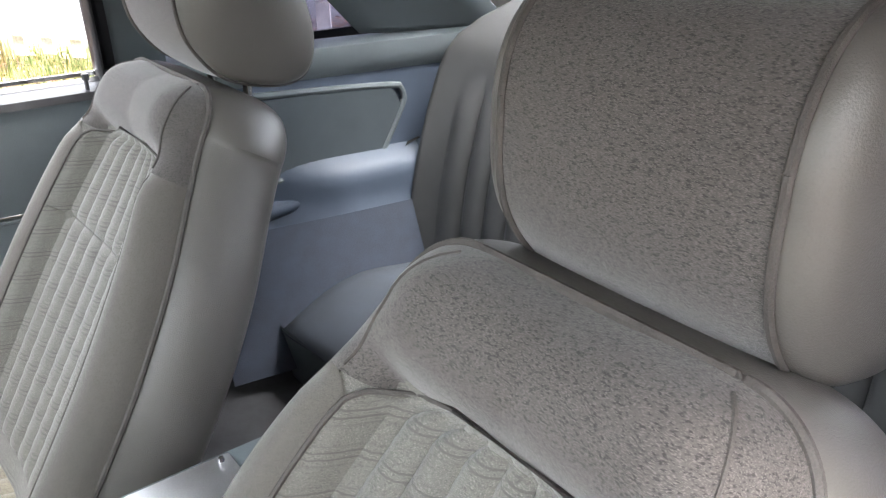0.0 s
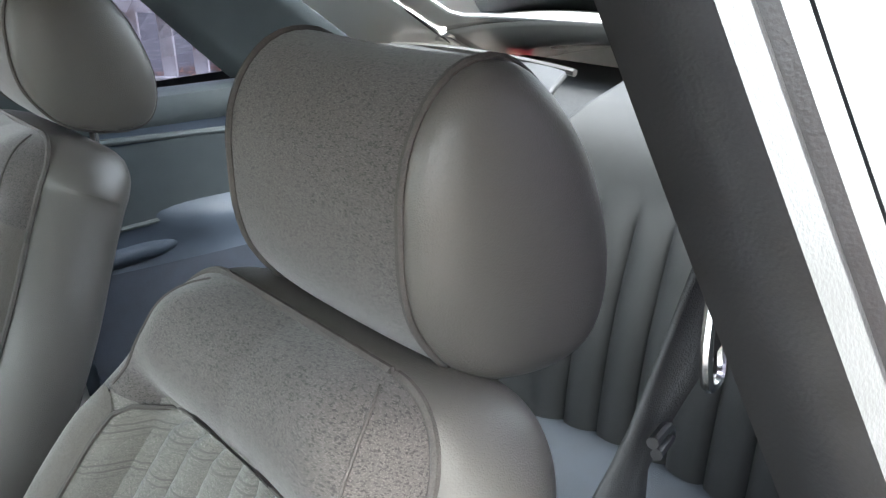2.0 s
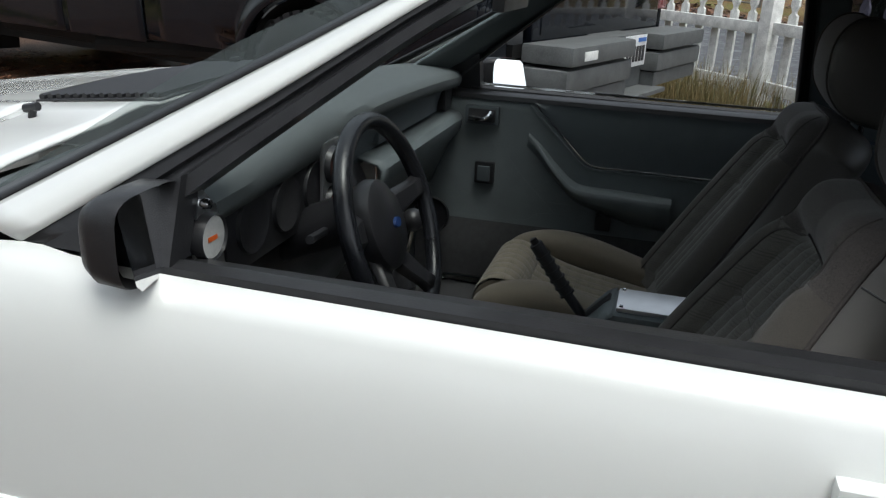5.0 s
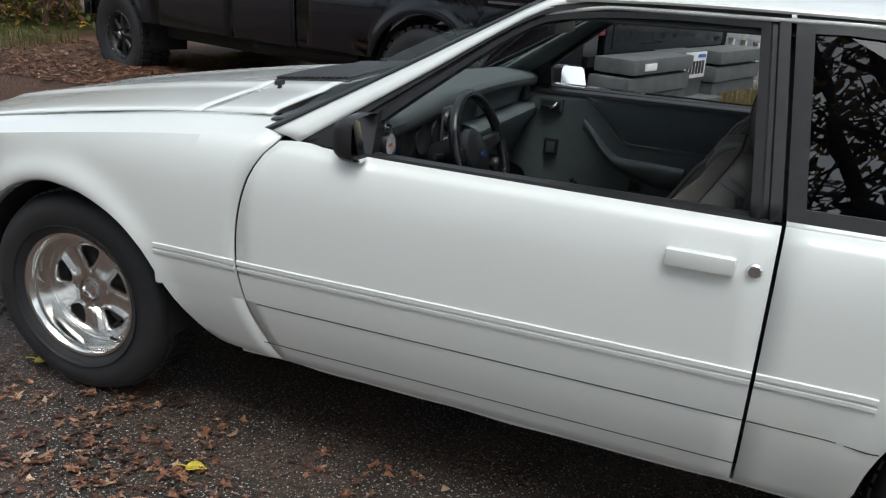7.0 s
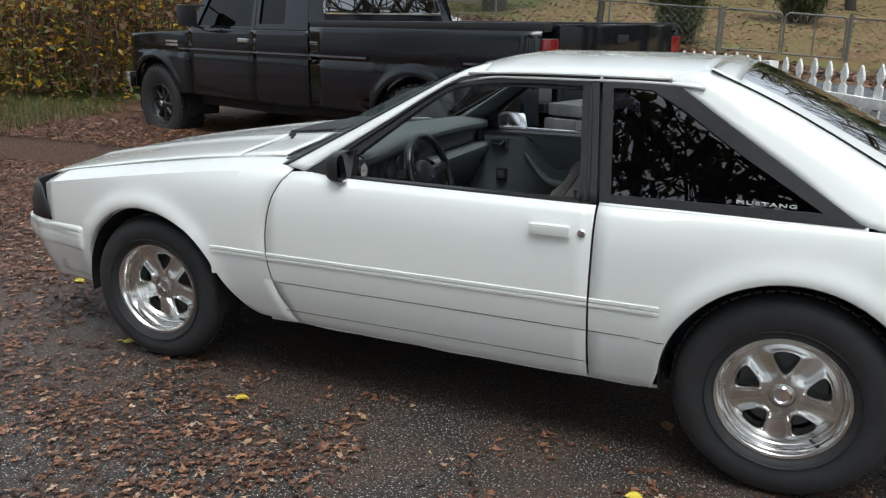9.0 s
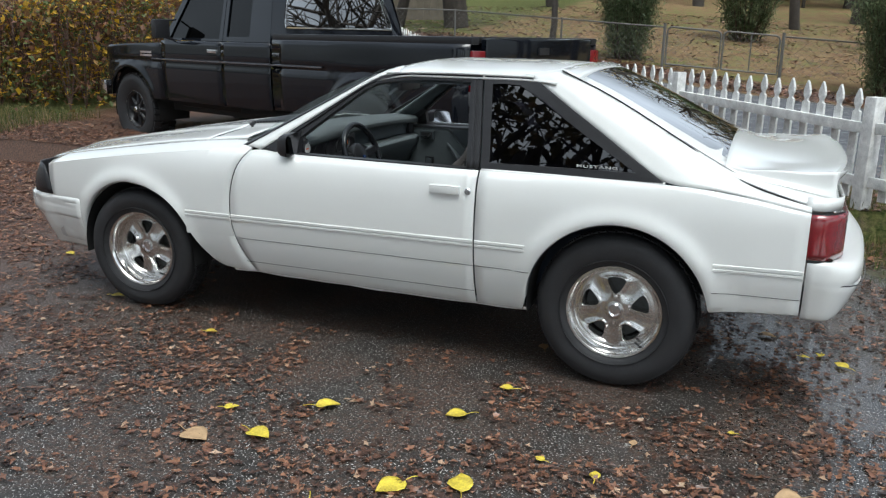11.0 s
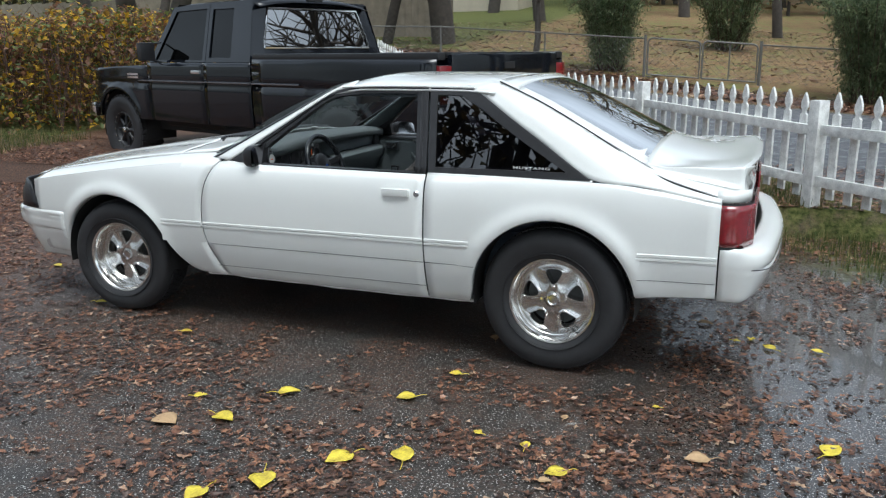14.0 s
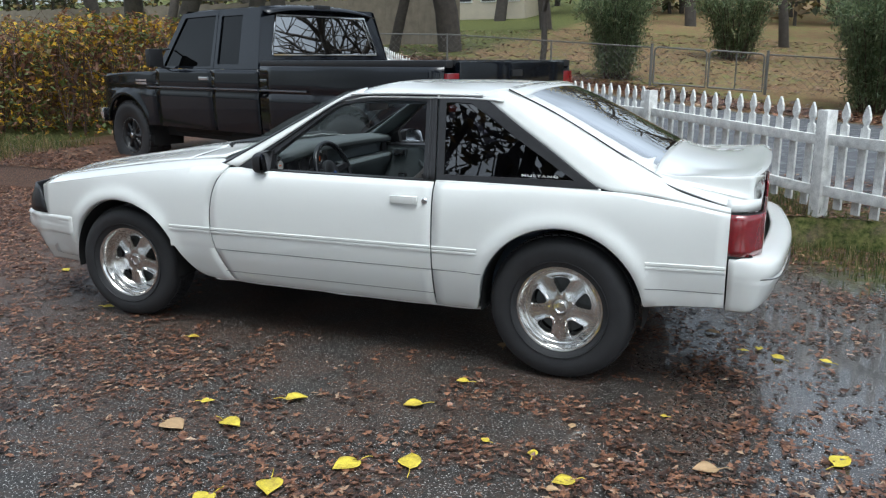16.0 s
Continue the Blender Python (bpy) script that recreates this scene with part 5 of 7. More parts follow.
# rear seat
bm = surface([[(2.08 + 0.46 * u, y, 0.42 + 0.085 * math.sin(min(1, u * 2.2) * math.pi / 2) - 0.04 * u + 0.02 * (1 - min(1, abs(abs(y) - 0.32) / 0.25) ** 2)) for y in np.linspace(-0.60, 0.60, 33)] for u in np.linspace(-0.02, 1, 14)])
REARVINYL = material("grey_bench_vinyl", (0.060, 0.060, 0.060), 0.5, 0, 0.12, 15, 900, 0.3)
REARCLOTH = material("blue_grey_bench_cloth", (0.036, 0.044, 0.056), 0.8, 0, 0.25, 18, 700, 0.5)
rs = part("rear_seat", bm, REARCLOTH, car, "blue-grey rear bench with channelled backs", thick=0.004)
part("rear_seat_front", surface([[(2.07 + 0.02 * v, y, 0.43 - 0.14 * v) for y in np.linspace(-0.60, 0.60, 9)] for v in (0, 0.5, 1)]), VINYL_DARK, rs)
for s in (-1, 1):
    rows = []
    for v in np.linspace(0, 1, 20):
        z = 0.44 + 0.545 * v
        w = 0.306 - 0.05 * max(0, (v - 0.75) / 0.25) ** 2
        row = []
        for t in np.linspace(-1, 1, 81):
            rib = 0.016 * abs(math.sin(t * 5.0 * math.pi)) ** 0.6 if (v < 0.70 and abs(t) < 0.80) else 0.006
            x = 2.44 + 0.13 * v - 0.05 * abs(t) ** 4 * (1 - v * 0.4) - rib - 0.03 * math.sin(v * math.pi) + 0.10 * max(0, (v - 0.85) / 0.15) ** 2
            row.append((x, s * 0.315 + w * t, z))
        rows.append(row)
    part("rear_backrest", surface(rows), REARVINYL, rs, thick=0.01)
    bm = bmesh.new()
    tube(bm, [(2.665, s * 0.315 + 0.25 * t, 0.992 - 0.01 * t * t) for t in np.linspace(-1, 1, 12)], 0.007, 6)
    part("piping", bm, SEATVINYL, rs)
bm = surface([[(x, y, 0.90 - 0.02 * (x - 2.65)) for y in np.linspace(-0.66, 0.66, 8)] for x in (2.66, 2.9, 3.2)])
part("cargo_cover", bm, CARPET, car)

bm = surface([[(x, y, 0.42 + 0.02 * math.sin(x * 3)) for y in np.linspace(-0.70, 0.70, 8)] for x in np.linspace(2.40, 3.30, 8)])
part("cargo_floor", bm, CARPET, car)
# dashboard
DTOP = [[(0.66, y, 0.975 - 0.03 * (y / 0.7) ** 2) for y in (-0.72, -0.36, 0, 0.36, 0.72)],
        [(0.80, y, 0.988 - 0.02 * (y / 0.7) ** 2 + (0.012 if -0.6 < y < -0.1 else 0)) for y in (-0.73, -0.36, 0, 0.36, 0.73)],
        [(0.93 + (0.02 if y < -0.1 else 0), y, 0.980 + (0.022 if -0.6 < y < -0.1 else 0) - 0.02 * (y / 0.7) ** 2) for y in (-0.73, -0.36, 0, 0.36, 0.73)],
        [(0.955 + (0.03 if y < -0.1 else 0), y, 0.962 + (0.016 if -0.6 < y < -0.1 else 0) - 0.02 * (y / 0.7) ** 2) for y in (-0.73, -0.36, 0, 0.36, 0.73)],
        [(0.948 + (0.03 if y < -0.1 else 0), y, 0.938 - 0.02 * (y / 0.7) ** 2) for y in (-0.73, -0.36, 0, 0.36, 0.73)]]
DASHPAD = material("grey_green_dash_pad", (0.080, 0.092, 0.094), 0.7, 0, 0.12, 15, 900, 0.35)
dash = part("dashboard", loft(DTOP, 24, 44), DASHPAD, car, "blue-grey padded dashboard", thick=0.004)
part("dash_face", surface([[(x, y, z) for y in np.linspace(-0.72, 0.72, 20)] for x, z in ((0.945, 0.945), (0.925, 0.925), (0.905, 0.86), (0.91, 0.835))]), VINYL_DARK, dash, thick=0.006)
part("dash_ledge", surface([[(x, y, z) for y in np.linspace(0.03, 0.72, 14)] for x, z in ((0.905, 0.850), (0.955, 0.838), (0.965, 0.825), (0.96, 0.795), (0.925, 0.75), (0.87, 0.62))]), VINYL, dash, thick=0.006)
part("dash_lower", surface([[(x, y, z) for y in np.linspace(-0.72, 0.03, 14)] for x, z in ((0.91, 0.84), (0.935, 0.79), (0.925, 0.69), (0.86, 0.57))]), BLACKPLASTIC, dash, thick=0.006)
bm = bmesh.new()
box(bm, 0.905, 0.925, 0.12, 0.57, 0.862, 0.930, 0.004)
part("glovebox_pad", bm, VINYL_DARK, dash)
for y in (0.67,):
    bm = bmesh.new()
    box(bm, 0.912, 0.935, y - 0.035, y + 0.035, 0.855, 0.932, 0.004)
    part("air_vent", bm, BLACKPLASTIC, dash)
bm = bmesh.new()
box(bm, 0.93, 0.972, -0.62, -0.16, 0.82, 0.945, 0.012)
part("instrument_hood", bm, BLACKPLASTIC, dash)
for k in range(4):
    y = -0.56 + 0.11 * k
    bm = lathe([(0.0, 0.975), (0.040, 0.975), (0.044, 0.978), (0.046, 0.972)], 24, "x")
    bmesh.ops.translate(bm, vec=(0, y + 0.01, 0.885), verts=bm.verts)
    part("dial", bm, BLACKPLASTIC, dash)
bm = bmesh.new()
box(bm, 0.978, 0.985, -0.322, -0.250, 0.80, 0.958, 0.003)
plate = part("gauge_plate", bm, ALUPLATE, dash, "aluminium gauge plate")
for z in (0.915, 0.845):
    bm = lathe([(0.0, 0.989), (0.026, 0.989), (0.030, 0.995), (0.033, 0.989), (0.033, 0.978)], 28, "x")
    bmesh.ops.translate(bm, vec=(0, -0.286, z), verts=bm.verts)
    part("gauge", bm, BLACKPLASTIC, dash)
    bm = bmesh.new()
    box(bm, 0.991, 0.993, -0.289, -0.283, z - 0.018, z + 0.01)
    part("needle", bm, material("orange_needle", (0.65, 0.12, 0.02), 0.5, bump=0), dash)
bm = bmesh.new()
box(bm, 0.96, 0.985, -0.03, 0.02, 0.62, 0.66, 0.004)
part("radio_trim", bm, BLACKPLASTIC, dash)
for y, z in ((-0.02, 0.69), (0.02, 0.655), (-0.24, 0.66), (-0.30, 0.62), (-0.18, 0.60)):
    bm = bmesh.new()
    tube(bm, [(0.93, y, z), (0.985, y, z - 0.004)], 0.010, 10)
    part("knob", bm, CHROME, dash)
for k in range(7):
    y = -0.62 + 0.07 * k
    bm = bmesh.new()
    tube(bm, [(0.90, y, 0.66), (0.95, y + 0.03, 0.58 - 0.02 * (k % 3)), (0.88, y + 0.08, 0.50)], 0.005, 6, n=12)
    part("loose_wire", bm, BLACKPLASTIC, dash)
# gauge on an aluminium bracket by the driver's pillar
bm = bmesh.new()
vs = [bm.verts.new((1.0 + d, y, z)) for d in (0.0, 0.004) for y, z in ((-0.755, 0.875), (-0.680, 0.875), (-0.692, 0.955), (-0.730, 0.992))]
bm.faces.new(vs[:4]), bm.faces.new(vs[4:])
for a in range(4):
    bm.faces.new((vs[a], vs[(a + 1) % 4], vs[(a + 1) % 4 + 4], vs[a + 4]))
br = part("gauge_bracket", bm, ALUPLATE, car, "aluminium bracket with a small gauge", smooth=False)
bm = lathe([(0.0, 1.012), (0.026, 1.012), (0.029, 1.018), (0.031, 1.012), (0.031, 1.0)], 28, "x")
bmesh.ops.translate(bm, vec=(0, -0.722, 0.925), verts=bm.verts)
part("small_gauge", bm, BLACKPLASTIC, br)
bm = lathe([(0.0, 1.0145), (0.027, 1.0145), (0.027, 1.0135)], 24, "x")
bmesh.ops.translate(bm, vec=(0, -0.722, 0.925), verts=bm.verts)
part("dial_face", bm, material("white_dial", (0.5, 0.5, 0.48), 0.4), br)
bm = bmesh.new()
box(bm, 1.0150, 1.0158, -0.734, -0.714, 0.921, 0.927)
part("needle", bm, bpy.data.materials["orange_needle"], br)
for y, z in ((-0.725, 0.968), (-0.745, 0.885)):
    bm = lathe([(0.0, 1.016), (0.006, 1.015), (0.008, 1.004)], 10, "x")
    bmesh.ops.translate(bm, vec=(0, y, z), verts=bm.verts)
    part("bolt", bm, CHROME, br)

# round kick-panel speaker with a chrome cap, ahead of the passenger's door
bm = lathe([(0.0, 0.0), (0.05, 0.002), (0.055, 0.008), (0.058, 0.0)], 28, "y")
bmesh.ops.transform(bm, matrix=Matrix.Translation((0.885, 0.715, 0.52)) @ Matrix.Rotation(math.pi, 4, "Z"), verts=bm.verts)
speaker = part("kick_speaker", bm, BLACKPLASTIC, car)
bm = lathe([(0.0, 0.020), (0.010, 0.016), (0.014, 0.0)], 20, "y")
bmesh.ops.transform(bm, matrix=Matrix.Translation((0.885, 0.713, 0.52)) @ Matrix.Rotation(math.pi, 4, "Z"), verts=bm.verts)
part("speaker_cap", bm, CHROME, speaker, "bright round cap")
# steering wheel
SW = Matrix.Translation((1.122, -0.350, 0.845)) @ Matrix.Rotation(radians(-19), 4, "Y")
bm = bmesh.new()
rows = []
for a in np.linspace(0, 2 * math.pi, 64, endpoint=False):
    rows.append([((0.0155 * math.sin(b)), (0.172 + 0.0145 * math.cos(b)) * math.cos(a), (0.172 + 0.0145 * math.cos(b)) * math.sin(a)) for b in np.linspace(0, 2 * math.pi, 14, endpoint=False)])
vs = [[bm.verts.new(p) for p in r] for r in rows]
for i in range(64):
    for j in range(14):
        bm.faces.new((vs[i][j], vs[i][(j + 1) % 14], vs[(i + 1) % 64][(j + 1) % 14], vs[(i + 1) % 64][j]))
bmesh.ops.transform(bm, matrix=SW, verts=bm.verts)
LEATHER = material("glossy_black_leather", (0.014, 0.015, 0.018), 0.24, 0, 0.2, 30, 600, 0.15)
sw = part("steering_wheel", bm, LEATHER, car, "black leather steering wheel")
for a in (0.15, math.pi - 0.15, -1.05, math.pi + 1.05):
    bm = bmesh.new()
    c, s_ = math.cos(a), math.sin(a)
    rows = []
    for r, w, d in ((0.05, 0.030, -0.035), (0.10, 0.024, -0.022), (0.14, 0.019, -0.008), (0.162, 0.022, 0.0)):
        rows.append([(d + e, r * c - q * s_, r * s_ + q * c) for q, e in ((-w, -0.005), (-w * 0.6, 0.007), (w * 0.6, 0.007), (w, -0.005))])
    grid(bm, rows)
    bmesh.ops.transform(bm, matrix=SW, verts=bm.verts)
    part("wheel_spoke", bm, BLACKPLASTIC, sw, thick=0.006)
bm = lathe([(0.0, 0.006), (0.05, 0.002), (0.066, -0.010), (0.070, -0.03), (0.06, -0.06)], 32, "x")
bmesh.ops.transform(bm, matrix=SW @ Matrix.Diagonal((1, 1.0, 1.15, 1)), verts=bm.verts)
part("horn_pad", bm, BLACKPLASTIC, sw)
bm = lathe([(0.0, 0.010), (0.0105, 0.010), (0.0115, 0.006)], 24, "x")
bmesh.ops.transform(bm, matrix=SW @ Matrix.Diagonal((1, 1.25, 0.8, 1)), verts=bm.verts)
part("badge", bm, material("blue_badge", (0.02, 0.05, 0.17), 0.25, bump=0), sw, "plain blue oval badge")
bm = bmesh.new()
tube(bm, [(1.09, -0.355, 0.862), (0.90, -0.36, 0.785)], 0.042, 16)
part("steering_column", bm, BLACKPLASTIC, car)
for pts in ([(1.03, -0.42, 0.84), (1.05, -0.52, 0.86)], [(1.02, -0.33, 0.83), (1.05, -0.25, 0.80)]):
    bm = bmesh.new()
    tube(bm, pts, 0.007, 8)
    part("stalk", bm, BLACKPLASTIC, car)

# console
bm = bmesh.new()
box(bm, 1.473, 1.84, -0.058, 0.086, 0.32, 0.612, 0.012)
console = part("console", bm, VINYL, car, "blue-grey centre console with aluminium plates")
bm = bmesh.new()
box(bm, 1.490, 1.75, -0.042, 0.068, 0.613, 0.622, 0.003)
part("lid_plate", bm, ALUPLATE, console, "bare aluminium plate")
for x, y in ((1.500, -0.033), (1.500, 0.059), (1.738, -0.033), (1.738, 0.059)):
    bm = lathe([(0.0, 0.6265), (0.003, 0.626), (0.0045, 0.622)], 10, "z")
    bmesh.ops.translate(bm, vec=(x, y, 0), verts=bm.verts)
    part("screw", bm, CHROME, console)
rows = [[(x, y, z) for y, z in ((-0.11, 0.36), (-0.105, 0.470), (-0.098, 0.495), (-0.082, 0.498), (-0.072, 0.49), (-0.066, 0.455), (0.066, 0.455), (0.072, 0.49), (0.082, 0.498), (0.098, 0.495), (0.105, 0.47), (0.11, 0.36))] for x in (1.09, 1.12, 1.40, 1.475)]
part("tray", surface(rows), VINYL, console, thick=0.004)
bm = surface([[(x, y, z) for y in np.linspace(-0.07, 0.09, 5)] for x, z in ((1.37, 0.47), (1.40, 0.52), (1.465, 0.60), (1.485, 0.612))])
part("tray_ramp", bm, VINYL, console, thick=0.004)
bm = surface([[(x, y, z) for y in np.linspace(-0.11, 0.11, 7)] for x, z in ((0.86, 0.50), (0.95, 0.495), (1.09, 0.497))])
part("console_front", bm, VINYL, console, thick=0.006)
bm = bmesh.new()
box(bm, 0.945, 1.085, -0.075, 0.085, 0.500, 0.506, 0.002)
part("shifter_plate", bm, ALUPLATE, console, "bare aluminium plate")
rows = [[(1.015 + r * math.cos(a) * 1.0 + dx_, 0.005 + r * math.sin(a), z) for a in np.linspace(0, 2 * math.pi, 17)[:-1]] for r, z, dx_ in ((0.055, 0.507, 0), (0.046, 0.53, 0), (0.050, 0.545, 0.003), (0.034, 0.57, 0.006), (0.036, 0.585, 0.008), (0.016, 0.62, 0.012))]
bm = bmesh.new()
grid(bm, rows, True)
part("shifter_boot", bm, BLACKPLASTIC, console)
bm = bmesh.new()
tube(bm, [(1.025, 0.005, 0.60), (1.045, 0.003, 0.72)], 0.006, 8)
part("shift_lever", bm, CHROME, console)
bm = bmesh.new()
bmesh.ops.create_uvsphere(bm, u_segments=16, v_segments=12, radius=0.025)
bmesh.ops.translate(bm, vec=(1.047, 0.003, 0.735), verts=bm.verts)
part("shift_knob", bm, BLACKPLASTIC, console)
# hand brake: rises from a slot in the front of the console
LEVER = [np.array(p) for p in ((1.462, 0.040, 0.500), (1.425, 0.036, 0.553), (1.385, 0.031, 0.606), (1.345, 0.026, 0.662), (1.310, 0.021, 0.712))]
bm = bmesh.new()
tube(bm, LEVER[:3], 0.0135, 12, n=8, flat=0.8)
hb = part("hand_brake", bm, BLACKPLASTIC, car, "black plastic hand brake lever, pulled up")
bm = bmesh.new()
tube(bm, LEVER[2:], 0.0165, 14, n=10, flat=0.85)
part("grip", bm, BLACKPLASTIC, hb)
for k in range(6):
    f = k / 6
    p = LEVER[2] + (LEVER[4] - LEVER[2]) * f * 0.9
    bm = bmesh.new()
    tube(bm, [p, p + (LEVER[4] - LEVER[2]) * 0.035], 0.0172, 14)
    part("grip_ring", bm, BLACKPLASTIC, hb)
bm = bmesh.new()
tube(bm, [LEVER[4], LEVER[4] + (LEVER[4] - LEVER[3]) * 0.2], 0.008, 10)
part("release_button", bm, BLACKPLASTIC, hb)
bm = bmesh.new()
tube(bm, [(1.412, 0.038, 0.545), (1.474, 0.040, 0.612)], 0.016, 8, flat=0.35)
part("lever_slot", bm, BLACKPLASTIC, console)
# belt buckle beside the driver's seat
bm = bmesh.new()
box(bm, -0.035, 0.035, -0.012, 0.012, -0.03, 0.03, 0.006, Matrix.Translation((1.45, -0.135, 0.52)) @ Matrix.Rotation(radians(35), 4, "Y"))
part("belt_buckle", bm, BLACKPLASTIC, car)
bm = bmesh.new()
tube(bm, [(1.47, -0.135, 0.50), (1.56, -0.13, 0.40)], 0.014, 8, flat=0.3)
part("buckle_strap", bm, BLACKPLASTIC, car)

# driver's belt with its tongue
WEB = material("belt_webbing", (0.028, 0.029, 0.031), 0.7, 0, 0.2, 60, 900, 0.4)
pts = spline([(1.965, -0.640, 1.12), (1.935, -0.628, 1.06), (1.905, -0.615, 0.99), (1.880, -0.600, 0.90), (1.885, -0.600, 0.75), (1.93, -0.640, 0.45)], 30)
bm = surface([[(p[0] - 0.030 * w * (1 if i > 9 else 0.8), p[1] + 0.012 * w + 0.008 * math.sin(w * 2 + i * 0.4), p[2] - 0.012 * w) for w in np.linspace(-1, 1, 6)] for i, p in enumerate(pts)])
belt = part("seat_belt", bm, WEB, car, "dark seat belt hanging by the lock pillar", thick=0.003)
bm = bmesh.new()
for r_ in ([(1.868, -0.672, 1.115), (1.890, -0.665, 1.112), (1.894, -0.668, 1.082), (1.885, -0.676, 1.058), (1.855, -0.684, 1.062), (1.850, -0.682, 1.085), (1.868, -0.672, 1.115)],):
    r_ = [(1.920 + (x - 1.87) * 0.7, -0.630 + (y + 0.675) * 0.7, 1.025 + (z - 1.085) * 0.95) for x, y, z in r_]
    tube(bm, r_, 0.0035, 8, n=40)
part("belt_tongue", bm, ALLOY_FACE, belt, "bright metal tongue")
bm = bmesh.new()
tube(bm, [(1.885, -0.622, 0.972), (1.908, -0.616, 0.968), (1.912, -0.616, 0.960), (1.890, -0.622, 0.962)], 0.0035, 8, n=16)
part("belt_slide", bm, BLACKPLASTIC, belt)
# interior mirror
bm = bmesh.new()
box(bm, 1.215, 1.240, -0.12, 0.12, 1.175, 1.232, 0.01)
im = part("interior_mirror", bm, BLACKPLASTIC, car)
bm = bmesh.new()
tube(bm, [(1.215, 0, 1.21), (1.19, 0, 1.235)], 0.008, 8)
part("mirror_stem", bm, BLACKPLASTIC, im)
for s in (-1, 1):
    bm = bmesh.new()
    box(bm, 1.28, 1.44, s * 0.12 if s > 0 else -0.54, 0.54 if s > 0 else -0.12, 1.262, 1.276, 0.004)
    part("sun_visor", bm, VINYL, car)

# white name on the quarter window
td = bpy.data.curves.new("lettering", "FONT")
td.body, td.size, td.extrude, td.align_x = "MUSTANG", 0.024, 0.0006, "CENTER"
td.space_character = 1.2
td.offset = 0.0006
tmp = bpy.data.objects.new("lettering", td)
me = bpy.data.meshes.new_from_object(tmp)
bpy.data.objects.remove(tmp)
bm = bmesh.new()
bm.from_mesh(me)
bm.transform(Matrix.Translation((2.440, -(green_y(0.945) + 0.0125), 0.945)) @ Matrix.Rotation(radians(90 + 20), 4, "X") @ Matrix.Diagonal((1.35, 0.72, 1, 1)))
part("window_lettering", bm, material("white_vinyl", (0.8, 0.8, 0.8), 0.5, bump=0), car, "white lettering on the window", smooth=False)

lean_in()

# ---------------------------------------------------------------- black pickup truck beside the car
TRUCK_AT = Matrix.Translation((0.86, 1.98, 0.13)) @ Matrix.Rotation(radians(180 - 17.5), 4, "Z") @ Matrix.Diagonal((1, -1, 1, 1))
truck = thing("pickup_truck", "glossy black extended-cab pickup truck on large tyres", "truck", tuple(TRUCK_AT @ Vector((2.9, 1.0, 0))))
TARCH = ((1.22, 0.42, 0.50), (5.13, 0.42, 0.50))
TSIDE = curve1([0.50, 0.62, 0.80, 0.97, 1.00, 1.04, 1.10, 1.25, 1.32], [0.03, 0.012, 0.0, 0.0, 0.018, 0.0, 0.002, 0.012, 0.03])


TALL_CAB = {"window_frame", "side_window", "cab_roof", "windscreen", "cab_back", "rear_window", "rear_window_seal", "brake_lamp"}


def tpart(name, bm, mat, parent=None, label="", thick=0.0, smooth=True):
    if name in TALL_CAB:
        for v in bm.verts:
            v.co.z += 0.20 * max(0.0, v.co.z - 1.235)
    bmesh.ops.transform(bm, matrix=TRUCK_AT, verts=bm.verts)
    return part(name, bm, mat, parent or truck, label, thick, smooth)


def tside(u0, u1, zlo, ztop, left, nose=0.0):
    """Truck body side between u0 and u1, cut by the wheel arches."""
    us = set(np.linspace(u0, u1, 14).round(4))
    for cu, cz, r in TARCH:
        us |= {round(cu - (r - 0.001) * math.cos(a), 4) for a in np.linspace(0, math.pi, 26) if u0 < cu - r * math.cos(a) < u1}
    rows = []
    for u in sorted(us):
        lo = zlo
        for cu, cz, r in TARCH:
            if abs(u - cu) < r:
                lo = max(lo, cz + math.sqrt(r * r - (u - cu) ** 2))
        hi = ztop(u) if callable(ztop) else ztop
        pull = nose * max(0, (u - 5.45) / 0.4) ** 2
        row = []
        for f in np.linspace(0, 1, 16):
            z = lo + (hi - lo) * f
            v = TSIDE(z) + pull
            for cu, cz, r in TARCH:
                d = math.hypot(u - cu, z - cz) - r - 0.02
                v -= 0.020 * math.exp(-(d / 0.04) ** 2) if z > cz else 0
            row.append((u, v if left else 2.0 - v, z))
        if True:
            row.insert(0, (u, row[0][1] + (0.05 if left else -0.05), lo))
        rows.append(row)
    return surface(rows)


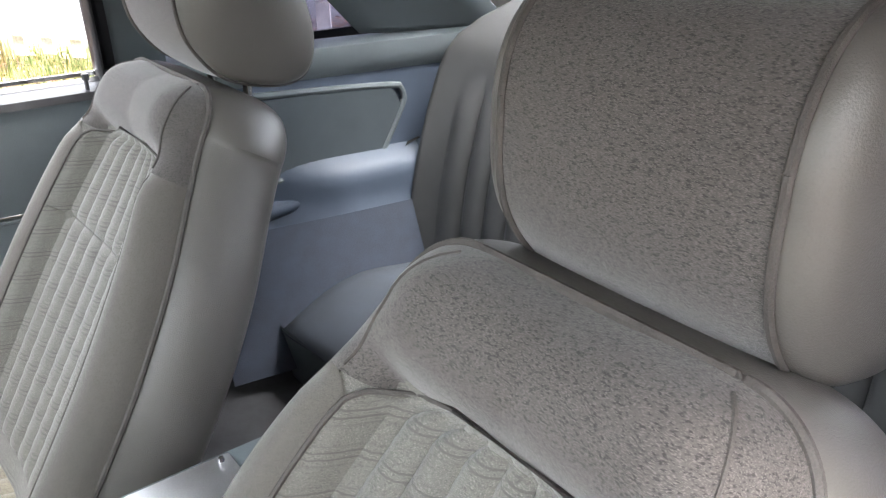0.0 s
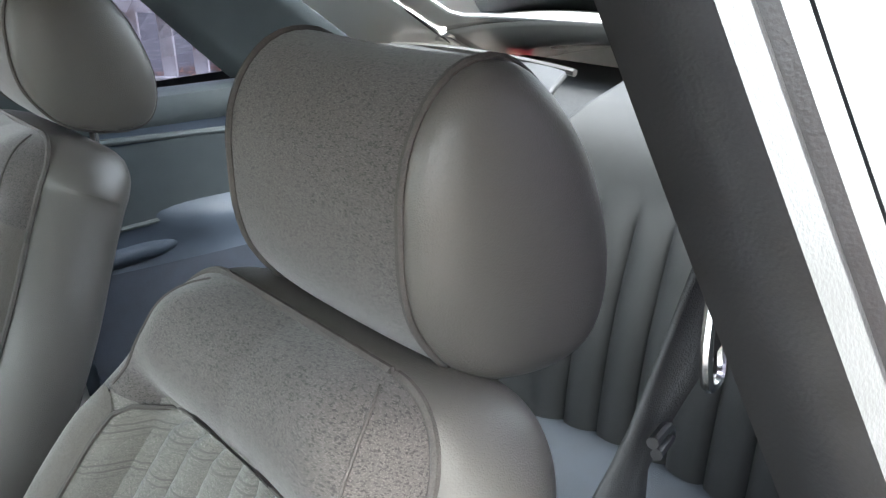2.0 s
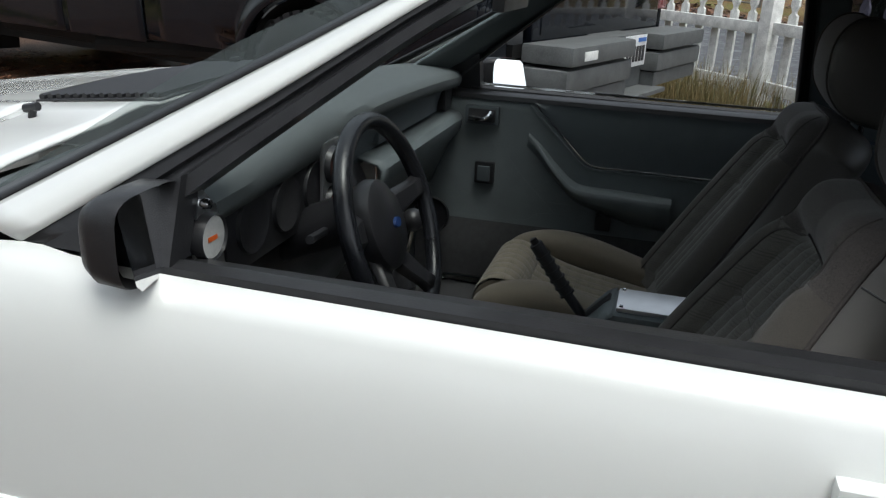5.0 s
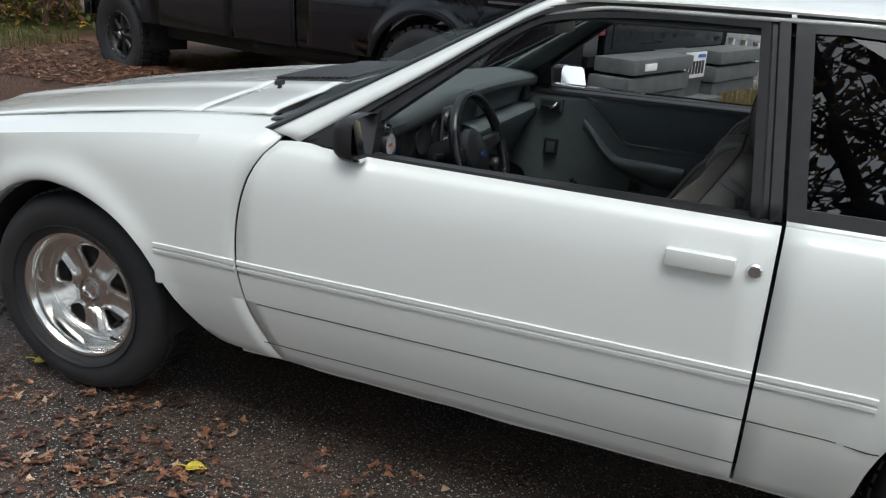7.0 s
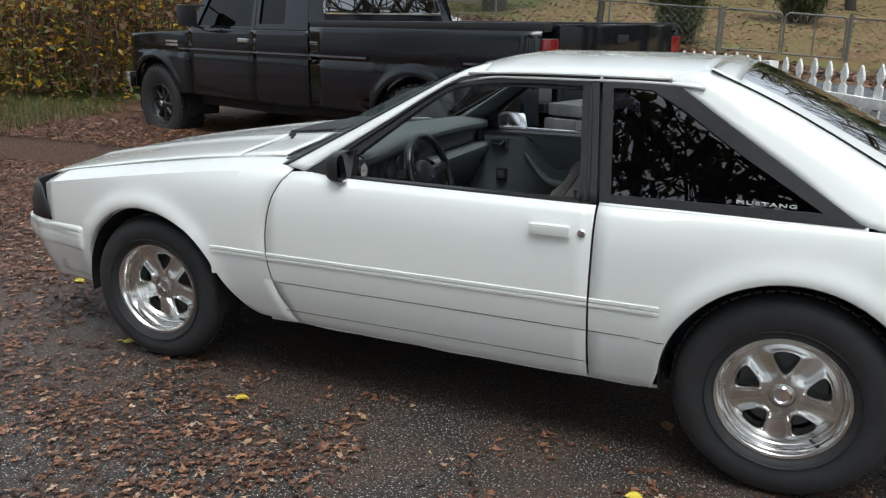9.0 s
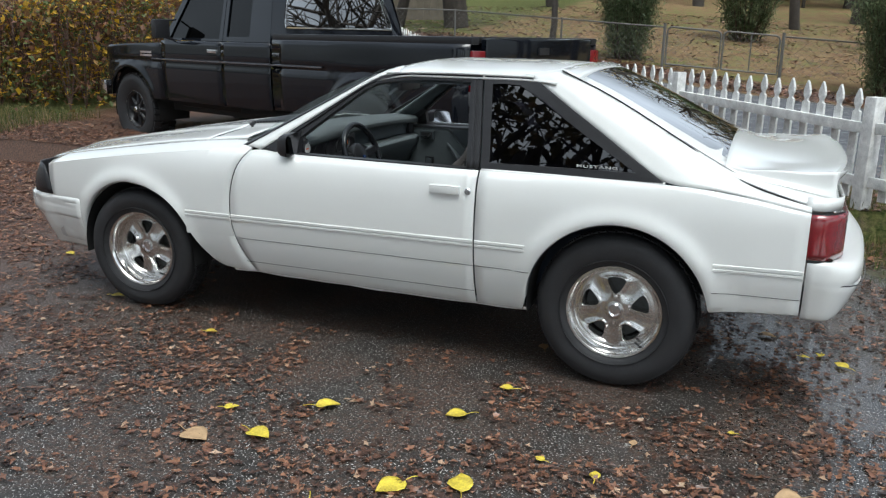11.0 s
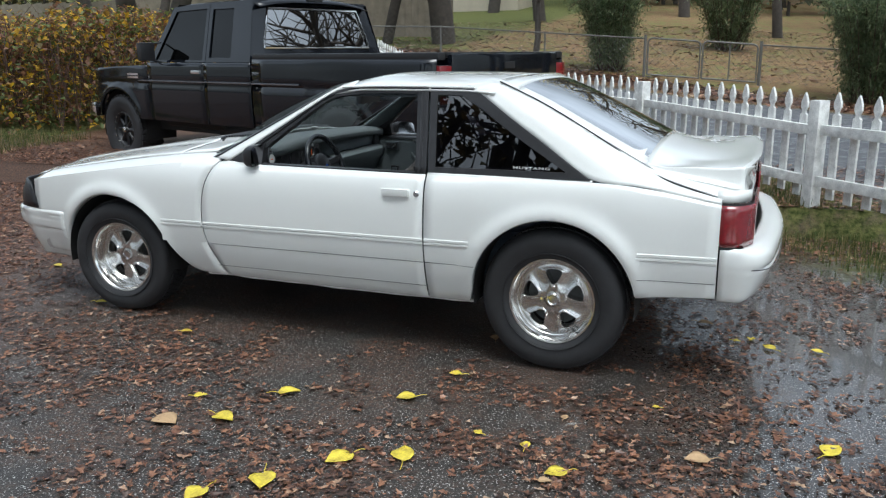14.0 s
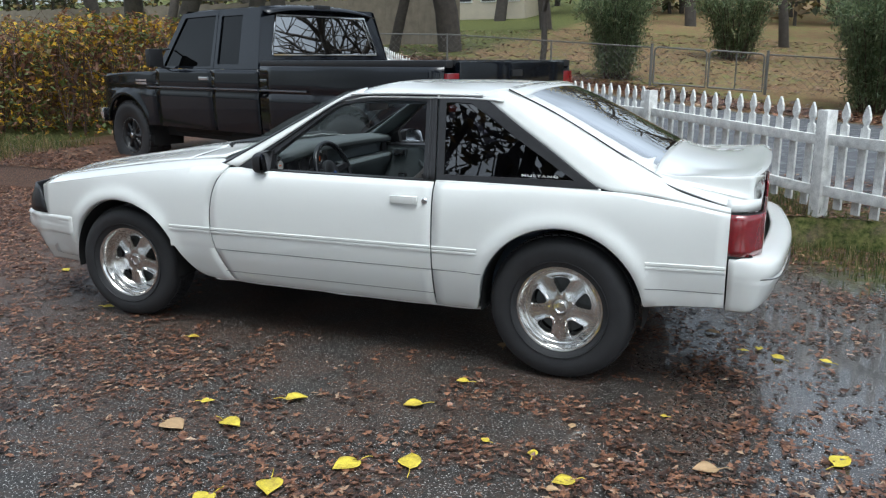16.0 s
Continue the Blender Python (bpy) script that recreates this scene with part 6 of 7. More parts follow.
for left in (True, False):
    k = 1 if left else -1
    o = lambda d: d if left else 2.0 - d
    tpart("bed_side", tside(0.03, 2.47, 0.60, 1.27, left), TRUCKPAINT, thick=0.006)
    cab = tpart("cab_side", tside(2.50, 3.30, 0.58, 1.235, left), TRUCKPAINT, thick=0.006)
    door = tpart("cab_door", tside(3.31, 4.42, 0.58, 1.235, left), TRUCKPAINT, thick=0.006)
    tpart("front_fender", tside(4.43, 5.78, 0.58, lambda u: 1.205 - 0.05 * max(0, (u - 4.5) / 1.3) ** 1.5, left, 0.12), TRUCKPAINT, thick=0.006)
    bm = bmesh.new()
    box(bm, 0.02, 2.48, o(0.02), o(0.12), 1.265, 1.325, 0.015)
    tpart("bed_rail", bm, BLACKPLASTIC)
    for u0, u1 in ((0.03, 0.70), (1.74, 2.47), (2.50, 3.30), (3.31, 4.42), (4.43, 4.62)):
        bm = bmesh.new()
        tube(bm, [(u, o(-0.006), 1.03) for u in np.linspace(u0, u1, 5)], 0.011, 6)
        tpart("side_trim", bm, material("dull_chrome", (0.30, 0.31, 0.33), 0.25, 1.0) if "dull_chrome" not in bpy.data.materials else bpy.data.materials["dull_chrome"])
    # greenhouse side with window openings as frames
    def gl(u, z):
        return (u, o(0.03 + 0.30 * (z - 1.235)), z)
    for outer, inner, nm in (([(3.30, 1.24), (4.40, 1.24), (4.02, 1.74), (3.34, 1.76)], [(3.36, 1.26), (4.28, 1.26), (3.96, 1.70), (3.38, 1.71)], "door"),
                             ([(2.52, 1.24), (3.29, 1.24), (3.33, 1.76), (2.62, 1.76)], [(2.86, 1.28), (3.24, 1.28), (3.27, 1.70), (2.90, 1.70)], "quarter")):
        bm = bmesh.new()
        def rg(p, d):
            r = []
            for a, b in zip(p, p[1:] + p[:1]):
                r += [np.array(gl(*(np.array(a) + (np.array(b) - a) * t))) + (0, d * k, 0) for t in (0, 0.25, 0.5, 0.75)]
            return r
        grid(bm, [rg(outer, 0.0), rg(outer, -0.008), rg(inner, -0.008), rg(inner, 0.02)], True)
        fr = tpart("window_frame", bm, TRUCKPAINT, truck)
        bm = bmesh.new()
        bm.faces.new([bm.verts.new(tuple(np.array(gl(u, z)) + (0, 0.008 * k, 0))) for u, z in inner])
        face_out(tpart("side_window", bm, TRUCKGLASS, truck, "dark side window", smooth=False), TRUCK_AT @ Vector((3.4, 1.0, 1.3)))
    bm = bmesh.new()
    box(bm, 3.36, 3.52, o(-0.022), o(0.01), 1.120, 1.155, 0.006)
    tpart("door_handle", bm, CHROME, door, "chrome handle")
    bm = bmesh.new()
    box(bm, 4.12, 4.20, o(-0.24), o(-0.06), 1.26, 1.46, 0.02)
    mr = tpart("door_mirror", bm, BLACKPLASTIC, truck)
    bm = bmesh.new()
    tube(bm, [(4.18, o(0.03), 1.24), (4.16, o(-0.10), 1.27)], 0.012, 8)
    tpart("mirror_arm", bm, BLACKPLASTIC, mr)
    bm = bmesh.new()
    tube(bm, [(4.18, o(0.06), 1.46), (4.16, o(-0.10), 1.44)], 0.010, 8)
    tpart("mirror_arm", bm, BLACKPLASTIC, mr)
    bm = bmesh.new()
    box(bm, -0.005, 0.06, o(0.015), o(0.17), 0.90, 1.22, 0.012)
    tpart("tail_lamp", bm, REDLENS, truck, "red tail lamp")
    bm = bmesh.new()
    tube(bm, [(3.2, o(0.18), 0.50), (2.0, o(0.22), 0.55)], 0.05, 8)
    tube(bm, [(4.4, o(0.25), 0.55), (1.9, o(0.28), 0.52)], 0.06, 8)
    tpart("frame_rail", bm, DARK)
    for cu in (1.22, 5.13):
        rows = [[(cu + 0.495 * math.cos(a), o(v), 0.42 + 0.495 * math.sin(a)) for a in np.linspace(-0.2, math.pi + 0.2, 20)] for v in (0.05, 0.45)]
        tpart("wheel_housing", surface(rows), DARK)
        prof = [(0.20, 0.02), (0.235, 0.0), (0.27, -0.015), (0.36, -0.03), (0.395, -0.015), (0.415, 0.01), (0.418, 0.15), (0.415, 0.27), (0.39, 0.29), (0.24, 0.29)]
        bm = lathe([tuple(p) for p in spline(prof, 26)], 48)
        bmesh.ops.transform(bm, matrix=Matrix.Translation((cu, o(0.03), 0.42)) @ Matrix.Diagonal((1, k, 1, 1)), verts=bm.verts)
        ty = tpart("truck_wheel", bm, RUBBER, truck, "black off-road tyre on a black wheel")
        bm = bmesh.new()
        for a in range(36):
            for row in range(3):
                m = Matrix.Translation((cu, o(0.03), 0.42)) @ Matrix.Diagonal((1, k, 1, 1)) @ Matrix.Rotation(2 * math.pi * (a + 0.5 * (row % 2)) / 36, 4, "Y") @ Matrix.Translation((0.422, 0.04 + 0.10 * row, 0))
                box(bm, -0.012, 0.010, -0.042, 0.042, -0.024, 0.024, 0, m)
        tpart("tread", bm, RUBBER, ty)
        bm = lathe([(0.0, 0.03), (0.05, 0.03), (0.055, 0.05), (0.12, 0.06), (0.185, 0.075), (0.20, 0.03), (0.225, 0.01), (0.215, 0.0)], 40)
        bmesh.ops.transform(bm, matrix=Matrix.Translation((cu, o(0.03), 0.42)) @ Matrix.Diagonal((1, k, 1, 1)), verts=bm.verts)
        tpart("rim", bm, BLACKPLASTIC, ty)
        for a in range(16):
            t = 2 * math.pi * a / 16
            bm = lathe([(0.0, -0.006), (0.007, -0.004), (0.008, 0.02)], 6)
            bmesh.ops.transform(bm, matrix=Matrix.Translation((cu + 0.212 * math.cos(t), o(0.03) + 0.0, 0.42 + 0.212 * math.sin(t))) @ Matrix.Diagonal((1, k, 1, 1)), verts=bm.verts)
            tpart("rim_bolt", bm, ALLOY_FACE, ty)
        for a in range(8):
            t = 2 * math.pi * a / 8
            bm = bmesh.new()
            tube(bm, [(cu + 0.06 * math.cos(t), o(0.075), 0.42 + 0.06 * math.sin(t)), (cu + 0.19 * math.cos(t), o(0.085), 0.42 + 0.19 * math.sin(t))], 0.022, 8)
            tpart("rim_spoke", bm, BLACKPLASTIC, ty)
        bm = lathe([(0.0, -0.012), (0.024, -0.010), (0.034, 0.0), (0.038, 0.06)], 20)
        bmesh.ops.transform(bm, matrix=Matrix.Translation((cu, o(0.03), 0.42)) @ Matrix.Diagonal((1, k, 1, 1)), verts=bm.verts)
        tpart("hub_cap", bm, ALLOY_FACE, ty)
# far parts: roof, bonnet, screens, tailgate
bm = surface([[(u, 1.0 + t * (0.80 - 0.02 * abs(u - 3.2)), 1.80 - 0.05 * abs(t) ** 3 - 0.05 * max(0, (abs(u - 3.3) - 0.55) / 0.2) ** 2) for t in np.linspace(-1, 1, 17)] for u in np.linspace(2.55, 4.05, 16)])
tpart("cab_roof", bm, TRUCKPAINT, thick=0.01)
bm = surface([[(u, 1.0 + t * 0.97, 1.195 + 0.045 * (1 - t * t) - 0.06 * max(0, (u - 4.4) / 1.4) ** 1.6) for t in np.linspace(-1, 1, 17)] for u in np.linspace(4.40, 5.80, 14)])
tpart("bonnet", bm, TRUCKPAINT, thick=0.01)
bm = surface([[(5.80 + 0.02 * (1 - t * t), 1.0 + t * 0.86, z) for t in np.linspace(-1, 1, 9)] for z in (0.75, 0.95, 1.16)])
tpart("grille", bm, BLACKPLASTIC, thick=0.02)
bm = bmesh.new()
box(bm, 5.78, 5.95, 0.03, 1.97, 0.56, 0.74, 0.03)
tpart("front_bumper", bm, CHROME)
bm = surface([[(4.42 - 0.42 * f, 1.0 + t * (0.94 - 0.16 * f), 1.235 + 0.53 * f) for t in np.linspace(-1, 1, 9)] for f in (0, 0.5, 1)])
face_out(tpart("windscreen", bm, TRUCKGLASS, truck), TRUCK_AT @ Vector((3.4, 1.0, 1.3)))
# back of the cab with its big window
def cb(y, z):
    return (2.52 + 0.22 * (z - 1.235), y, z)
ow = [(0.03, 0.60), (1.97, 0.60), (1.97, 1.235), (1.81, 1.77), (0.19, 1.77), (0.03, 1.235)]
iw = [(0.24, 1.36), (1.76, 1.36), (1.76, 1.40), (1.64, 1.70), (0.36, 1.70), (0.24, 1.40)]
bm = bmesh.new()
grid(bm, [[cb(*p) for p in ow], [tuple(np.array(cb(*p)) + (-0.01, 0, 0)) for p in iw]], True)
tpart("cab_back", bm, TRUCKPAINT, smooth=False)
bm = bmesh.new()
bm.faces.new([bm.verts.new(tuple(np.array(cb(*p)) + (0.0, 0, 0))) for p in iw])
face_out(tpart("rear_window", bm, pane_material("mirror_tint", (0.02, 0.02, 0.02), 10.0), truck, "mirror-like rear window", smooth=False), TRUCK_AT @ Vector((3.4, 1.0, 1.3)))
bm = bmesh.new()
tube(bm, [tuple(np.array(cb(*p)) + (-0.014, 0, 0)) for p in iw + iw[:1]], 0.012, 6)
tpart("rear_window_seal", bm, CHROME)
bm = bmesh.new()
box(bm, 2.57, 2.62, 0.9, 1.1, 1.765, 1.80, 0.01)
tpart("brake_lamp", bm, BLACKPLASTIC)
bm = bmesh.new()
box(bm, -0.01, 0.045, 0.17, 1.83, 0.70, 1.315, 0.02)
tg = tpart("tailgate", bm, TRUCKPAINT)
bm = bmesh.new()
box(bm, -0.025, -0.008, 0.92, 1.08, 1.18, 1.24, 0.005)
tpart("tailgate_handle", bm, BLACKPLASTIC, tg)
bm = bmesh.new()
box(bm, -0.016, -0.008, 0.24, 1.76, 0.82, 1.10, 0.004)
tpart("tailgate_panel", bm, TRUCKPAINT, tg)
bm = bmesh.new()
box(bm, 0.05, 2.46, 0.10, 1.90, 0.72, 0.78)
tpart("bed_floor", bm, DARK)
bm = bmesh.new()
box(bm, 0.3, 5.6, 0.25, 1.75, 0.44, 0.60)
tpart("chassis", bm, DARK)
# step bumper, scuffed grey, with a plate
bumper_parts = []
for y0, y1 in ((0.03, 0.80), (1.20, 1.97)):
    bm = bmesh.new()
    box(bm, -0.26, 0.0, y0, y1, 0.60, 0.70, 0.02)
    bp_ = tpart("bumper_end", bm, BUMPERGREY, truck, "scuffed grey step bumper")
    bm = bmesh.new()
    box(bm, -0.275, -0.02, y0 + 0.015, y1 - 0.01, 0.715, 0.80, 0.02)
    tpart("bumper_step", bm, BUMPERGREY, bp_)
    bm = bmesh.new()
    box(bm, -0.24, -0.02, y0 + 0.02, y1, 0.515, 0.595, 0.015)
    tpart("bumper_lower", bm, BUMPERGREY, bp_)
bm = bmesh.new()
box(bm, -0.16, 0.0, 0.78, 1.22, 0.52, 0.80, 0.01)
tpart("bumper_middle", bm, BUMPERGREY)
bm = bmesh.new()
box(bm, -0.30, 0.0, 0.74, 1.26, 0.495, 0.52, 0.008)
tpart("bumper_tread", bm, BUMPERGREY)
bm = bmesh.new()
box(bm, -0.20, -0.195, 0.84, 1.15, 0.64, 0.80, 0.004)
pl = tpart("number_plate", bm, material("plate_white", (0.75, 0.76, 0.76), 0.4), truck, "white number plate with dark bars")
for i in range(6):
    bm = bmesh.new()
    box(bm, -0.204, -0.200, 0.865 + 0.045 * i, 0.893 + 0.045 * i, 0.665, 0.745)
    tpart("plate_bar", bm, BLACKPLASTIC, pl)
bm = bmesh.new()
box(bm, -0.204, -0.200, 1.02, 1.13, 0.765, 0.785)
tpart("plate_sticker", bm, material("plate_blue", (0.05, 0.15, 0.45), 0.5, bump=0), pl)
bm = bmesh.new()
box(bm, -0.279, -0.274, 0.16, 0.30, 0.735, 0.775, 0.002)
tpart("scuff", bm, FENCEPAINT)
# emblem bars on the fender
for z in (1.09, 1.055):
    bm = bmesh.new()
    box(bm, 4.62, 4.86, -0.008, 0.004, z, z + 0.022)
    tpart("emblem", bm, CHROME)

# ---------------------------------------------------------------- white picket fence
FA, FB = Vector((3.78, 2.67, 0)), Vector((2.16, 4.58, 0))
FD = (FB - FA).normalized()
FN = Vector((-FD.y, FD.x, 0))
SPAN = (FB - FA).length
fence = thing("picket_fence", "weathered white wooden picket fence", "fence", tuple(FA))


def fence_frame(d):
    """The pose on the fence line d metres from the first post."""
    p = FA + FD * d
    m = Matrix((( FD.x, FN.x, 0, p.x), (FD.y, FN.y, 0, p.y), (0, 0, 1, ground_z(p.x, p.y) if d >= 0 else 0.85 * ground_z(FA.x, FA.y) + 0.15 * ground_z(p.x, p.y) + 0.05), (0, 0, 0, 1)))
    return m


def picket_mesh():
    """A picket with a shaped head."""
    w, t = 0.036, 0.010
    side = [(w, 0.05), (w, 0.66), (w * 0.98, 0.70), (w * 0.45, 0.715), (w * 0.42, 0.73), (w * 0.95, 0.765), (w * 0.92, 0.80), (w * 0.45, 0.845), (0.0, 0.875)]
    outline = side + [(-x, z) for x, z in side[-2::-1]]
    bm = bmesh.new()
    f = [bm.verts.new((x, -t, z)) for x, z in outline]
    b = [bm.verts.new((x, t, z)) for x, z in outline]
    bm.faces.new(f), bm.faces.new(b[::-1])
    n = len(outline)
    for i in range(n):
        bm.faces.new((f[i], b[i], b[(i + 1) % n], f[(i + 1) % n]))
    return mesh_of("picket", bm, FENCEPAINT, False)


PICKET = picket_mesh()
rng_f = random.Random(4)
base_inv = Matrix.Translation(FA).inverted()
d = -3.2
while d < 14.5:
    if abs((d / SPAN) - round(d / SPAN)) * SPAN > 0.075:
        ob = new("picket", PICKET)
        ob.parent = fence
        ob.matrix_basis = base_inv @ fence_frame(d) @ Matrix.Translation((0, -0.035, rng_f.uniform(-0.015, 0.012))) @ Matrix.Rotation(rng_f.uniform(-0.018, 0.018), 4, "Y")
    d += SPAN / 14
for i in range(-1, 6):
    bm = bmesh.new()
    box(bm, -0.052, 0.052, -0.05, 0.05, -0.05, 0.835, 0.006, fence_frame(i * SPAN))
    part("fence_post", bm, FENCEPAINT, fence)
    for z in (0.20, 0.60):
        bm = bmesh.new()
        a, b = fence_frame(i * SPAN) @ Vector((0.05, 0, z)), fence_frame((i + 1) * SPAN) @ Vector((-0.05, 0, z + 0.01))
        mid = Matrix.Translation(a)
        L = (b - a)
        m = Matrix.Translation(a) @ L.to_track_quat("X", "Z").to_matrix().to_4x4()
        box(bm, 0, L.length, -0.020, 0.022, -0.04, 0.04, 0.004, m)
        part("fence_rail", bm, FENCEPAINT, fence)

# ---------------------------------------------------------------- chain-link fence with a gate, beyond the road
GALV = material("galvanised_steel", (0.15, 0.145, 0.135), 0.6, 0.3, 0.2, 30, 200, 0.1)
link = thing("chain_link_fence", "grey galvanised chain-link fence with a double gate", "fence", (2.0, 15.0, ground_z(2, 15)))


def wire_net(bm, a, b, h, step=0.16):
    a, b = Vector(a), Vector(b)
    L, u = (b - a).length, (b - a).normalized()
    n = int((L + h) / step)
    for s in (1, -1):
        for i in range(n):
            x0 = i * step - (h if s > 0 else 0)
            x1 = x0 + s * h if s > 0 else x0 - h
            z0, z1 = 0.05, h
            if x1 < x0:
                x0, x1, z0, z1 = x1, x0, z1, z0
            if x1 <= 0 or x0 >= L:
                continue
            c0, c1 = max(0, x0), min(L, x1)
            f = lambda x: z0 + (z1 - z0) * (x - x0) / (x1 - x0)
            tube(bm, [a + u * c0 + Vector((0, 0, f(c0))), a + u * c1 + Vector((0, 0, f(c1)))], 0.0024, 3)


LX = [-14.0, -11.0, -8.0, -5.0, -2.1, 0.45, 3.13, 5.6, 8.4, 11.2]
LINK_Y, LINK_H = 16.5, 0.96
for i, x in enumerate(LX):
    z = ground_z(x, LINK_Y)
    bm = bmesh.new()
    tube(bm, [(x, LINK_Y, z - 0.1), (x, LINK_Y, z + LINK_H + (0.06 if i in (5, 6) else 0.0))], 0.036 if i in (5, 6) else 0.024, 8)
    part("fence_pole", bm, GALV, link)
for i in range(len(LX) - 1):
    x0, x1 = LX[i], LX[i + 1]
    z0, z1 = ground_z(x0, LINK_Y), ground_z(x1, LINK_Y)
    if i == 5:
        # two gate leaves with rounded upper corners
        for xa, xb in ((x0 + 0.07, (x0 + x1) / 2 - 0.03), ((x0 + x1) / 2 + 0.03, x1 - 0.07)):
            za, zb = ground_z(xa, LINK_Y) + 0.07, ground_z(xb, LINK_Y) + 0.07
            h, c = LINK_H - 0.09, 0.09
            bm = bmesh.new()
            tube(bm, [(xa, LINK_Y, za), (xa, LINK_Y, za + h - c), (xa + 0.03, LINK_Y, za + h - 0.03), (xa + c, LINK_Y, za + h), (xb - c, LINK_Y, zb + h), (xb - 0.03, LINK_Y, zb + h - 0.03), (xb, LINK_Y, zb + h - c), (xb, LINK_Y, zb), (xa, LINK_Y, za)], 0.022, 8)
            leaf = part("gate_leaf", bm, GALV, link)
            bm = bmesh.new()
            wire_net(bm, (xa, LINK_Y, za - 0.05), (xb, LINK_Y, zb - 0.05), h)
            tagged(part("wire_netting", bm, GALV, leaf), kind="stuff")
            if xa > x0 + 1:
                bm = bmesh.new()
                tube(bm, [((xa + xb) / 2, LINK_Y, (za + zb) / 2), ((xa + xb) / 2, LINK_Y, (za + zb) / 2 + h)], 0.018, 6)
                part("gate_brace", bm, GALV, leaf)
        continue
    bm = bmesh.new()
    tube(bm, [(x0, LINK_Y, z0 + LINK_H - 0.03), (x1, LINK_Y, z1 + LINK_H - 0.03)], 0.018, 6)
    part("top_rail", bm, GALV, link)
    bm = bmesh.new()
    wire_net(bm, (x0, LINK_Y, z0), (x1, LINK_Y, z1), LINK_H - 0.04)
    tagged(part("wire_netting", bm, GALV, link), kind="stuff")

# ---------------------------------------------------------------- plants
def leaf_cloud(spots, size, shape=(1.0, 0.5), droop=0.4, seed=1, jitter=0.5):
    """Many small two-fold leaves at the given spots: vertices and faces."""
    r = random.Random(seed)
    vs, fs = [], []
    for p in spots:
        s = size * r.uniform(1 - jitter, 1 + jitter)
        a = r.uniform(0, 2 * math.pi)
        pitch = r.gauss(-droop, 0.5)
        d = Vector((math.cos(a) * math.cos(pitch), math.sin(a) * math.cos(pitch), math.sin(pitch)))
        n = Vector((-math.sin(a), math.cos(a), r.uniform(-0.5, 0.5))).normalized()
        up = d.cross(n).normalized()
        p = Vector(p)
        k = len(vs)
        w, l = s * shape[1] * 0.5, s * shape[0]
        vs += [p, p + d * l * 0.5 + n * w + up * w * 0.35, p + d * l, p + d * l * 0.5 - n * w + up * w * 0.35]
        fs += [(k, k + 1, k + 2), (k, k + 2, k + 3)]
    return vs, fs


def leaf_mesh(name, vs, fs, mat):
    me = bpy.data.meshes.new(name)
    me.from_pydata([tuple(v) for v in vs], [], fs)
    me.materials.append(mat)
    return me


def leaf_material(name, stops, rough=0.55, through_light=0.4):
    """Leaf colours drawn piece by piece from a ramp."""
    m = bpy.data.materials.new(name)
    m.use_nodes = True
    nd, ln = m.node_tree.nodes, m.node_tree.links
    b = nd["Principled BSDF"]
    g = nd.new("ShaderNodeNewGeometry")
    ramp = nd.new("ShaderNodeValToRGB")
    e = ramp.color_ramp.elements
    e[0].position, e[0].color = stops[0][0], (*stops[0][1], 1)
    e[1].position, e[1].color = stops[-1][0], (*stops[-1][1], 1)
    for pos, c in stops[1:-1]:
        q = e.new(pos)
        q.color = (*c, 1)
    ln.new(g.outputs["Random Per Island"], ramp.inputs["Fac"])
    tc, n = nd.new("ShaderNodeTexCoord"), nd.new("ShaderNodeTexNoise")
    n.inputs["Scale"].default_value = 60
    ln.new(tc.outputs["Object"], n.inputs["Vector"])
    hsv = nd.new("ShaderNodeHueSaturation")
    mr = nd.new("ShaderNodeMapRange")
    mr.inputs["To Min"].default_value, mr.inputs["To Max"].default_value = 0.7, 1.3
    ln.new(n.outputs["Fac"], mr.inputs["Value"])
    ln.new(mr.outputs[0], hsv.inputs["Value"])
    ln.new(ramp.outputs["Color"], hsv.inputs["Color"])
    ln.new(hsv.outputs["Color"], b.inputs["Base Color"])
    b.inputs["Roughness"].default_value = rough
    thin, both_ways = nd.new("ShaderNodeBsdfTranslucent"), nd.new("ShaderNodeMixShader")
    ln.new(hsv.outputs["Color"], thin.inputs["Color"])
    both_ways.inputs["Fac"].default_value = through_light
    ln.new(b.outputs[0], both_ways.inputs[1])
    ln.new(thin.outputs[0], both_ways.inputs[2])
    ln.new(both_ways.outputs[0], nd["Material Output"].inputs["Surface"])
    return m


BARK = material("rough_bark", (0.055, 0.046, 0.038), 0.9, 0, 0.45, 6, 45, 0.9)
TWIG = material("reddish_stem", (0.075, 0.042, 0.032), 0.8, 0, 0.3, 20, 100, 0.3)
LEAF_BRAMBLE = leaf_material("bramble_leaves", [(0.0, (0.09, 0.12, 0.030)), (0.24, (0.13, 0.16, 0.045)), (0.36, (0.22, 0.105, 0.055)), (0.68, (0.15, 0.075, 0.052)), (0.82, (0.40, 0.24, 0.028)), (0.93, (0.55, 0.33, 0.02)), (1.0, (0.65, 0.42, 0.03))])
LEAF_GREEN = leaf_material("oleander_leaves", [(0.0, (0.075, 0.115, 0.055)), (0.6, (0.17, 0.22, 0.11)), (1.0, (0.30, 0.33, 0.18))], 0.45, 0.5)
LEAF_DRY = leaf_material("dry_leaves", [(0.0, (0.022, 0.013, 0.011)), (0.35, (0.088, 0.043, 0.028)), (0.70, (0.195, 0.088, 0.050)), (0.93, (0.30, 0.145, 0.080)), (1.0, (0.46, 0.33, 0.22))], 0.34, 0.1)
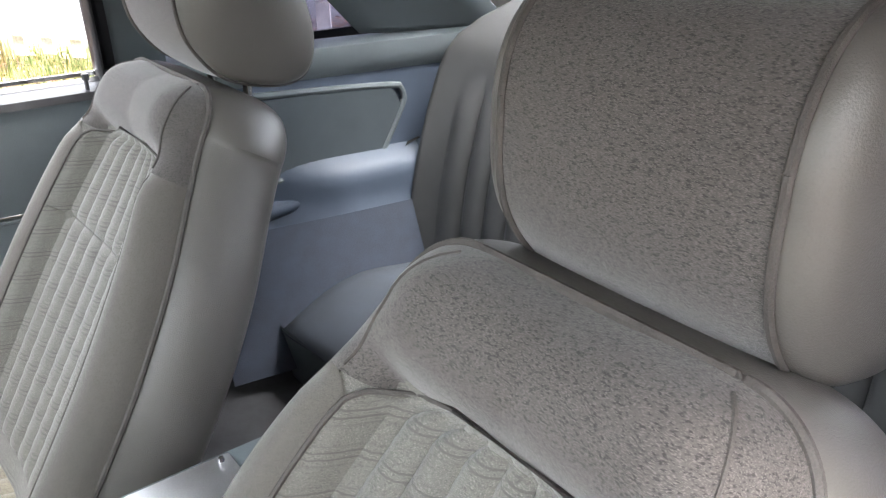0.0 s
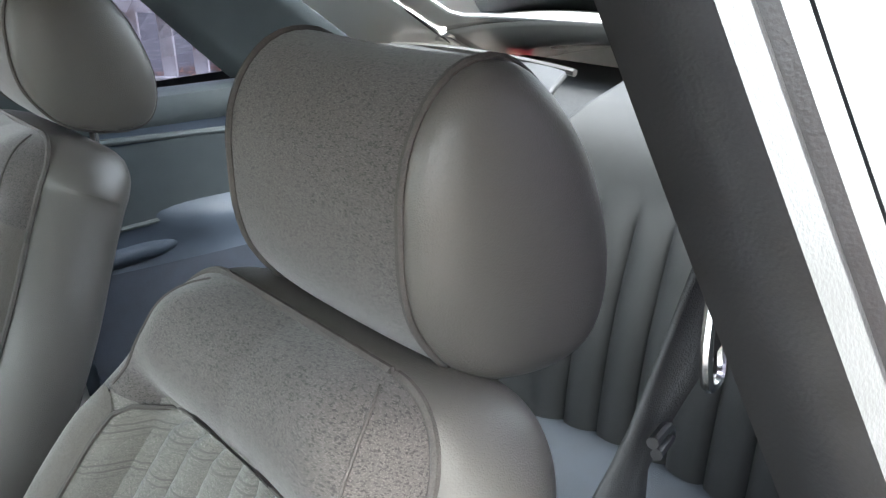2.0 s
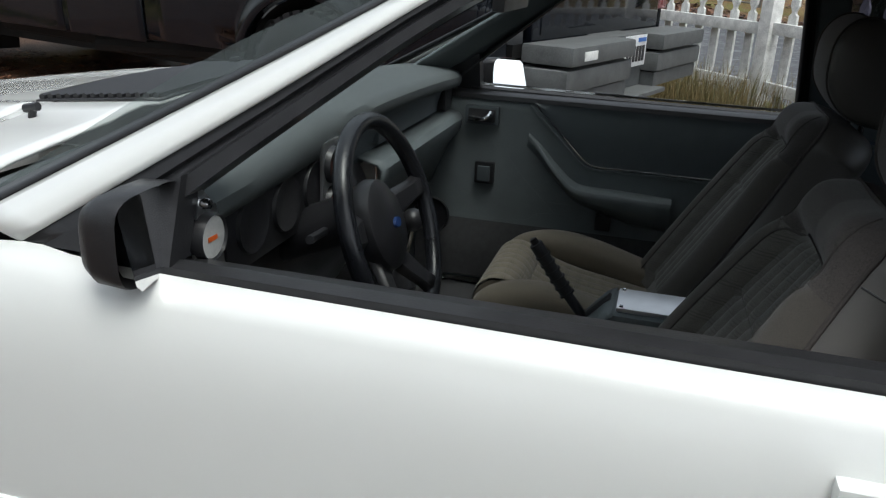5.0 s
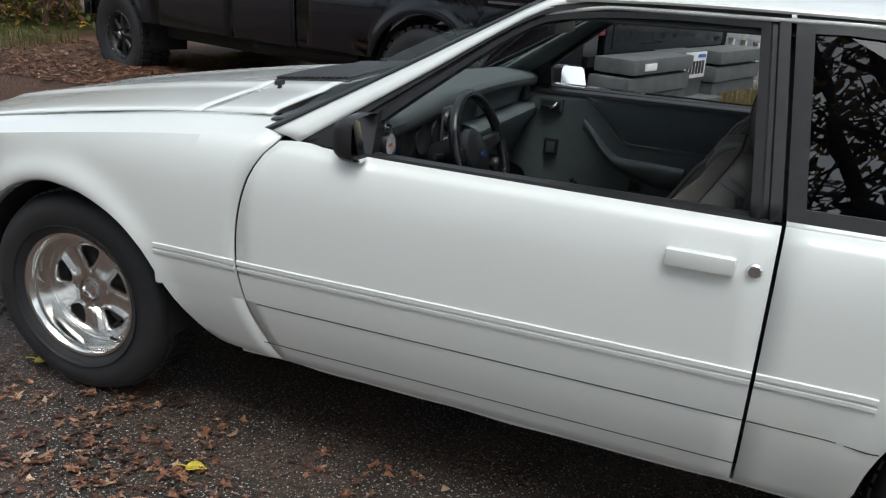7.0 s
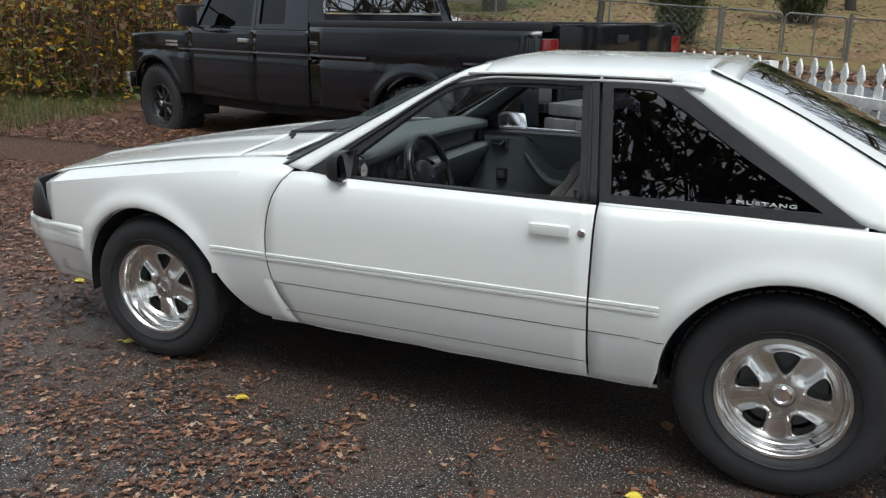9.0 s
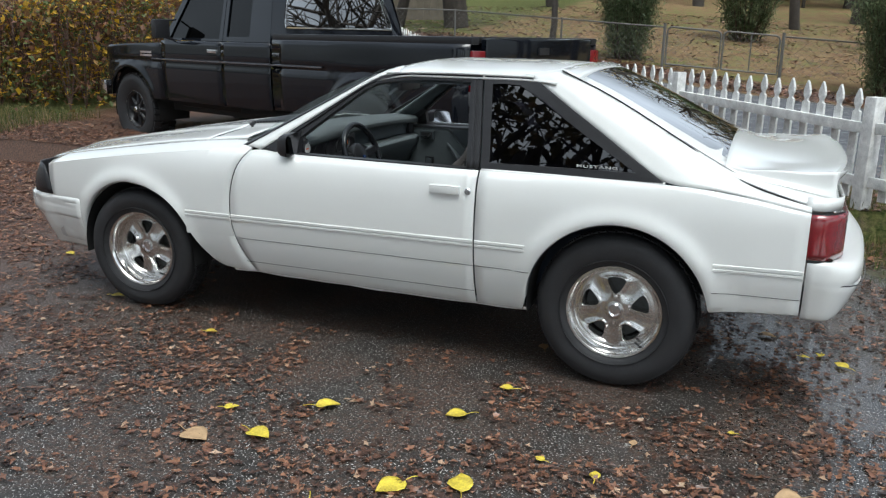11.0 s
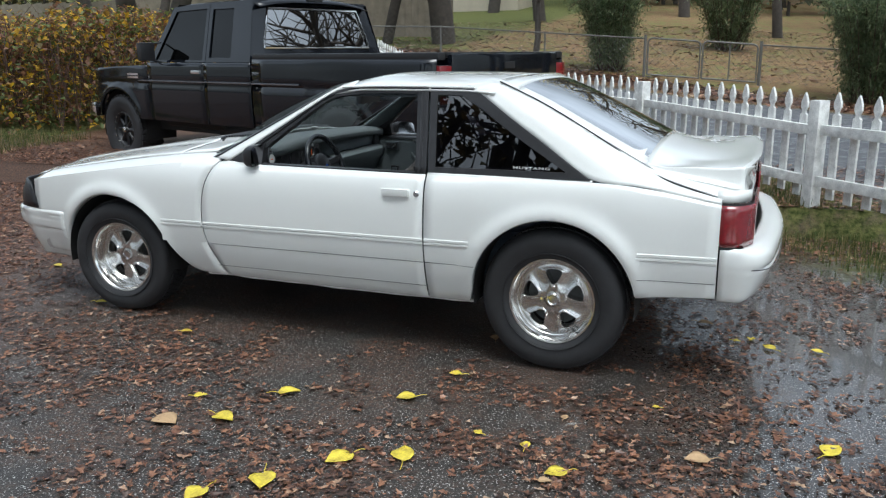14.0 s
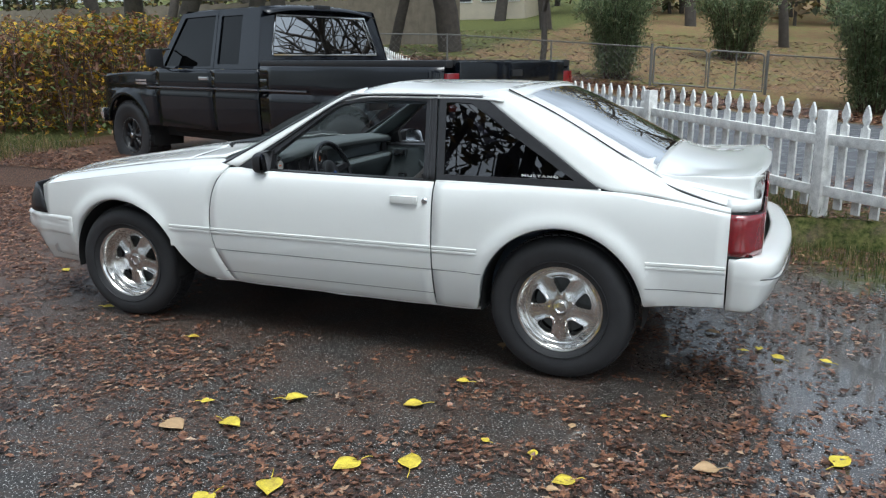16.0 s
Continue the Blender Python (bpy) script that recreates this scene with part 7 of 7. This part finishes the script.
LEAF_GRASS = leaf_material("grass_blades", [(0.0, (0.045, 0.075, 0.016)), (0.5, (0.09, 0.12, 0.03)), (0.8, (0.22, 0.18, 0.08)), (1.0, (0.34, 0.27, 0.13))], 0.6)
LEAF_STRAW = leaf_material("dry_weeds", [(0.0, (0.08, 0.09, 0.03)), (0.4, (0.17, 0.135, 0.06)), (1.0, (0.30, 0.23, 0.11))], 0.7)
LEAF_AUTUMN = leaf_material("autumn_leaves", [(0.0, (0.30, 0.20, 0.02)), (0.6, (0.50, 0.34, 0.03)), (1.0, (0.62, 0.48, 0.06))], 0.5)

LEAF_OAK = leaf_material("brown_oak_leaves", [(0.0, (0.045, 0.050, 0.020)), (0.5, (0.09, 0.075, 0.035)), (1.0, (0.17, 0.11, 0.05))], 0.6)

r6 = random.Random(6)
# bramble hedge
hedge = thing("bramble_hedge", "dense autumn bramble hedge with green, red-brown and yellow leaves", "hedge", (-9.0, 5.0, ground_z(-9, 5)), kind="")
spots = []
lumps = []
for i in range(95):
    x = r6.uniform(-15.5, -6.4)
    y = r6.uniform(3.0, 11.0)
    if x > -7.2 and y < 4.6:
        x -= 1.0
    h = 1.45 + 0.35 * noise.noise((x * 0.5, y * 0.5, 0)) + (0.25 if y > 6 else 0)
    lumps.append((x, y, h))
for x, y, h in lumps:
    for k in range(560):
        a, q = r6.uniform(0, 2 * math.pi), r6.random()
        z = h * (1 - q * q * 0.98)
        rad = (0.75 + 0.25 * math.sin(a * 3 + x)) * (1.0 - 0.35 * (z / h) ** 2) * r6.uniform(0.70, 1.05)
        spots.append((x + rad * math.cos(a), y + rad * math.sin(a), ground_z(x, y) + z * r6.uniform(0.9, 1.05)))
tagged(part("bramble_leaf_mass", bmesh.new(), LEAF_BRAMBLE, hedge), kind="stuff").data = leaf_mesh("bramble_leaf_mass", *leaf_cloud(spots, 0.085, (1.0, 0.75), 0.35, 11), LEAF_BRAMBLE)
bm = bmesh.new()
for x, y, h in lumps:
    for k in range(7):
        a = r6.uniform(0, 2 * math.pi)
        rr = r6.uniform(0.3, 1.0)
        tube(bm, [(x, y, ground_z(x, y)), (x + rr * 0.5 * math.cos(a), y + rr * 0.5 * math.sin(a), ground_z(x, y) + h * r6.uniform(0.7, 1.1)), (x + rr * math.cos(a), y + rr * math.sin(a), ground_z(x, y) + h * r6.uniform(0.2, 0.9))], 0.008, 4, n=7)
tagged(part("bramble_cane_mass", bm, TWIG, hedge), kind="stuff")


def limb_tree(name, x, y, h, r, seed, leaves=0, leafmat=None, levels=3, lean=0.08, label="", size=0.16):
    """A bare tree: tapered trunk, limbs that branch, and what leaves are left."""
    rr = random.Random(seed)
    z0 = ground_z(x, y)
    tree = thing(name, label, "tree", (x, y, z0))
    trunk, limbs, tips = bmesh.new(), bmesh.new(), []

    def grow(p, d, length, rad, level):
        pts, n = [p], 5
        for i in range(n):
            d = (d + Vector((rr.gauss(0, 0.13), rr.gauss(0, 0.13), rr.gauss(0.03, 0.06)))).normalized()
            p = p + d * length / n
            pts.append(p)
        tube(trunk if level == 0 else limbs, pts, rad, 10 if level == 0 else (6 if level == 1 else 4), taper=0.55 if level == 0 else 0.35)
        if level < levels:
            for k in range(rr.randint(4, 6) if level else rr.randint(5, 7)):
                f = rr.uniform(0.45, 1.0) if level == 0 else rr.uniform(0.25, 1.0)
                q = pts[min(n, max(1, int(f * n)))]
                side = Vector((rr.gauss(0, 1), rr.gauss(0, 1), rr.uniform(-0.1, 0.7))).normalized()
                grow(q, (d * 0.45 + side * 0.9).normalized(), length * rr.uniform(0.45, 0.70), rad * (0.5 if level == 0 else 0.42), level + 1)
        else:
            tips.extend(pts[2:])
    grow(Vector((x, y, z0 - 0.1)), Vector((rr.uniform(-lean, lean), rr.uniform(-lean, lean), 1)), h * 0.55, r, 0)
    part("trunk", trunk, BARK, tree)
    tagged(part("branchwork", limbs, BARK, tree), kind="stuff")
    if leaves:
        sp = [tips[rr.randrange(len(tips))] + Vector((rr.gauss(0, 0.25), rr.gauss(0, 0.25), rr.gauss(0, 0.25))) for _ in range(leaves)]
        ob = part("crown", bmesh.new(), leafmat, tree)
        tagged(ob, kind="stuff").data = leaf_mesh("crown", *leaf_cloud(sp, size, (1, 0.65), 0.3, seed), leafmat)
    return tree


for i, (x, y, h, r, lv) in enumerate(((-7.1, 22, 13, 0.42, 300), (-9.3, 22, 12, 0.2, 200), (-2.4, 16.6, 8, 0.09, 120), (-10.5, 17, 11, 0.26, 200), (-13.0, 19, 12, 0.30, 200), (-20.6, 22, 13, 0.42, 200), (-19.2, 22.5, 13, 0.4, 100), (-14.6, 16.5, 9, 0.17, 0),
                                      (-3.0, 27, 10, 0.13, 500), (-7, 34, 14, 0.3, 0), (6, 36, 13, 0.3, 400), (11, 30, 12, 0.25, 0), (-22, 32, 14, 0.35, 200), (-1, 40, 14, 0.3, 300), (3.5, 31, 11, 0.2, 0), (8.5, 22, 12, 0.22, 0), (-27, 26, 14, 0.35, 100), (15, 40, 14, 0.3, 0), (-12, 42, 15, 0.35, 0))):
    limb_tree("tree", x, y, h, r, 100 + i, lv, LEAF_AUTUMN, 3, label="bare autumn tree with rough dark bark and few yellow leaves")
for i, (x, y, h, r) in enumerate(((9.5, 12.5, 12, 0.3), (13.5, 10.5, 12, 0.3), (12.0, 17.5, 13, 0.3), (17, 14, 13, 0.3))):
    limb_tree("tree", x, y, h, r, 500 + i, 0, None, 3, label="bare tall tree with rough dark bark")
# trees on the other side of the drive, seen in the glass and paint
for i, (x, y, h, r) in enumerate(((-2.5, -13, 21, 0.42), (4.5, -15, 23, 0.46), (10.5, -12, 19, 0.36), (1.0, -20, 27, 0.46), (-7.5, -11, 19, 0.36), (16, -18, 13, 0.3), (-10, -18, 13, 0.3), (-16, -10, 12, 0.3), (0.6, -15.5, 13, 0.13), (6.8, -13.5, 12, 0.12), (-5.6, -14.0, 12, 0.12), (-1.0, -18, 13, 0.15), (3.2, -19, 13, 0.15))):
    limb_tree("tree", x, y, h, r, 300 + i, 1500 if r > 0.2 else 500, LEAF_OAK, 3, label="tall oak with rough dark bark and thin brown foliage", size=0.26)


def shrub(x, y, h, w, seed, n, mat, size, label, flowers=0):
    rr = random.Random(seed)
    z0 = ground_z(x, y)
    ob = thing("shrub", label, "bush", (x, y, z0))
    stems, spots = bmesh.new(), []
    for k in range(46):
        a, t = rr.uniform(0, 2 * math.pi), rr.uniform(0.15, 1.0) ** 0.7
        top = Vector((x + w * t * math.cos(a), y + w * t * math.sin(a), z0 + h * (1.05 - 0.45 * t * t) * rr.uniform(0.75, 1.08)))
        pts = spline([(x + 0.25 * w * t * math.cos(a), y + 0.25 * w * t * math.sin(a), z0), (x + 0.6 * w * t * math.cos(a), y + 0.6 * w * t * math.sin(a), z0 + 0.55 * h), tuple(top)], 9)
        tube(stems, pts, 0.014, 5, taper=0.4)
        for q in range(n // 46):
            f = rr.uniform(0.15, 1.0)
            p = pts[int(f * 8)]
            spots.append((p[0] + rr.gauss(0, 0.13), p[1] + rr.gauss(0, 0.13), p[2] + rr.gauss(0, 0.14)))
    tagged(part("branchwork", stems, TWIG, ob), kind="stuff")
    lv = part("crown", bmesh.new(), mat, ob)
    tagged(lv, kind="stuff").data = leaf_mesh("crown", *leaf_cloud(spots, size, (1.0, 0.22), -0.5, seed), mat)


shrub(-0.55, 17.4, 3.0, 1.25, 21, 24000, LEAF_GREEN, 0.115, "tall green oleander bush by the chain-link fence")
shrub(5.35, 15.0, 3.3, 1.75, 22, 32000, LEAF_GREEN, 0.115, "large dense green oleander bush")
shrub(2.0, 25.0, 3.2, 1.9, 23, 7000, LEAF_GREEN, 0.20, "dark green bush among the trees")
shrub(8.4, 15.0, 3.0, 1.6, 24, 9000, LEAF_GREEN, 0.17, "large dense green oleander bush")

# far woods: a ragged wall of bare and evergreen growth on the hill
def far_woods(seed, y0, n):
    rr = random.Random(seed)
    spots, trunks = [], bmesh.new()
    for k in range(n):
        x = rr.uniform(-70, 60)
        y = y0 + rr.uniform(0, 14) - 0.1 * x
        h, w = rr.uniform(3.5, 7.5), rr.uniform(1.2, 3.0)
        z0 = ground_z(x, y)
        tube(trunks, [(x, y, z0 - 0.3), (x + rr.uniform(-0.4, 0.4), y, z0 + h * 0.5), (x + rr.uniform(-1, 1), y, z0 + h)], rr.uniform(0.10, 0.28), 5, taper=0.2)
        for q in range(9):
            a = rr.uniform(0.25, 0.95)
            tube(trunks, [(x, y, z0 + h * a), (x + rr.gauss(0, 1.2), y + rr.gauss(0, 1), z0 + h * a + rr.uniform(0.5, 2.6))], 0.05, 4, taper=0.2)
        for q in range(130):
            spots.append((x + rr.gauss(0, w * 0.6), y + rr.gauss(0, w * 0.6), z0 + h * rr.uniform(0.05, 1.0) ** 0.8))
    return spots, trunks


LEAF_FAR = leaf_material("far_foliage", [(0.0, (0.035, 0.045, 0.020)), (0.45, (0.075, 0.075, 0.035)), (0.75, (0.13, 0.090, 0.045)), (1.0, (0.26, 0.19, 0.06))], 0.7)
spots, trunks = far_woods(51, 44, 150)
tagged(solid("far_trunks", trunks, BARK, "dark trunks of the far woods on the hill", "woods"), kind="stuff")
tagged(new("far_woods", leaf_mesh("far_woods", *leaf_cloud(spots, 0.55, (1, 0.7), 0.2, 52), LEAF_FAR)), "far brown and green woods on the hill", "woods", "", "stuff")

# far houses and a board fence at the edge of the field
def far_house(x, y, w, d, h, wall, label):
    z0 = ground_z(x, y)
    ob = thing("house", label, "house", (x, y, z0))
    bm = bmesh.new()
    box(bm, x - w / 2, x + w / 2, y, y + d, z0 - 0.5, z0 + h, 0.02)
    part("wall", bm, wall, ob)
    bm = bmesh.new()
    vs = [bm.verts.new(p) for p in ((x - w / 2 - 0.4, y - 0.4, z0 + h), (x + w / 2 + 0.4, y - 0.4, z0 + h), (x + w / 2 + 0.4, y + d + 0.4, z0 + h), (x - w / 2 - 0.4, y + d + 0.4, z0 + h), (x - w / 2 - 0.4, y + d / 2, z0 + h + 1.5), (x + w / 2 + 0.4, y + d / 2, z0 + h + 1.5))]
    for f in ((0, 1, 5, 4), (2, 3, 4, 5), (0, 4, 3), (1, 2, 5), (0, 3, 2, 1)):
        bm.faces.new([vs[i] for i in f])
    part("roof", bm, BUMPERGREY, ob, smooth=False)
    for k in range(3):
        xa = x - w / 2 + w * (k + 0.5) / 3
        bm = bmesh.new()
        box(bm, xa - 0.5, xa + 0.5, y - 0.05, y + 0.02, z0 + 1.0, z0 + 2.1, 0.02)
        wd = part("window", bm, FENCEPAINT, ob)
        bm = bmesh.new()
        box(bm, xa - 0.42, xa + 0.42, y - 0.07, y - 0.045, z0 + 1.08, z0 + 2.02)
        part("pane", bm, BLACKPLASTIC, wd)


SIDING = material("pale_siding", (0.50, 0.44, 0.34), 0.8, 0, 0.1, 2, 20, 0.2)
BOARDS = material("weathered_boards", (0.20, 0.17, 0.13), 0.9, 0, 0.3, 3, 40, 0.4)
far_house(-13.4, 44, 4.6, 5, 2.5, SIDING, "small pale house among the trees")
far_house(17, 50, 11, 8, 3.0, FENCEPAINT, "white house beyond the field")
board_fence = thing("board_fence", "weathered grey board fence at the field's edge", "fence", (-26, 30, ground_z(-26, 30)))
for k in range(120):
    x = -44 + 0.30 * k
    y = 27.0 - 0.10 * (x + 26)
    bm = bmesh.new()
    box(bm, x, x + 0.28, y, y + 0.03, ground_z(x, y) - 0.1, ground_z(x, y) + 1.75 + 0.03 * (k % 3))
    part("board", bm, BOARDS, board_fence, smooth=False)

# grass and weeds
def blades(name, label, zones, count, lo, hi, mat, seed):
    rr = random.Random(seed)
    vs, fs = [], []
    for _ in range(count):
        x, y = zones(rr)
        h, a = rr.uniform(lo, hi), rr.uniform(0, 2 * math.pi)
        w = 0.0015 + 0.0022 * rr.random()
        b, k = rr.uniform(0.1, 0.6) * h, len(vs)
        z = ground_z(x, y)
        c, s = math.cos(a), math.sin(a)
        vs += [(x - w * s, y + w * c, z), (x + w * s, y - w * c, z), (x + b * 0.4 * c + w * 0.7 * s, y + b * 0.4 * s - w * 0.7 * c, z + h * 0.6), (x + b * 0.4 * c - w * 0.7 * s, y + b * 0.4 * s + w * 0.7 * c, z + h * 0.6), (x + b * c, y + b * s, z + h * 0.95)]
        fs += [(k, k + 1, k + 2, k + 3), (k + 3, k + 2, k + 4)]
    tagged(new(name, leaf_mesh(name, vs, fs, mat)), label, "grass", "", "stuff")


def along_fence(rr):
    p = FA + FD * rr.uniform(-3.5, 12) + FN * rr.gauss(0.12, 0.24)
    return p.x, p.y


blades("grass", "short green and straw grass along the picket fence", along_fence, 22000, 0.03, 0.10, LEAF_GRASS, 31)
blades("tall_weeds", "tall dry weeds along the picket fence", lambda rr: (lambda p: (p.x, p.y))(FA + FD * rr.uniform(2.2, 7.5) + FN * rr.gauss(0.30, 0.22)), 7000, 0.10, 0.42, LEAF_STRAW, 32)
blades("grass", "short grass in front of the bramble hedge", lambda rr: (rr.uniform(-12, -5.4), rr.uniform(2.2, 4.4)), 12000, 0.04, 0.20, LEAF_GRASS, 33)

# ---------------------------------------------------------------- fallen leaves
def in_shelter(x, y):
    return 0.15 < x < 2.3 and -0.72 < y < 0.75


def litter(count, seed, size, zone):
    rr = random.Random(seed)
    vs, fs = [], []
    for _ in range(count):
        x, y = zone(rr)
        if in_shelter(x, y):
            continue
        z = ground_z(x, y) + 0.005
        n = rr.choice((3, 4, 5))
        a0, s = rr.uniform(0, 6.28), size * rr.uniform(0.45, 1.25)
        tx, ty = rr.gauss(0, 0.22), rr.gauss(0, 0.22)
        k = len(vs)
        pts = []
        for i in range(n * 2):
            a = a0 + math.pi * i / n
            q = s * (rr.uniform(0.75, 1.1) if i % 2 == 0 else rr.uniform(0.35, 0.6)) * (1.35 if abs(math.cos(a - a0)) > 0.8 else 0.8)
            px, py = q * math.cos(a), q * math.sin(a)
            pts.append((x + px, y + py, z + max(0, px * tx + py * ty) + rr.uniform(0, 0.006)))
        vs += pts + [(x, y, z + 0.001 + 0.15 * s * rr.random())]
        m = n * 2
        fs += [(k + i, k + (i + 1) % m, k + m) for i in range(m)]
    return vs, fs


def drive_zone(rr):
    while True:
        x, y = rr.uniform(-6.5, 6.0), rr.uniform(-4.2, 3.4)
        dens = 0.40 + 0.60 * noise.noise((x * 1.1, y * 1.1, 3.0)) + 0.75 * noise.noise((x * 3.3, y * 3.3, 7.0)) + 0.70 * noise.noise((x * 9.0, y * 9.0, 1.0))
        dens += 0.55 * max(0, min(1, (-0.3 - x) / 2)) + 0.6 * max(0, min(1, (y - 1.6) / 0.8)) + 0.12 * (y < -1.0)
        dens -= 0.22 * max(0, min(1, (x - 3.2) / 1.0)) * (y < 1.8)
        dens -= 0.42 * max(0.0, min(1.0, (x + 0.2) / 0.6, (3.4 - x) / 0.6)) * max(0, 1 - abs(y + 0.85) / 0.75)
        if rr.random() < dens:
            return x, y


vs, fs = litter(120000, 41, 0.0180, drive_zone)
tagged(new("leaf_litter", leaf_mesh("leaf_litter", vs, fs, LEAF_DRY)), "small wet brown oak leaves scattered over the drive", "fallen leaves", "", "stuff")
vs, fs = litter(42000, 44, 0.0085, drive_zone)
tagged(new("leaf_litter", leaf_mesh("leaf_litter", vs, fs, LEAF_DRY)), "small crumbs of wet brown leaves over the drive", "fallen leaves", "", "stuff")
vs, fs = litter(13000, 42, 0.034, lambda rr: (rr.uniform(-11, 7), rr.uniform(1.9, 4.6)))
tagged(new("leaf_litter", leaf_mesh("leaf_litter", vs, fs, LEAF_DRY)), "brown leaves drifted at the edge of the drive", "fallen leaves", "", "stuff")
vs, fs = litter(9000, 45, 0.075, lambda rr: (lambda x: (x, rr.gauss(15.6, 0.6) - 0.45 * x))(rr.uniform(-9, 9)))
tagged(new("leaf_litter", leaf_mesh("leaf_litter", vs, fs, LEAF_DRY)), "brown leaves drifted along the chain-link fence", "fallen leaves", "", "stuff")
vs, fs = litter(9000, 46, 0.08, lambda rr: (rr.uniform(-12, 12), rr.uniform(17, 34)))
tagged(new("leaf_litter", leaf_mesh("leaf_litter", vs, fs, LEAF_DRY)), "brown leaves scattered over the field", "fallen leaves", "", "stuff")
vs, fs = litter(22000, 43, 0.028, lambda rr: (rr.uniform(-12, -1.5), rr.uniform(-3, 3.4)))
tagged(new("leaf_litter", leaf_mesh("leaf_litter", vs, fs, LEAF_DRY)), "brown leaves drifted before the car", "fallen leaves", "", "stuff")

YELLOW = material("yellow_leaf", (0.48, 0.35, 0.045), 0.5, 0, 0.22, 25, 150, 0.5, tint=(0.66, 0.54, 0.05))
TAN = material("tan_leaf", (0.42, 0.28, 0.15), 0.6, 0, 0.2, 25, 150, 0.5)


def mulberry_leaf(x, y, s, turn, mat, label, curl=0.2, seed=0):
    """A broad pointed leaf with a stalk, lying on the ground."""
    rr = random.Random(seed)
    z = ground_z(x, y) + 0.004
    ob = thing("fallen_leaf", label, "leaf", (x, y, z), "large fallen leaves")
    c, s_ = math.cos(turn), math.sin(turn)
    half = [(0, 0), (0.10, 0.26), (0.30, 0.40), (0.50, 0.38), (0.72, 0.24), (0.88, 0.10), (1.0, 0)]
    rows = []
    for u, w in half:
        row = []
        for t in np.linspace(-1, 1, 7):
            px, py = u * s, t * w * s * (1 + 0.08 * rr.uniform(-1, 1))
            lift = curl * s * (abs(t) ** 2 * w * 0.9 + 0.10 * math.sin(u * 5 + t * 2) + 0.16 * u * u) + 0.004
            row.append((x + px * c - py * s_, y + px * s_ + py * c, z + max(0.002, lift)))
        rows.append(row)
    bm = surface(rows)
    bmesh.ops.remove_doubles(bm, verts=bm.verts, dist=1e-5)
    part("blade", bm, mat, ob, thick=0.0012)
    bm = bmesh.new()
    tube(bm, [(x, y, z + 0.004), (x - 0.25 * s * c + 0.03 * s, y - 0.25 * s * s_, z + 0.004 + 0.05 * s), (x - 0.52 * s * c, y - 0.52 * s * s_ + 0.1 * s * rr.uniform(-1, 1), z + 0.003)], 0.0018, 5, n=8)
    part("stalk", bm, mat, ob)


# place, length and turn of each large leaf
LEAVES = (
    (1.16, -1.88, 0.13, 6.0, TAN),
    (1.38, -1.78, 0.11, 6.0, YELLOW),
    (1.50, -1.50, 0.10, 0.4, YELLOW),
    (1.17, -1.66, 0.06, 0.5, YELLOW),
    (1.84, -2.11, 0.12, 5.2, YELLOW),
    (1.71, -2.27, 0.10, 4.6, YELLOW),
    (2.07, -1.87, 0.12, 4.2, YELLOW),
    (2.27, -1.86, 0.11, 1.9, YELLOW),
    (2.09, -1.32, 0.09, 3.8, YELLOW),
    (2.85, -1.71, 0.09, 3.8, YELLOW),
    (3.32, -1.44, 0.10, 3.6, TAN),
    (3.71, -1.26, 0.10, 1.0, YELLOW),
    (3.76, -0.14, 0.06, 2.7, YELLOW),
    (3.54, -0.18, 0.07, 2.5, YELLOW),
    (3.43, -0.04, 0.05, 4.5, YELLOW),
    (3.34, -0.11, 0.04, 6.2, YELLOW),
    (3.15, 0.13, 0.08, 6.0, TAN),
    (2.19, -1.02, 0.06, 3.4, YELLOW),
    (2.47, -1.55, 0.04, 2.8, YELLOW),
    (2.66, -1.60, 0.05, 1.7, YELLOW),
    (0.56, -1.00, 0.06, 0.2, YELLOW),
    (-0.29, -0.75, 0.07, 0.2, YELLOW),
    (-1.17, -0.20, 0.07, 2.9, YELLOW),
    (2.19, -0.53, 0.06, 2.0, TAN),
    (3.74, 2.77, 0.05, 2.4, YELLOW),
    (3.66, 2.20, 0.06, 5.6, TAN),
    (3.09, -1.06, 0.03, 3.3, YELLOW),
    (-6.30, 4.52, 0.05, 3.5, YELLOW),
    (2.74, -1.31, 0.04, 1.5, TAN),
    (2.77, -1.81, 0.05, 0.1, TAN),
)
for i, (x, y, s_, turn, mat) in enumerate(LEAVES):
    mulberry_leaf(x, y, s_, turn, mat, "tan curled fallen leaf on wet asphalt" if mat is TAN else "bright yellow fallen leaf on wet asphalt", 0.2 + 0.1 * (i % 3), i)
